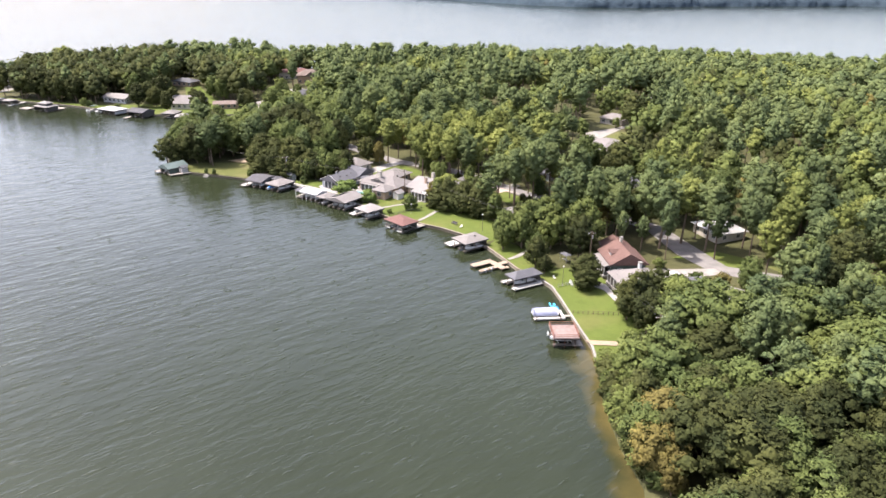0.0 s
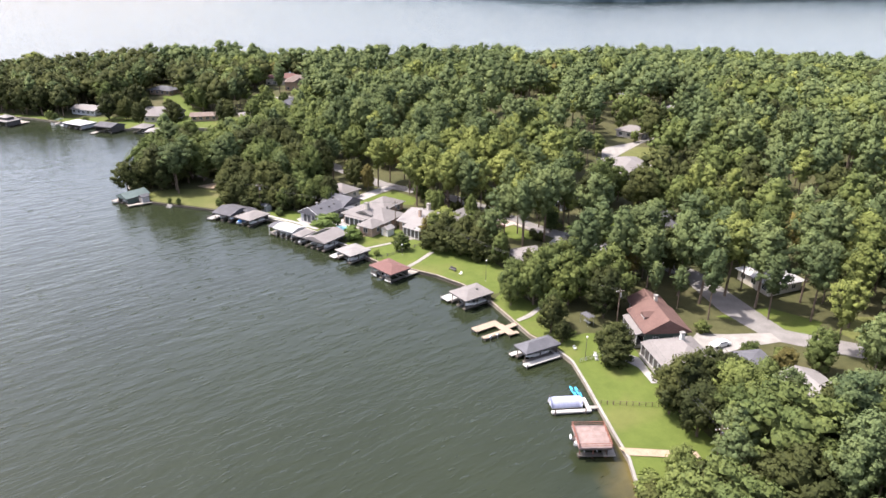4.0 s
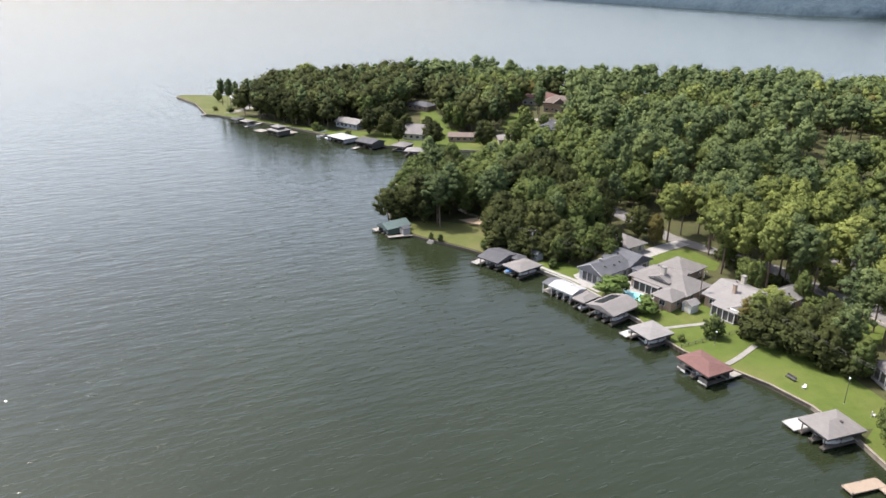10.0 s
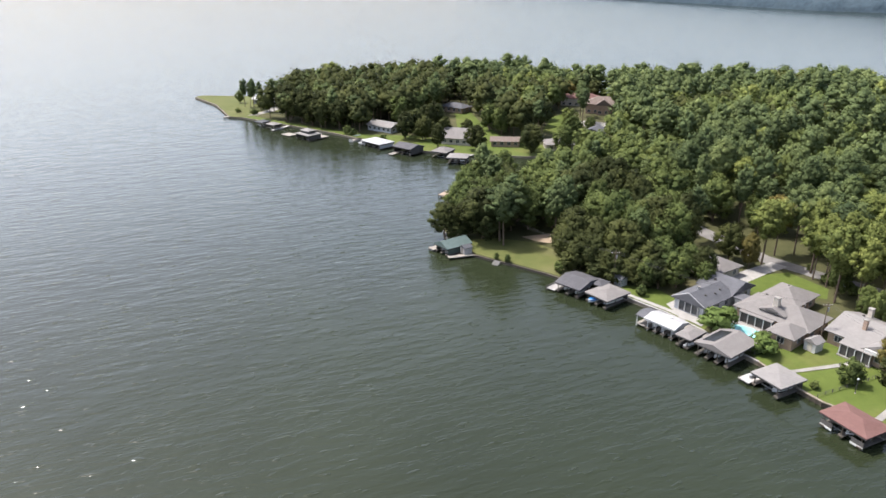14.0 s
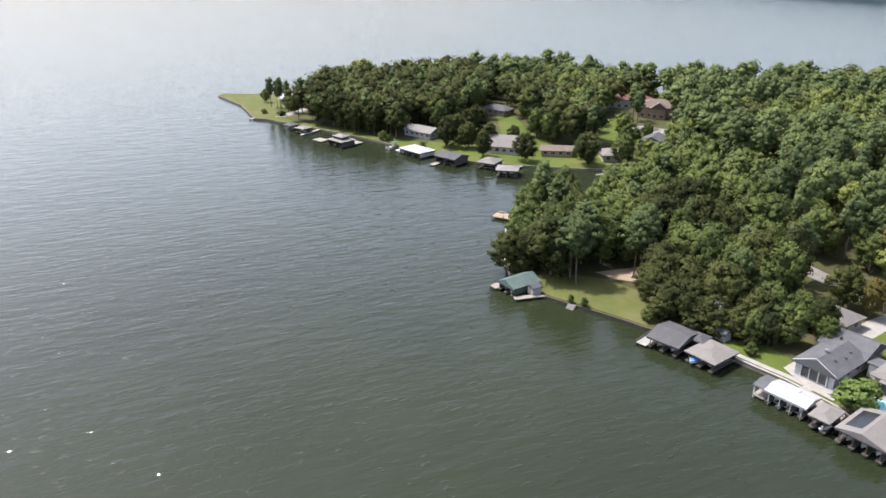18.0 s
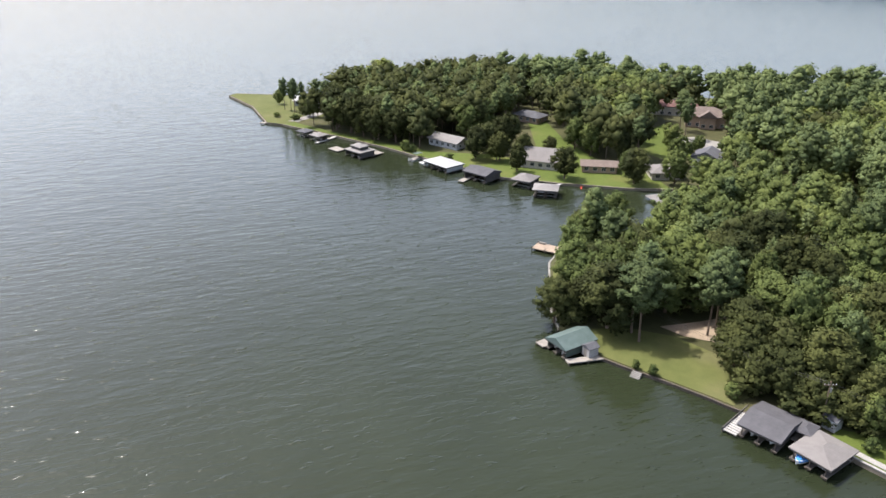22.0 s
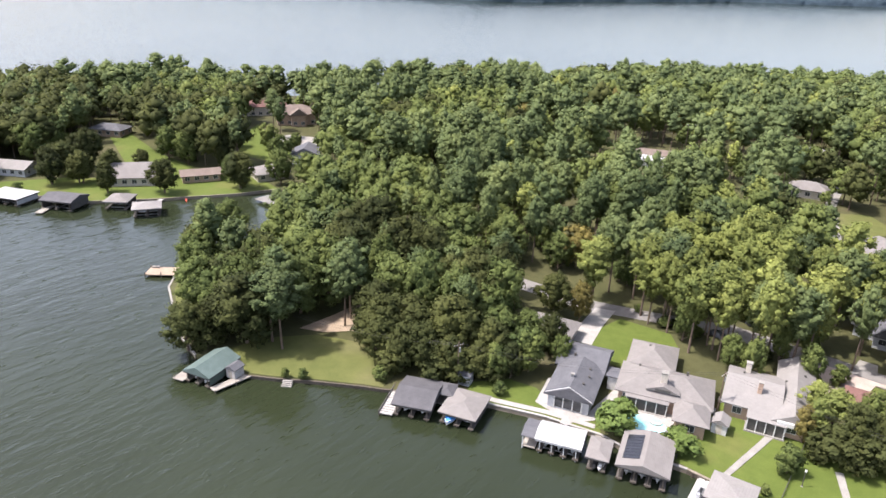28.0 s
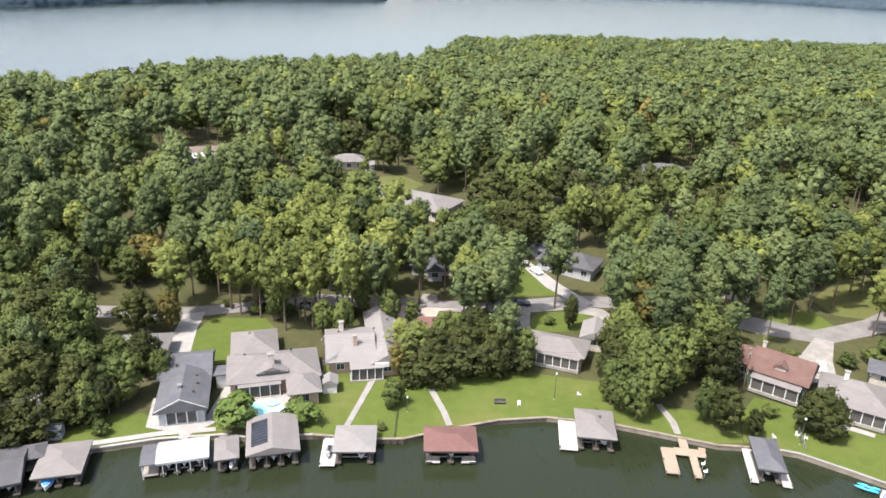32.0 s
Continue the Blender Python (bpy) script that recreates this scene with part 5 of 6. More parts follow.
house(-6.8, 176.0, 4, [(-5.4, 5.0, -2.0, 5.4, 3.2, "hip", 2.2, R_GREY), (-1.2, 2.4, -5.4, -1.6, 3.0, "ridge_y", 2.0, R_GREY)], "dark grey-roofed house with a small front gable", GREYWALL)
house(30.0, 182.0, -28, [(-7.0, 8.0, -4.4, 4.4, 3.2, "hip", 2.4, R_DARK), (-12.0, -6.0, 2.0, 8.0, 3.0, "hip", 1.8, R_GREY)], "dark-roofed house beside a white drive", GREYWALL)
house(-24.0, 170.0, 8, [(-3.2, 3.2, -3.6, 3.6, 2.9, "ridge_y", 1.6, R_TAN)], "small tan-roofed house between pines", CREAM)
house(-63.5, 128.5, 12, [(-5.0, 4.0, -4.0, 4.0, 3.0, "hip", 2.2, R_TAN)], "tan hip-roofed house hidden in trees", CREAM)
house(-105.0, 274.0, 20, [(-8.0, 8.0, -4.5, 4.5, 3.2, "ridge_x", 2.2, R_BROWN), (-5.0, 6.0, -9.0, -4.5, 3.0, "hip", 1.4, R_WHITE)], "brown and white house deep in the woods", WHITE)
house(-45.0, 271.0, 10, [(-6.0, 6.0, -4.0, 4.0, 3.2, "hip", 2.2, R_TAN)], "tan-roofed house deep in the woods", CREAM)
house(-58.0, 326.0, 0, [(-9.0, 9.0, -5.0, 5.0, 3.2, "hip", 2.6, R_PALE)], "pale-roofed house deep in the woods", CREAM, None, False)
house(80.0, 274.0, -8, [(-9.0, 6.0, -4.5, 4.5, 3.2, "hip", 2.2, R_GREY)], "grey-roofed house in a far clearing", CREAM, None, False)
house(-226.0, 403.0, 30, [(-6.0, 6.0, -5.0, 5.0, 4.0, "ridge_y", 3.0, R_GREY)], "white gabled house far back in the woods", WHITE, None, False)
house(-159.0, 370.0, 15, [(-9.0, 7.0, -5.0, 5.0, 4.0, "ridge_x", 2.6, R_WHITE)], "white-roofed house far back in the woods", WHITE, None, False)
house(-120.0, 365.0, 5, [(-6.0, 6.0, -4.0, 4.0, 3.6, "hip", 2.2, R_WHITE)], "small white-roofed house far back in the woods", GREYWALL, None, False)
house(-82.0, 222.0, 20, [(-6.0, 6.0, -4.5, 4.5, 3.0, "hip", 2.2, R_PALE)], "pale-roofed house half hidden by oaks", CREAM, None, False)
house(118.0, 232.0, -20, [(-5.0, 5.0, -4.0, 4.0, 3.4, "ridge_x", 2.4, R_BROWN)], "brown-roofed house in the woods", CREAM, None, False)
# across the bay
house(-276.0, 101.0, 30, [(-8.0, 8.0, -4.5, 4.5, 3.0, "ridge_x", 2.0, R_PALE)], "low pale-roofed house by the far lawn", GREYWALL)
house(-300.0, 151.0, 30, [(-8.0, 7.0, -4.5, 4.5, 3.0, "hip", 2.0, R_GREY)], "low grey-roofed house behind the far shore", BRICK)
hMc = house(-236.0, 128.5, 50, [(-9.0, 7.0, -8.0, 7.0, 3.2, "ridge_x", 3.6, R_TAN)], "broad tan-roofed house above a lawn", CREAM)
house(-222.0, 143.5, 62, [(-6.5, 6.5, -4.0, 4.0, 2.8, "ridge_x", 1.4, R_BROWN)], "long low brown-roofed house with a porch", BRICK)
house(-207.0, 163.0, 70, [(-6.0, 6.0, -5.0, 5.0, 3.0, "hip", 2.0, R_TAN)], "tan-roofed house beside the bay lawn", CREAM)
house(-213.0, 186.5, 40, [(-5.0, 5.0, -5.0, 5.0, 4.2, "ridge_y", 2.6, R_GREY)], "white house with a steep blue-grey gable roof", WHITE)
hP = house(-262.0, 224.0, 55, [(-10.0, 8.0, -6.0, 6.0, 5.6, "hip", 3.4, R_BROWN), (-4.0, 3.0, -9.0, -6.0, 5.6, "ridge_y", 3.0, R_BROWN)], "tall brick house with steep pinkish-brown roofs", BRICK)
house(-292.0, 228.0, 55, [(-12.0, 10.0, -5.0, 5.0, 5.0, "hip", 2.4, R_RED)], "long house with an orange-red tile roof", CREAM)
house(-384.0, 56.0, 70, [(-7.0, 7.0, -4.0, 4.0, 3.0, "ridge_x", 2.0, R_WHITE)], "white boat shed on the grassy tip", WHITE)
house(-366.0, 62.0, 70, [(-5.0, 5.0, -4.0, 4.0, 3.2, "hip", 2.2, R_GREY)], "grey-roofed house near the grassy tip", CREAM)

# pool, sheds, garden pieces
pool = thing("swimming_pool", -35.4, 111.6, 1.02, 17, "curved turquoise swimming pool in a white terrace", "pool")
for nm, sc, mat, z0, z1 in (("coping", 1.08, PALEPAVE, 0.0, 0.28), ("pool_water", 1.0, POOL, 0.02, 0.30)):
    bm = bmesh.new()
    vs = [bm.verts.new((sc * 4.2 * math.cos(a) * (1 + 0.12 * math.cos(2 * a)), sc * 2.5 * math.sin(a) * (1 + 0.2 * math.cos(a)), z1)) for a in (math.tau * k / 28 for k in range(28))]
    lo = [bm.verts.new((v.co.x, v.co.y, z0)) for v in vs]
    bm.faces.new(vs)
    for k in range(28):
        bm.faces.new((lo[k], lo[(k + 1) % 28], vs[(k + 1) % 28], vs[k]))
    part(nm, bm, mat, pool)
spa = thing("hot_tub", -33.2, 113.6, 1.1, 17, "round white spa tub at the pool edge", "hot tub")
rod("rim", (0, 0, 0.0), (0, 0, 0.42), 1.25, 1.2, PALEPAVE, spa, "", 18)
rod("tub_water", (0, 0, 0.3), (0, 0, 0.45), 0.95, 0.95, POOL, spa, "", 18)
for n, (lx, ly) in enumerate(((-31.6, 109.6), (-30.4, 110.4), (-36.4, 107.6), (-40.2, 110.2))):
    lg = thing("sun_lounger", lx, ly, 1.08, 20 + 35 * n, "dark slatted sun lounger on the pool terrace", "lounger", "loungers by the pool")
    boxed("bed", (-0.32, 0.32, -0.9, 0.5, 0.28, 0.36), SHADE, lg)
    boxed("backrest", (-0.32, 0.32, 0.45, 0.55, 0.3, 0.85), SHADE, lg)
    for sx in (-0.28, 0.28):
        for sy in (-0.8, 0.4):
            boxed("leg", (sx - 0.03, sx + 0.03, sy - 0.03, sy + 0.03, 0, 0.28), SHADE, lg)
shed = thing("garden_shed", -23.6, 119.6, 1.1, 10, "small white gable-roofed garden shed on the lawn", "shed")
boxed("wall", (-1.3, 1.3, -1.4, 1.4, -0.2, 2.1), WHITE, shed)
part("roof", roof_bm(-1.6, 1.6, -1.7, 1.7, 2.1, 0.9, "ridge_y", 0.08), R_PALE, shed)
boxed("door", (-0.5, 0.5, -1.46, -1.38, 0, 1.85), CREAM, shed)
shk = thing("storage_shed", -67.8, 101.2, 1.0, 16, "small grey storage shed under the trees", "shed")
boxed("wall", (-1.3, 1.3, -1.2, 1.2, -0.2, 2.2), GREYWALL, shk)
part("roof", roof_bm(-1.5, 1.5, -1.4, 1.4, 2.2, 0.5, "ridge_x", 0.08), R_GREY, shk)
gzb = thing("garden_swing", 52.6, 121.6, 1.3, -10, "pale roofed garden swing under dark trees", "garden swing")
part("roof", roof_bm(-1.5, 1.5, -1.0, 1.0, 2.2, 0.4, "hip", 0.06), R_GREY, gzb)
for xx in (-1.3, 1.3):
    for yy in (-0.8, 0.8):
        rod("post", (xx, yy, -0.2), (xx, yy, 2.15), 0.05, 0.05, STEEL, gzb)
boxed("seat", (-1.0, 1.0, -0.3, 0.3, 0.45, 0.52), WHITE, gzb)
bench = thing("garden_bench", 9.4, 117.6, gz(9.4, 117.6), 4, "dark timber garden bench on the lawn", "bench")
boxed("seat", (-1.1, 1.1, -0.3, 0.3, 0.42, 0.5), SHADE, bench)
boxed("backrest", (-1.1, 1.1, 0.26, 0.34, 0.5, 1.0), SHADE, bench)
for xx in (-1.0, 1.0):
    for yy in (-0.25, 0.25):
        boxed("leg", (xx - 0.05, xx + 0.05, yy - 0.05, yy + 0.05, 0, 0.42), SHADE, bench)
for n, (xx, yy) in enumerate(((13.0, 117.3), (63.0, 111.6), (64.2, 110.8), (58.4, 110.6), (25.0, 121.5))):
    ch = thing("lawn_chair", xx, yy, gz(xx, yy) + 0.04, 30 * n, "white plastic lawn chair", "chair", "chairs on the lawns")
    boxed("seat", (-0.3, 0.3, -0.3, 0.3, 0.36, 0.42), HULL, ch)
    boxed("backrest", (-0.3, 0.3, 0.26, 0.32, 0.42, 0.95), HULL, ch)
    for sx in (-0.26, 0.26):
        for sy in (-0.26, 0.26):
            boxed("leg", (sx - 0.03, sx + 0.03, sy - 0.03, sy + 0.03, 0, 0.36), HULL, ch)


def lamp_post(x, y, h):
    p = thing("lamp_post", x, y, gz(x, y), 0, "slim dark yard lamp post with a pale lantern", "lamp post", "yard lamp posts")
    rod("pole", (0, 0, -0.3), (0, 0, h), 0.07, 0.05, SHADE, p)
    boxed("lantern", (-0.15, 0.15, -0.15, 0.15, h, h + 0.34), HULL, p, "", 0.04)
    boxed("base", (-0.16, 0.16, -0.16, 0.16, -0.2, 0.12), CONCRETE, p, "", 0.02)


lamp_post(20.0, 120.0, 5.6)
lamp_post(62.4, 109.2, 5.2)
lamp_post(-8.0, 113.5, 3.0)


def utility_pole(x, y, h, rot):
    p = thing("utility_pole", x, y, gz(x, y), rot, "weathered timber utility pole with a crossarm", "utility pole", "utility poles")
    rod("pole", (0, 0, -0.5), (0, 0, h), 0.16, 0.1, BARK, p)
    boxed("crossarm", (-1.1, 1.1, -0.06, 0.06, h - 0.8, h - 0.66), BARK, p)
    for xx in (-1.0, -0.4, 0.4, 1.0):
        rod("insulator", (xx, 0, h - 0.66), (xx, 0, h - 0.45), 0.05, 0.04, HULL, p, "", 6)
    rod("transformer", (0.28, 0, h - 2.2), (0.28, 0, h - 1.3), 0.2, 0.2, STEEL, p)
    return (x, y, gz(x, y) + h - 0.5)


poles = [utility_pole(*a) for a in ((100.2, 95.2, 11, 60), (58.0, 125.5, 10, 70), (-25.6, 124.0, 9.5, 80), (-68.6, 99.6, 9.5, 70), (-113.0, 84.0, 10, 60), (-152.0, 110.0, 10, 50))]
wire = thing("power_line", 0, 0, 0, 0, "thin sagging power lines between the poles", "power line")
for a, b in zip(poles, poles[1:]):
    for off in (-0.5, 0.5):
        bm = bmesh.new()
        rings = []
        for k in range(11):
            p = Vector(a).lerp(Vector(b), k / 10) + Vector((0, off, -2.0 * math.sin(math.pi * k / 10)))
            rings.append([bm.verts.new(p + Vector(d) * 0.018) for d in ((0, 1, 0), (0, 0, 1), (0, -1, 0), (0, 0, -1))])
        for p, q in zip(rings, rings[1:]):
            for m in range(4):
                bm.faces.new((p[m], q[m], q[(m + 1) % 4], p[(m + 1) % 4]))
        part("cable", bm, BLACK, wire)


def fence(name, p, q, h, gap, mat, label, rails=2):
    f = thing(name, p[0], p[1], 0, 0, label, "fence")
    L = math.hypot(q[0] - p[0], q[1] - p[1])
    ux, uy = (q[0] - p[0]) / L, (q[1] - p[1]) / L
    n = int(L / gap)
    me = None
    for k in range(n + 1):
        x, y = ux * gap * k, uy * gap * k
        z = gz(p[0] + x, p[1] + y)
        if me is None:
            ob = boxed("post", (-0.05, 0.05, -0.05, 0.05, -0.3, h), mat, f)
            me = ob.data
        else:
            ob = new("post", me)
            ob.parent = f
        ob.location = (x, y, z)
    for r in range(rails):
        zz = h * (r + 1) / rails - 0.08
        rod("rail", (0, 0, gz(*p) + zz), (q[0] - p[0], q[1] - p[1], gz(*q) + zz), 0.035, 0.035, mat, f, "", 4)
    return f


fence("fence", (-26.4, 106.2), (-27.6, 127.0), 1.3, 1.5, SHADE, "dark wire fence between two lawns", 4)
fence("fence", (-9.6, 105.6), (-10.4, 126.0), 0.9, 2.0, SHADE, "low dark wire fence across the lawn", 3)
fence("fence", (75.0, 98.6), (83.5, 107.5), 1.0, 1.2, BARK, "low rustic rail fence across the lawn", 2)
fence("fence", (62.6, 107.4), (64.0, 113.5), 1.0, 1.5, STEEL, "short wire fence at the seawall", 3)


def car(x, y, rot, paint, label):
    c = thing("car", x, y, gz(x, y) + 0.1, rot, label, "car", "parked cars")
    bm = bmesh.new()
    prof = [(-2.2, 0.35), (-2.2, 0.75), (-1.2, 0.9), (-0.6, 1.4), (1.0, 1.42), (1.7, 0.95), (2.2, 0.85), (2.2, 0.35)]
    sides = [[bm.verts.new((sx * (0.88 if z < 1.0 else 0.72), yy, z)) for yy, z in prof] for sx in (-1, 1)]
    for k in range(len(prof)):
        bm.faces.new((sides[0][k], sides[0][(k + 1) % 8], sides[1][(k + 1) % 8], sides[1][k]))
    bm.faces.new(sides[0][::-1])
    bm.faces.new(sides[1])
    bmesh.ops.recalc_face_normals(bm, faces=bm.faces[:])
    part("body", bm, paint, c)
    boxed("windows", (-0.83, 0.83, -0.7, 1.2, 0.98, 1.3), GLASS, c, "dark side windows", 0.05)
    for sx in (-0.8, 0.8):
        for yy in (-1.4, 1.4):
            rod("wheel", (sx - 0.1, yy, 0.33), (sx + 0.1, yy, 0.33), 0.33, 0.33, BLACK, c, "", 12)


DARKCAR = plain("dark_car_paint", (0.03, 0.035, 0.045), (0.05, 0.055, 0.065), 1.0, 0.25, 0.2, 8.0, 0.0, 0.5)
car(-35.2, 152.4, 70, DARKCAR, "dark blue car parked on the street")
car(16.0, 159.4, 95, DARKCAR, "dark car parked by the loop drive")
car(-30.0, 162.6, 80, DARKCAR, "dark car under the pines")
car(21.2, 178.6, 30, HULL, "white car on the pale drive")
car(78.0, 135.5, -20, HULL, "white car at the red-roofed house")


# ---------- trees ----------
def ball(sub):
    """Unit ball of 20 or 80 faces."""
    bm = bmesh.new()
    bmesh.ops.create_icosphere(bm, subdivisions=sub, radius=1.0)
    v, f = np.array([tuple(q.co) for q in bm.verts]), [tuple(q.index for q in p.verts) for p in bm.faces]
    bm.free()
    return v, f


def octa():
    """Unit ball of 8 faces."""
    v = np.array([(1, 0, 0), (0, 1, 0), (-1, 0, 0), (0, -1, 0), (0, 0, 1), (0, 0, -1)], float)
    return v, [(0, 1, 4), (1, 2, 4), (2, 3, 4), (3, 0, 4), (1, 0, 5), (2, 1, 5), (3, 2, 5), (0, 3, 5)]


BALLS = {0: octa(), 1: ball(1)}


def crown_mesh(seed, kind, clumps, leaves, leaf, sub=0, low=-0.92):
    """A crown in metres: clumps of small leaves set over a lobed dome, each round a leafy core. low: how far down it is leafed."""
    r = np.random.RandomState(seed)
    cs, rs = [], []
    H, base, R = {"pine": (22.0, 8.6, 4.3), "oak": (14.0, 1.8, 5.0), "shrub": (4.6, 0.3, 1.75)}[kind]
    size = {"pine": (0.95, 1.75), "oak": (1.1, 1.95), "shrub": (0.5, 0.85)}[kind]
    grow = math.sqrt({"pine": 46, "oak": 52, "shrub": 22}[kind] / clumps * (1 - low) / 1.92)
    mid, half = (H + base) / 2, (H - base) / 2
    p1, p2, p3 = r.uniform(0, 6.28, 3)
    for k in range(clumps):
        u, a = low + (0.97 - low) * (k + 0.5) / clumps, k * 2.39996 + r.uniform(-0.35, 0.35)
        lobe = 1 + 0.22 * math.sin(2 * a + p1 + 1.6 * u) + 0.17 * math.sin(3 * a + p2 - 3.2 * u)
        rh = r.uniform(*size) * min(grow, 1.7)
        if kind == "pine":
            q = math.sqrt(max(0, 1 - u * u)) * (1.0 if u > -0.2 else 1 + 0.35 * (u + 0.2)) * lobe * r.uniform(0.5, 1.1)
            z = mid + half * (0.84 * u + 0.16 * math.sin(2.0 * a + p3) * (1 - 0.5 * abs(u)) + r.uniform(-0.05, 0.05))
        else:
            q = (math.sqrt(1 - u * u) if u > 0 else 1 - 0.45 * u * u) * lobe * r.uniform(0.76, 1.05)
            z = mid + half * (0.82 * u + 0.15 * math.sin(2.0 * a + p3) + r.uniform(-0.04, 0.04))
        q = max(0.0, R * q - 0.45 * rh)
        cs.append((q * math.cos(a), q * math.sin(a), z))
        rs.append((rh, rh * r.uniform(0.70, 0.92)))
    V, F, NN = [], [], []
    heart = np.array((0, 0, H * 0.42 + base * 0.58))
    core, of = BALLS[sub]
    deep = BALLS[1][0] * ((0.42 if kind == "pine" else 0.58) * R, (0.42 if kind == "pine" else 0.58) * R, 0.62 * half) + (0, 0, mid)
    V.extend(deep)
    F.extend(BALLS[1][1])
    NN.extend(BALLS[1][0])
    for (cx, cy, cz), (rh, rv) in zip(cs, rs):
        b = len(V)
        a = r.uniform(0, 6.28)
        turn = np.array([(math.cos(a), -math.sin(a), 0), (math.sin(a), math.cos(a), 0), (0, 0, 1)])
        lump = (core * r.uniform(0.7, 1.05, (len(core), 1))) @ turn * (rh, rh, rv) + (cx, cy, cz)
        V.extend(lump)
        F.extend(tuple(b + i for i in f) for f in of)
        away = (lump - heart) / np.linalg.norm(lump - heart, axis=1, keepdims=True)
        way = 0.75 * (core @ turn) + 0.35 * away
        NN.extend(way / np.linalg.norm(way, axis=1, keepdims=True))
        face = np.array((cx, cy, cz)) - heart
        face /= np.linalg.norm(face)
        n = r.normal(size=(leaves, 3)) + face * 1.1 + (0, 0, 0.35)
        n /= np.linalg.norm(n, axis=1, keepdims=True)
        p = n * r.uniform(0.7, 1.38, (leaves, 1)) * (rh, rh, rv) + (cx, cy, cz)
        tilt = n + r.normal(size=n.shape) * 0.45 + (0, 0, 0.15)
        tilt /= np.linalg.norm(tilt, axis=1, keepdims=True)
        e = np.cross(tilt, r.normal(size=n.shape))
        e /= np.linalg.norm(e, axis=1, keepdims=True)
        g = np.cross(tilt, e)
        s = leaf * r.uniform(0.6, 1.3, (leaves, 1))
        blade = np.stack([p - e * s * 0.8 - g * s * 0.55, p + e * s * 0.8 - g * s * 0.45, p + g * s * 0.95], 1).reshape(-1, 3)
        b = len(V)
        out = p - heart
        out /= np.linalg.norm(out, axis=1, keepdims=True)
        soft = 0.42 * n + 0.34 * out + 0.5 * tilt
        soft /= np.linalg.norm(soft, axis=1, keepdims=True)
        NN.extend(np.repeat(soft, 3, 0))
        V.extend(blade)
        F.extend((b + 3 * i, b + 3 * i + 1, b + 3 * i + 2) for i in range(leaves))
    return np.array(V), F, cs, H, np.array(NN)


def trunk_bm(kind, cs, H, seed):
    r = random.Random(seed)
    bm = bmesh.new()
    if kind == "pine":
        pts = [Vector((0, 0, -0.5)), Vector((r.uniform(-0.3, 0.3), r.uniform(-0.3, 0.3), H * 0.45)), Vector((r.uniform(-0.4, 0.4), r.uniform(-0.4, 0.4), H * 0.93))]
        rad = (0.30, 0.21, 0.05)
    elif kind == "oak":
        pts, rad = [Vector((0, 0, -0.5)), Vector((0.2, 0.1, 3.6)), Vector((0.1, 0.3, H * 0.7))], (0.34, 0.26, 0.08)
    else:
        pts, rad = [Vector((0, 0, -0.3)), Vector((0, 0.05, 1.2)), Vector((0, 0, H * 0.7))], (0.09, 0.07, 0.03)
    for (p, q), (a, b) in zip(zip(pts, pts[1:]), zip(rad, rad[1:])):
        tube(bm, p, q, a, b, 7)
    for c in cs[::2 if kind != "pine" else 1][:14]:
        z = max(1.0, c[2] - math.hypot(c[0], c[1]) * (0.25 if kind == "pine" else 0.7))
        t = min(1, z / pts[-1].z)
        start = pts[0].lerp(pts[1], min(1, z / pts[1].z)) if z < pts[1].z else pts[1].lerp(pts[2], (z - pts[1].z) / (pts[2].z - pts[1].z))
        tube(bm, start, c, rad[0] * 0.35 * (1.1 - t), 0.03, 5)
    return bm


def mesh_from(name, V, F, mat, NN):
    me = bpy.data.meshes.new(name)
    me.from_pydata([tuple(v) for v in V], [], F)
    me.materials.append(mat)
    me.normals_split_custom_set_from_vertices([tuple(v) for v in NN])
    return me


KINDS = {  # name: (shape, foliage, clumps, leaves, leaf size, label, category)
    "pine_tree": ("pine", PINE, 58, 32, 0.33, "tall loblolly pine with a bare trunk and clumped needles", "pine tree"),
    "golden_pine_tree": ("pine", GOLD, 56, 32, 0.33, "tall sunlit yellow-green pine with clumped needles", "pine tree"),
    "oak_tree": ("oak", LEAF, 66, 32, 0.34, "broad green oak with a dense leafy crown", "tree"),
    "dark_oak_tree": ("oak", DARKLEAF, 66, 32, 0.34, "dense dark green shade tree", "tree"),
    "autumn_tree": ("oak", AUTUMN, 64, 32, 0.33, "thinning tree with yellowish brown leaves", "tree"),
    "shrub": ("shrub", LEAF, 20, 44, 0.24, "rounded green garden shrub", "shrub"),
    "dense_bush": ("shrub", DARKLEAF, 28, 50, 0.22, "dense dark evergreen bush reaching to the grass", "bush"),
    "palm_shrub": ("shrub", PALM, 16, 60, 0.34, "bushy light green garden palm", "shrub"),
}
PROTO = {}
for i, (nm, (shape, mat, nc, nl, lf, lab, cat)) in enumerate(KINDS.items()):
    for v in range(6 if shape != "shrub" else 2):
        V, F, cs, H, NN = crown_mesh(31 * i + v, shape, nc + v % 3, nl, lf)
        tb = trunk_bm(shape, cs, H, v)
        tm = bpy.data.meshes.new("trunk")
        tb.to_mesh(tm)
        tb.free()
        tm.materials.append(BARK)
        PROTO[nm, v] = (mesh_from("crown", V, F, mat, NN), tm, H)
COUNT = {}


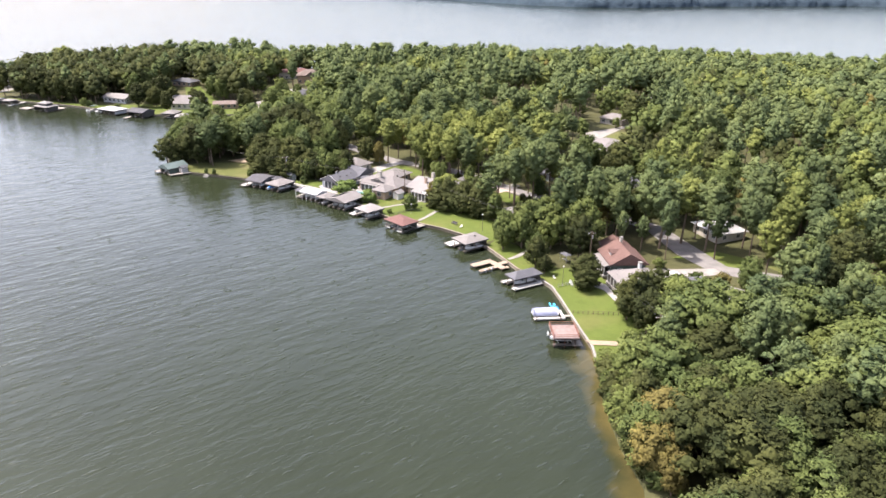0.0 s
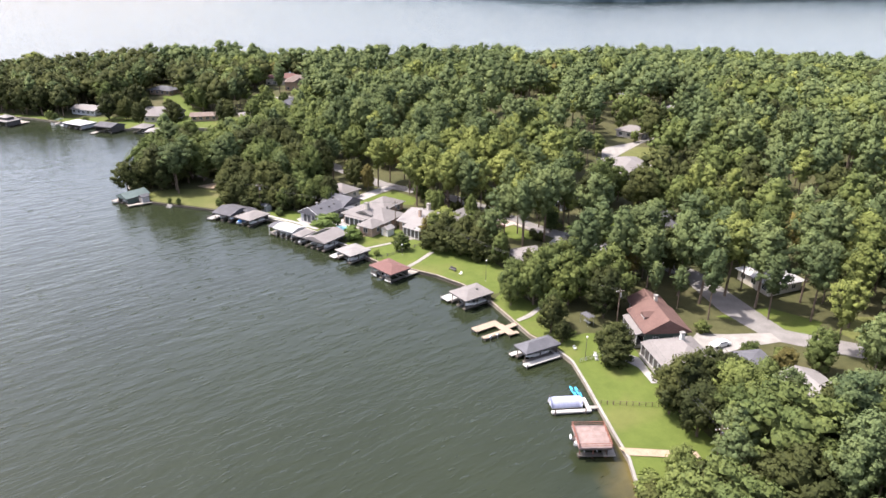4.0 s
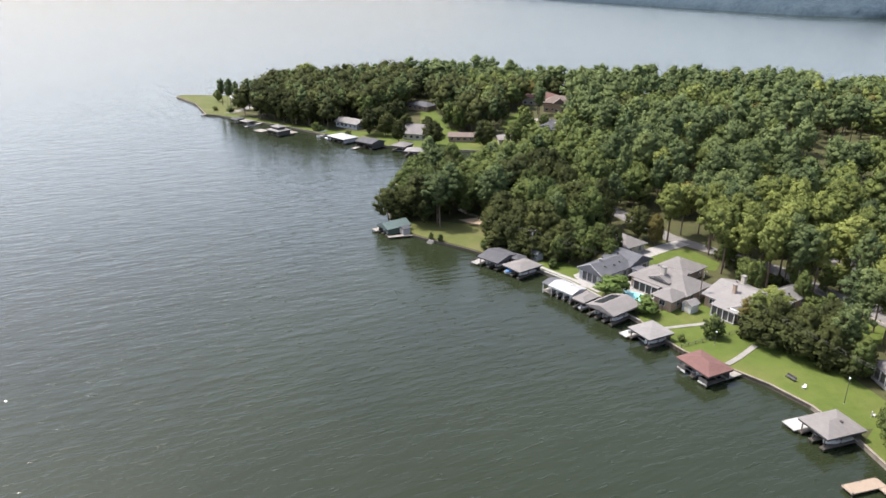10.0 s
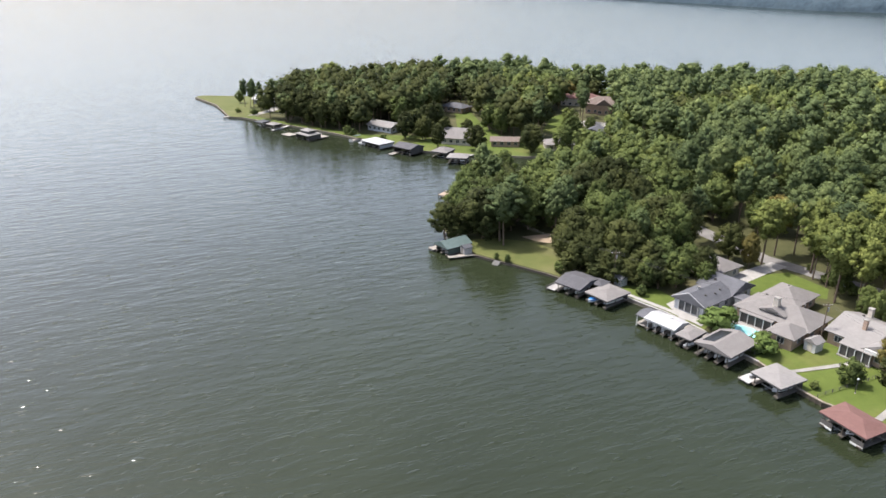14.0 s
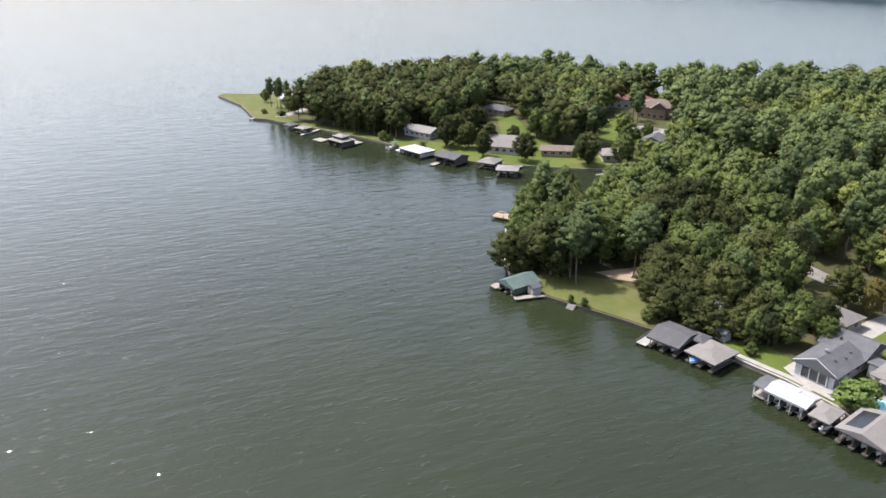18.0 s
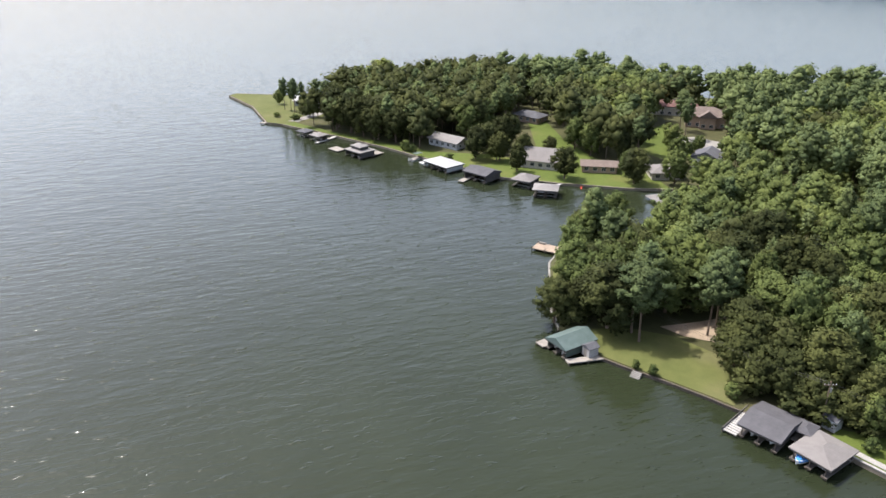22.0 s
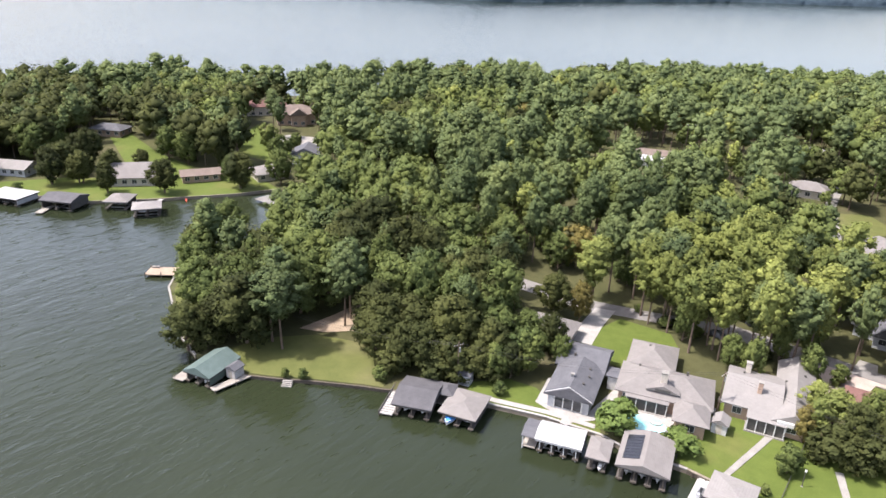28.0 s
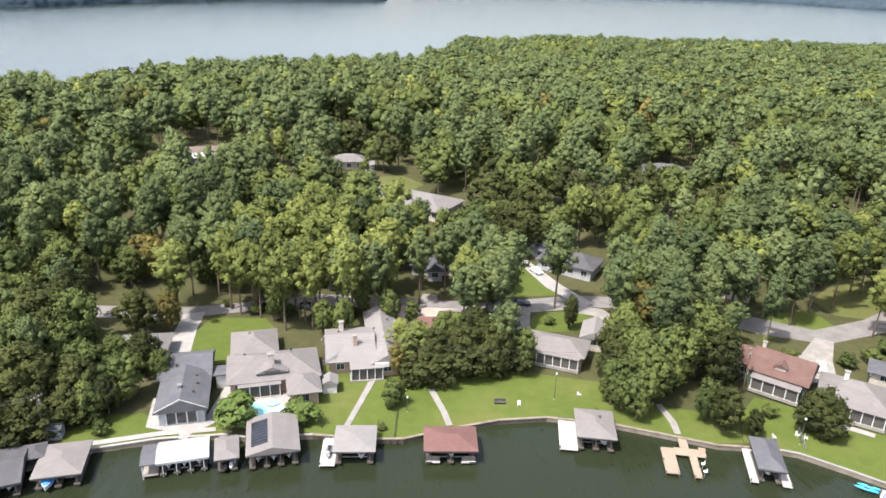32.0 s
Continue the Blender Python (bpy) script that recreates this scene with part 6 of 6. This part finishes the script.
def tree(nm, x, y, height, spread=1.0, v=None):
    COUNT[nm] = COUNT.get(nm, 0) + 1
    rr = random.Random(int(x * 131 + y * 717))
    crown, trunk, H = PROTO[nm, rr.randrange(6 if KINDS[nm][0] != "shrub" else 2) if v is None else v]
    t = thing(nm, x, y, gz(x, y), rr.uniform(0, 360), KINDS[nm][5], KINDS[nm][6], "trees of the neighbourhood" if KINDS[nm][0] != "shrub" else "garden shrubs")
    s = height / H
    t.scale = (s * spread, s * spread, s)
    for n2, me in (("trunk", trunk), ("crown", crown)):
        ob = new(n2, me)
        ob.parent = t
    return t


KEY_TREES = [  # kind, x, y, height, spread
    # This pine is added to throw shade across the point lawn.
    ("pine_tree", -104.6, 85.4, 18, 1.2),
    ("dark_oak_tree", -117, 79.5, 12, 1.1), ("dark_oak_tree", -112.2, 82, 16, 1.2), ("dark_oak_tree", -116.5, 87.5, 13, 1.2), ("pine_tree", -108.6, 86, 18, 1.4), ("oak_tree", -114, 98.5, 15, 1.1),
    ("pine_tree", -101.8, 101, 18, 1.1), ("pine_tree", -105.4, 106.2, 19, 1.1), ("pine_tree", -103, 104, 17, 0.9), ("oak_tree", -112, 106, 15, 1.1), ("dark_oak_tree", -93.5, 103, 13, 1.1), ("oak_tree", -97, 112, 15, 1.1), ("dark_oak_tree", -89.5, 98, 11, 1.05),
    ("dark_oak_tree", -119, 72.2, 11, 1.1), ("dense_bush", -117, 75.5, 6, 1.5), ("dark_oak_tree", -113, 88, 15, 1.0), ("oak_tree", -122, 84, 14, 1.0), ("oak_tree", -119, 96, 16, 1.0),
    ("dark_oak_tree", -72, 101, 9, 1.0), ("dark_oak_tree", -67, 104.5, 8, 1.0), ("dark_oak_tree", -80.5, 97, 10, 1.0), ("dark_oak_tree", -86, 96, 10, 0.95), ("dark_oak_tree", -62, 108.5, 8, 0.9), ("dark_oak_tree", -247, 111, 10, 1.0), ("dark_oak_tree", -216.5, 125.8, 12, 1.1), ("dark_oak_tree", -203, 147, 13, 1.1), ("dark_oak_tree", -243, 133, 9, 0.9), ("dark_oak_tree", -265, 112, 11, 1.0), ("dark_oak_tree", -84, 103, 13, 1.05), ("dark_oak_tree", -77, 99, 11, 1.0), ("dark_oak_tree", -76, 107, 14, 1.1), ("dark_oak_tree", -68, 110, 10.5, 1.0), ("oak_tree", -60.5, 113, 10, 0.95), ("oak_tree", -64, 106, 8, 0.9),
    ("autumn_tree", -63, 139, 10, 0.7), ("oak_tree", -66, 121, 9, 0.9), ("dark_oak_tree", -60.5, 121.5, 10, 0.8), ("oak_tree", -70, 116, 10, 1.0), ("oak_tree", -56, 118, 8, 0.7),
    ("golden_pine_tree", -9.5, 126, 10, 1.1), ("dark_oak_tree", -3.5, 126, 11, 0.85), ("dark_oak_tree", 2.5, 128, 11, 0.9), ("dark_oak_tree", 9, 129.5, 12, 0.85), ("dark_oak_tree", 4, 134, 12, 0.85), ("pine_tree", 10.5, 131, 15, 1.1), ("oak_tree", 14.5, 130.5, 9.5, 0.75), ("oak_tree", -2, 135, 10, 0.8),
    ("oak_tree", 32.5, 118, 11, 0.9), ("oak_tree", 36.5, 124.5, 14, 0.9), ("oak_tree", 43, 126, 14, 0.95), ("oak_tree", 50, 131, 16, 1.0), ("dark_oak_tree", 50.0, 112.2, 9, 0.85), ("dark_oak_tree", 54.6, 110.8, 5.5, 0.9), ("dark_oak_tree", 53, 127, 13, 0.9), ("oak_tree", 35, 131, 13, 0.9),
    ("dark_oak_tree", 31.5, 124, 11, 0.8), ("dark_oak_tree", 34, 130, 12, 0.85), ("oak_tree", 36, 137, 13, 0.85), ("oak_tree", 34.5, 114.8, 10, 0.8), ("dark_oak_tree", 85, 106, 9, 1.0), ("dark_oak_tree", 89, 120, 9, 1.0), ("oak_tree", 94, 122.5, 9, 1.05), ("autumn_tree", 93, 133, 7, 1.0), ("oak_tree", 97, 117, 9, 1.0), ("shrub", 84, 137, 3, 1.6), ("shrub", 90, 139, 3.2, 1.6), ("shrub", 95, 143, 3, 1.6), ("dark_oak_tree", 67.2, 112.6, 9.5, 1.05), ("dense_bush", 67.2, 112.4, 6, 1.5), ("oak_tree", 47.6, 115, 9, 0.75), ("oak_tree", 37.6, 119.5, 12, 0.9), ("oak_tree", 30.8, 119.5, 9, 0.7), ("dark_oak_tree", 26.5, 148.5, 9, 0.5),
    ("dense_bush", -6.5, 123.6, 6.5, 1.5), ("dense_bush", -2, 124.6, 7, 1.5), ("dense_bush", 2.5, 126.6, 7.5, 1.5), ("dense_bush", 7.5, 128.8, 7.5, 1.5), ("dense_bush", 12, 130.6, 7, 1.5), ("dark_oak_tree", 0.5, 129, 10, 0.9), ("dark_oak_tree", 6, 131.5, 11, 0.9), ("autumn_tree", -11, 125.6, 8, 0.75), ("golden_pine_tree", -7.5, 130, 10.5, 1.5), ("golden_pine_tree", -11, 131.5, 10, 1.2), ("dense_bush", -74, 98.5, 6, 1.6), ("dense_bush", -69.5, 102, 6, 1.6), ("dense_bush", -82, 95.5, 6, 1.6), ("dense_bush", -65, 105.5, 5.5, 1.5),
     ("dark_oak_tree", 86, 108, 12, 1.0), ("dark_oak_tree", 92, 104, 11, 0.95), ("dark_oak_tree", 86, 115, 11, 0.9), ("oak_tree", 93, 113, 12, 1.0), ("oak_tree", 98, 107, 12, 1.0), ("pine_tree", 101.5, 97.5, 14, 1.0), ("pine_tree", 103.5, 93, 13, 1.0),
    ("dark_oak_tree", -230, 112.5, 11, 0.85), ("dark_oak_tree", -252, 104, 13, 1.0), ("dark_oak_tree", -258, 112, 13, 1.0), ("dark_oak_tree", -246, 112, 12, 0.9), ("oak_tree", -197, 160, 13, 0.9),
    ("pine_tree", -374, 42, 17, 0.8), ("pine_tree", -364, 46, 18, 0.75), ("pine_tree", -381, 48, 15, 0.8), ("pine_tree", -356, 49, 17, 0.75), ("oak_tree", -352, 52, 10, 0.9),
    ("dark_oak_tree", -88, 99, 13, 0.95), ("pine_tree", -115, 93, 18, 1.2), ("oak_tree", -120, 88, 16, 0.95), ("oak_tree", -125, 80, 13, 0.85), ("oak_tree", -131, 84, 14, 0.9), ("oak_tree", -139, 88, 14, 0.9), ("oak_tree", -146, 93, 14, 0.9), ("dark_oak_tree", -153, 99, 14, 0.9), ("oak_tree", -119, 80, 12, 0.8), ("oak_tree", -158, 104, 14, 0.9), ("oak_tree", -160, 112, 14, 0.9),
    ("pine_tree", -371, 45, 15, 0.7), ("oak_tree", -364, 51, 9, 0.8), ("pine_tree", -352, 56, 19, 0.9), ("oak_tree", -390, 41, 8, 0.9), ("pine_tree", -347, 60, 19, 1.0),
    ("dark_oak_tree", -331, 60, 18, 1.0), ("dark_oak_tree", -326, 62, 20, 1.0), ("golden_pine_tree", -384, 100, 23, 1.6), ("golden_pine_tree", -390, 97, 22, 1.6), ("dark_oak_tree", -320, 60, 19, 1.0), ("dark_oak_tree", -312, 65, 19, 1.0), ("dark_oak_tree", -304, 69, 18, 1.0), ("dark_oak_tree", -296, 74, 18, 1.0), ("dark_oak_tree", -288, 80, 16, 1.0),
    ("dark_oak_tree", -243, 121, 11, 0.9), ("dark_oak_tree", -262, 122, 15, 1.0), ("oak_tree", -240, 150, 14, 0.9), ("oak_tree", -250, 148, 14, 0.9), ("dark_oak_tree", -228, 158, 12, 0.9), ("oak_tree", -284, 112, 15, 0.9), ("oak_tree", -288, 122, 16, 0.9), ("pine_tree", -296, 136, 20, 1.1), ("oak_tree", -216, 176, 12, 0.9), ("oak_tree", -236, 186, 11, 0.9), ("pine_tree", -246, 200, 18, 1.0), ("oak_tree", -226, 192, 8, 0.9), ("pine_tree", -258, 206, 19, 1.0), ("oak_tree", -212, 150, 10, 0.9),
    ("oak_tree", 101, 85, 10, 0.9), ("dark_oak_tree", 110.5, 75.5, 10, 1.0), ("oak_tree", 105, 80, 10, 0.9), ("autumn_tree", 117.2, 71, 10.5, 1.25), ("dark_oak_tree", 122, 67, 11, 0.9), ("oak_tree", 97, 90, 8, 0.8), ("autumn_tree", 126, 62, 8, 0.9), ("oak_tree", 110, 72.5, 8, 1.0), ("oak_tree", 117.5, 66.6, 10, 1.1), ("autumn_tree", 121.5, 64, 10, 1.1),
    ("palm_shrub", -38.4, 107.2, 5.4, 1.6), ("palm_shrub", -26.8, 108.6, 4.2, 1.5), ("shrub", -10.8, 115.2, 5.6, 0.95), ("shrub", -60.3, 102.2, 2.8, 1.2), ("shrub", -12.2, 107.6, 1.6, 1.4), ("shrub", -92.6, 80.8, 2.2, 1.1), ("shrub", -95.6, 78.8, 2.0, 1.0), ("shrub", -81, 90.5, 3.2, 1.2), ("shrub", -252, 92.5, 3.4, 1.2), ("shrub", -274, 80.5, 4.5, 1.2), ("shrub", -270, 82.5, 3.6, 1.2), ("shrub", 22, 150.5, 2.2, 1.3), ("shrub", -10, 150, 4.5, 1.0), ("shrub", 72, 138, 3.0, 1.4), ("shrub", 60, 117.5, 2.6, 1.3), ("shrub", -358, 36, 2.5, 1.8), ("shrub", -348, 44, 3.0, 2.0),
]
STREET_TREES = [("golden_pine_tree", p) for p in ((-56, 161), (-50, 158), (-45, 165), (-40, 169), (-35, 163), (-62, 166), (-29, 170), (-21, 172), (-20, 163), (-47, 151.5), (-31.5, 149), (-66, 151), (-53, 150.5), (-38, 151.8), (-26.5, 150.5), (-17, 163), (-9, 165), (-58, 157), (-52, 167), (-44, 173), (-36, 176), (-26, 179), (-13, 183), (-33, 169), (-57, 173), (-49, 180), (-38, 142), (-45, 147), (-24, 144), (-19, 148.5), (-50, 148), (-34.5, 146.5), (-63, 143.5), (79, 154.5), (93, 163.5), (104, 172), (88, 178), (110, 176), (96, 150), (66, 158))] + [
    ("pine_tree", p) for p in ((-16, 175), (-11, 186), (4, 166), (8, 164), (5.5, 149), (10, 144), (0, 168), (24, 158.5), (36, 146), (43, 158), (47, 147), (54, 142), (67, 164), (64, 150), (58, 168), (90, 172), (-24, 150), (-3, 164), (12, 151), (7.5, 156), (3, 143), (74, 158), (86, 160.5), (99, 168), (96, 176), (80, 168), (84, 171), (76, 180), (104, 160), (58, 150), (46, 152), (40, 164), (50, 166))]
for k in KEY_TREES:
    tree(*k)
bank = random.Random(8)
for (ax, ay), (bx, by) in zip(NEAR_SHORE[:4], NEAR_SHORE[1:5]):   # scrub that overhangs the natural bank
    for k in range(7):
        f = (k + bank.uniform(0, 0.8)) / 7
        x, y = ax + (bx - ax) * f + bank.uniform(0.5, 1.6), ay + (by - ay) * f + bank.uniform(0.5, 1.6)
        tree("dense_bush" if k % 3 else "shrub", x, y, bank.uniform(3.0, 5.0), bank.uniform(1.1, 1.6))
young = random.Random(5)
for k in range(34):   # young growth below the street pines
    x, y = young.uniform(-66, 14), young.uniform(157.5, 186)
    if abs(x + 6.8) > 9 and abs(x + 24) > 6 and not 8 < x < 27:
        if k % 2:
            tree("golden_pine_tree", x, y, young.uniform(9, 12.5), 1.35)
        else:
            tree("oak_tree", x, y, young.uniform(5.5, 8.5), 0.95)
for k, (x, y) in enumerate(((-32, 143), (-27, 147), (-22, 151.5), (-43, 150), (-36, 147.5), (-15, 146), (-17, 152), (-9, 157.5), (-29, 141), (2, 150), (7, 147), (-41, 146), (-47, 149), (-33, 151), (-24.5, 140))):
    tree(("golden_pine_tree", "pine_tree", "oak_tree")[k % 3], x, y, (19, 17.5, 8.5)[k % 3] + (k % 4) * 0.6, (0.85, 0.8, 0.7)[k % 3])
for k in range(26):   # scrub and hedges along the street
    x, y = young.uniform(-58, 12), young.choice((150.5, 163.5)) + young.uniform(-1.6, 1.6)
    if not -17 < x < 2:
        tree("dense_bush" if k % 2 else "shrub", x, y, young.uniform(1.6, 3.4), young.uniform(0.9, 1.5))
for n, (nm, (x, y)) in enumerate(STREET_TREES):
    tree("pine_tree" if n % 4 == 1 else nm, x, y, 16.5 + (n * 7 % 11) * 0.6, 0.85 + (n * 5 % 7) * 0.05)

CLEAR = [p for _, p in LAWNS.values()] + [p for _, p in PAVED.values()]
HOUSES = [(o.matrix_basis.translation.x, o.matrix_basis.translation.y) for o in scene.objects if o.name.split(".")[0] in ("house", "utility_pole", "garden_shed", "storage_shed", "garden_swing", "car")]
BOXES = [(min(p[0] for p in q), max(p[0] for p in q), min(p[1] for p in q), max(p[1] for p in q), q) for q in CLEAR]
FRONT = [(-60, 95), (-60, 146), (36, 146), (36, 105)]   # open front gardens
CLEARINGS = [
    [(-262, 190), (-240, 172), (-215, 160), (-200, 163), (-206, 186), (-232, 208), (-250, 225), (-296, 245), (-304, 226)],
    [(-110, 91), (-107, 114), (-99, 112), (-91, 96)],
    [(-26, 204), (2, 204), (6, 232), (-6, 242), (-28, 236)],
    [(-290, 92), (-262, 86), (-226, 106), (-200, 145), (-188, 160), (-210, 172), (-245, 145), (-300, 162), (-312, 150), (-285, 120)],
    [(-120, 240), (-92, 236), (-90, 286), (-120, 290)],
    [(62, 250), (92, 250), (100, 285), (66, 290)],
    [(-430, 15), (-430, 78), (-352, 76), (-331, 59), (-336, 36)],
]


def free(x, y, own=0.0):
    if not inside((x, y), COAST) or shore_gap(x, y) < 2.5:
        return False
    for x0, x1, y0, y1, q in BOXES:
        if x0 < x < x1 and y0 < y < y1 and inside((x, y), q):
            return False
    for hx, hy in HOUSES:
        if (x - hx) ** 2 + (y - hy) ** 2 < 9.5 ** 2:
            return False
    return not inside((x, y), FRONT) and not any(inside((x, y), c) for c in CLEARINGS)


rnd = random.Random(11)
near_trees, far_trees = [], []


def scatter(x0, x1, y0, y1, gap, keep, dest):
    y = y0
    row = 0
    while y < y1:
        x = x0 + (gap / 2 if row % 2 else 0)
        while x < x1:
            px, py = x + rnd.uniform(-0.42, 0.42) * gap, y + rnd.uniform(-0.42, 0.42) * gap
            if keep(px, py) and free(px, py):
                dest.append((px, py))
            x += gap
        y += gap * 0.88
        row += 1


def seen_zone(x, y):
    return (x < 40 + 0.72 * y or x < 192 - 0.28 * y) and y < 830


def open_wood(x, y):
    """Thinner wood with clearings round the streets."""
    if x > 86 and y < 130:
        return True
    g = noise.noise(Vector((x * 0.03, y * 0.03, 9.0)))
    if -64 < x < 150 and 140 < y < 270:
        return rnd.random() < 0.66 + 1.0 * g
    return rnd.random() < 0.84 + 1.0 * g


scatter(-128, 178, 18, 200, 7.5, lambda x, y: seen_zone(x, y) and x < 175 and open_wood(x, y), near_trees)
scatter(-440, -128, 20, 250, 7.6, lambda x, y: True, far_trees)
scatter(-300, 330, 200, 380, 7.8, lambda x, y: seen_zone(x, y) and open_wood(x, y), far_trees)
scatter(-128, 330, 60, 200, 8.6, lambda x, y: seen_zone(x, y) and x >= 175, far_trees)
scatter(-300, 620, 380, 830, 10.5, seen_zone, far_trees)
for x, y in [(k[1], k[2]) for k in KEY_TREES] + [k[1] for k in STREET_TREES]:
    near_trees = [p for p in near_trees if (p[0] - x) ** 2 + (p[1] - y) ** 2 > 14]


def choose(x, y):
    """Kind and height of a wild tree by where it grows."""
    g = noise.noise(Vector((x * 0.018, y * 0.018, 3.0))) + rnd.uniform(-0.35, 0.35)
    if -58 < x < 0 and 158 < y < 192:
        return ("golden_pine_tree" if rnd.random() < 0.85 else "pine_tree"), rnd.uniform(17, 23)
    if x > 100 and 95 < y < 150 and rnd.random() < 0.55:
        return ("pine_tree" if rnd.random() < 0.7 else "oak_tree"), rnd.uniform(15, 20)
    if x > 88 and y < 150:
        return ("dark_oak_tree" if rnd.random() < 0.7 else "oak_tree" if rnd.random() < 0.93 else "autumn_tree"), rnd.uniform(10, 15)
    if -205 < x < -128 and 100 < y < 195:
        return ("oak_tree" if rnd.random() < 0.6 else "pine_tree"), rnd.uniform(10, 15)
    if x < -70 and y < 135 and x > -128:
        return ("oak_tree" if rnd.random() < 0.4 else "dark_oak_tree" if rnd.random() < 0.75 else "pine_tree"), rnd.uniform(13, 18)
    if x < -215 and y < 170:
        return ("dark_oak_tree" if rnd.random() < 0.55 else "pine_tree"), rnd.uniform(15, 21)
    if rnd.random() < 0.025:
        return "autumn_tree", rnd.uniform(9, 13)
    if rnd.random() < 0.04:
        return "golden_pine_tree", rnd.uniform(16, 21)
    if rnd.random() < 0.16:
        return "oak_tree" if rnd.random() < 0.5 else "dark_oak_tree", rnd.uniform(7, 12)
    return ("pine_tree", rnd.uniform(15, 25)) if g > -0.1 else ("oak_tree" if rnd.random() < 0.7 else "dark_oak_tree", rnd.uniform(13, 18))


BACK_HOUSES = [(-213, 186.5), (-236, 205), (-262, 224), (-105, 274), (-11.6, 222.6), (-45, 271), (-58, 326), (80, 274), (30, 182), (70, 172), (-36, 255), (-159, 370), (-120, 365), (-226, 403), (-6.8, 176)]


YARDS = [(hx, hy, 15, 0) for hx, hy in BACK_HOUSES] + [(-63.5, 128.5, 5, 3), (66, 176, 160, -10), (84, 164, 160, -10), (78, 146, 160, -10), (-11.6, 222.6, 150, 0)]


def low_garden(x, y):
    """Greatest height of a tree here: only low ones stand on the lake side of the back houses and yards."""
    top = 99.0
    for hx, hy, vx, vy in YARDS:
        ux, uy = vx - hx, vy - hy
        n = math.hypot(ux, uy)
        ux, uy = ux / n, uy / n
        along, off = (x - hx) * ux + (y - hy) * uy, abs(-(x - hx) * uy + (y - hy) * ux)
        if -4 < along < 70 and off < 8:
            top = min(top, 2.0 + 0.31 * max(0, along))
    return top


near_trees.sort(key=lambda p: (p[0] - 20) ** 2 * 0.5 + (p[1] - 60) ** 2)
for n, (x, y) in enumerate(near_trees):
    nm, hh = choose(x, y)
    hh = min(hh, low_garden(x, y))
    if hh < 5:
        continue
    if hh < 11:
        nm = "oak_tree" if n % 3 else "dark_oak_tree"
    if COUNT.get(nm, 0) < 290:
        tree(nm, x, y, hh, rnd.uniform(0.68, 1.12) * (1.3 if x > 86 and y < 130 else 1.0))
    else:
        far_trees.append((x, y))

# the rest of the woods, joined
MATS = {"pine_tree": 0, "golden_pine_tree": 1, "oak_tree": 2, "dark_oak_tree": 3, "autumn_tree": 4}
SIMPLE = {}
for nm in MATS:
    shape = KINDS[nm][0]
    for lod, (nc, nl, lf) in enumerate(((34, 13, 0.46), (18, 9, 0.64))):
        for v in range(5):
            V, F, cs, H, NN = crown_mesh(500 + 7 * v + lod, shape, nc, nl, lf, 0, (-0.7, -0.45)[lod])
            SIMPLE[nm, lod, v] = (V, np.array(F), H, NN)
allV, allN, loops, starts, mats, base, nl_tot = [], [], [], [], [], 0, 0
tv, tf = [], []
for x, y in far_trees:
    nm, hh = choose(x, y)
    if y > 330:
        hh = 0.5 * hh + 11.5
    hh = min(hh, low_garden(x, y))
    if hh < 5:
        continue
    if hh < 11:
        nm = "oak_tree"
    dist = math.hypot(x - 20, y)
    V, t3, H, NN = SIMPLE[nm, 0 if dist < 290 else 1, rnd.randrange(5)]
    s, a, sp = hh / H, rnd.uniform(0, 6.28), rnd.uniform(0.72, 1.18) * (1.0 if dist < 400 else 1.3)
    c, sn = math.cos(a) * s * sp, math.sin(a) * s * sp
    P = np.stack([V[:, 0] * c - V[:, 1] * sn + x, V[:, 0] * sn + V[:, 1] * c + y, V[:, 2] * s + gz(x, y)], 1)
    allV.append(P)
    allN.append(np.stack([NN[:, 0] * math.cos(a) - NN[:, 1] * math.sin(a), NN[:, 0] * math.sin(a) + NN[:, 1] * math.cos(a), NN[:, 2]], 1))
    loops.append((t3 + base).ravel())
    starts.append(nl_tot + 3 * np.arange(len(t3)))
    nl_tot += t3.size
    mats.append(np.full(len(t3), MATS[nm]))
    base += len(V)
    if dist < 420:
        g = gz(x, y)
        b0 = len(tv)
        for k in range(4):
            cx, sx = math.cos(k * 1.57) * 0.24, math.sin(k * 1.57) * 0.24
            tv += [(x + cx, y + sx, g - 0.4), (x + cx * 0.5, y + sx * 0.5, g + hh * 0.8)]
        for k in range(4):
            i, j = b0 + 2 * k, b0 + 2 * ((k + 1) % 4)
            tf.append((i, j, j + 1, i + 1))
me = bpy.data.meshes.new("woods")
V = np.concatenate(allV).astype(np.float32)
loops, starts, mats = np.concatenate(loops).astype(np.int32), np.concatenate(starts).astype(np.int32), np.concatenate(mats).astype(np.int32)
me.vertices.add(len(V))
me.vertices.foreach_set("co", V.ravel())
me.loops.add(len(loops))
me.loops.foreach_set("vertex_index", loops)
me.polygons.add(len(starts))
me.polygons.foreach_set("loop_start", starts)
for nm in MATS:
    me.materials.append(KINDS[nm][1])
me.polygons.foreach_set("material_index", mats)
me.update(calc_edges=True)
me.normals_split_custom_set_from_vertices(np.concatenate(allN).astype(np.float32))
woods = tagged(new("woods", me), "dense mixed pine and oak woods covering the peninsula", "woods", "", "stuff")
tm = bpy.data.meshes.new("trunks")
tm.from_pydata(tv, [], tf)
tm.materials.append(BARK)
tk = new("trunks", tm)
tk.parent = woods
tagged(tk, "bare pine trunks among the woods", "", "", "stuff")
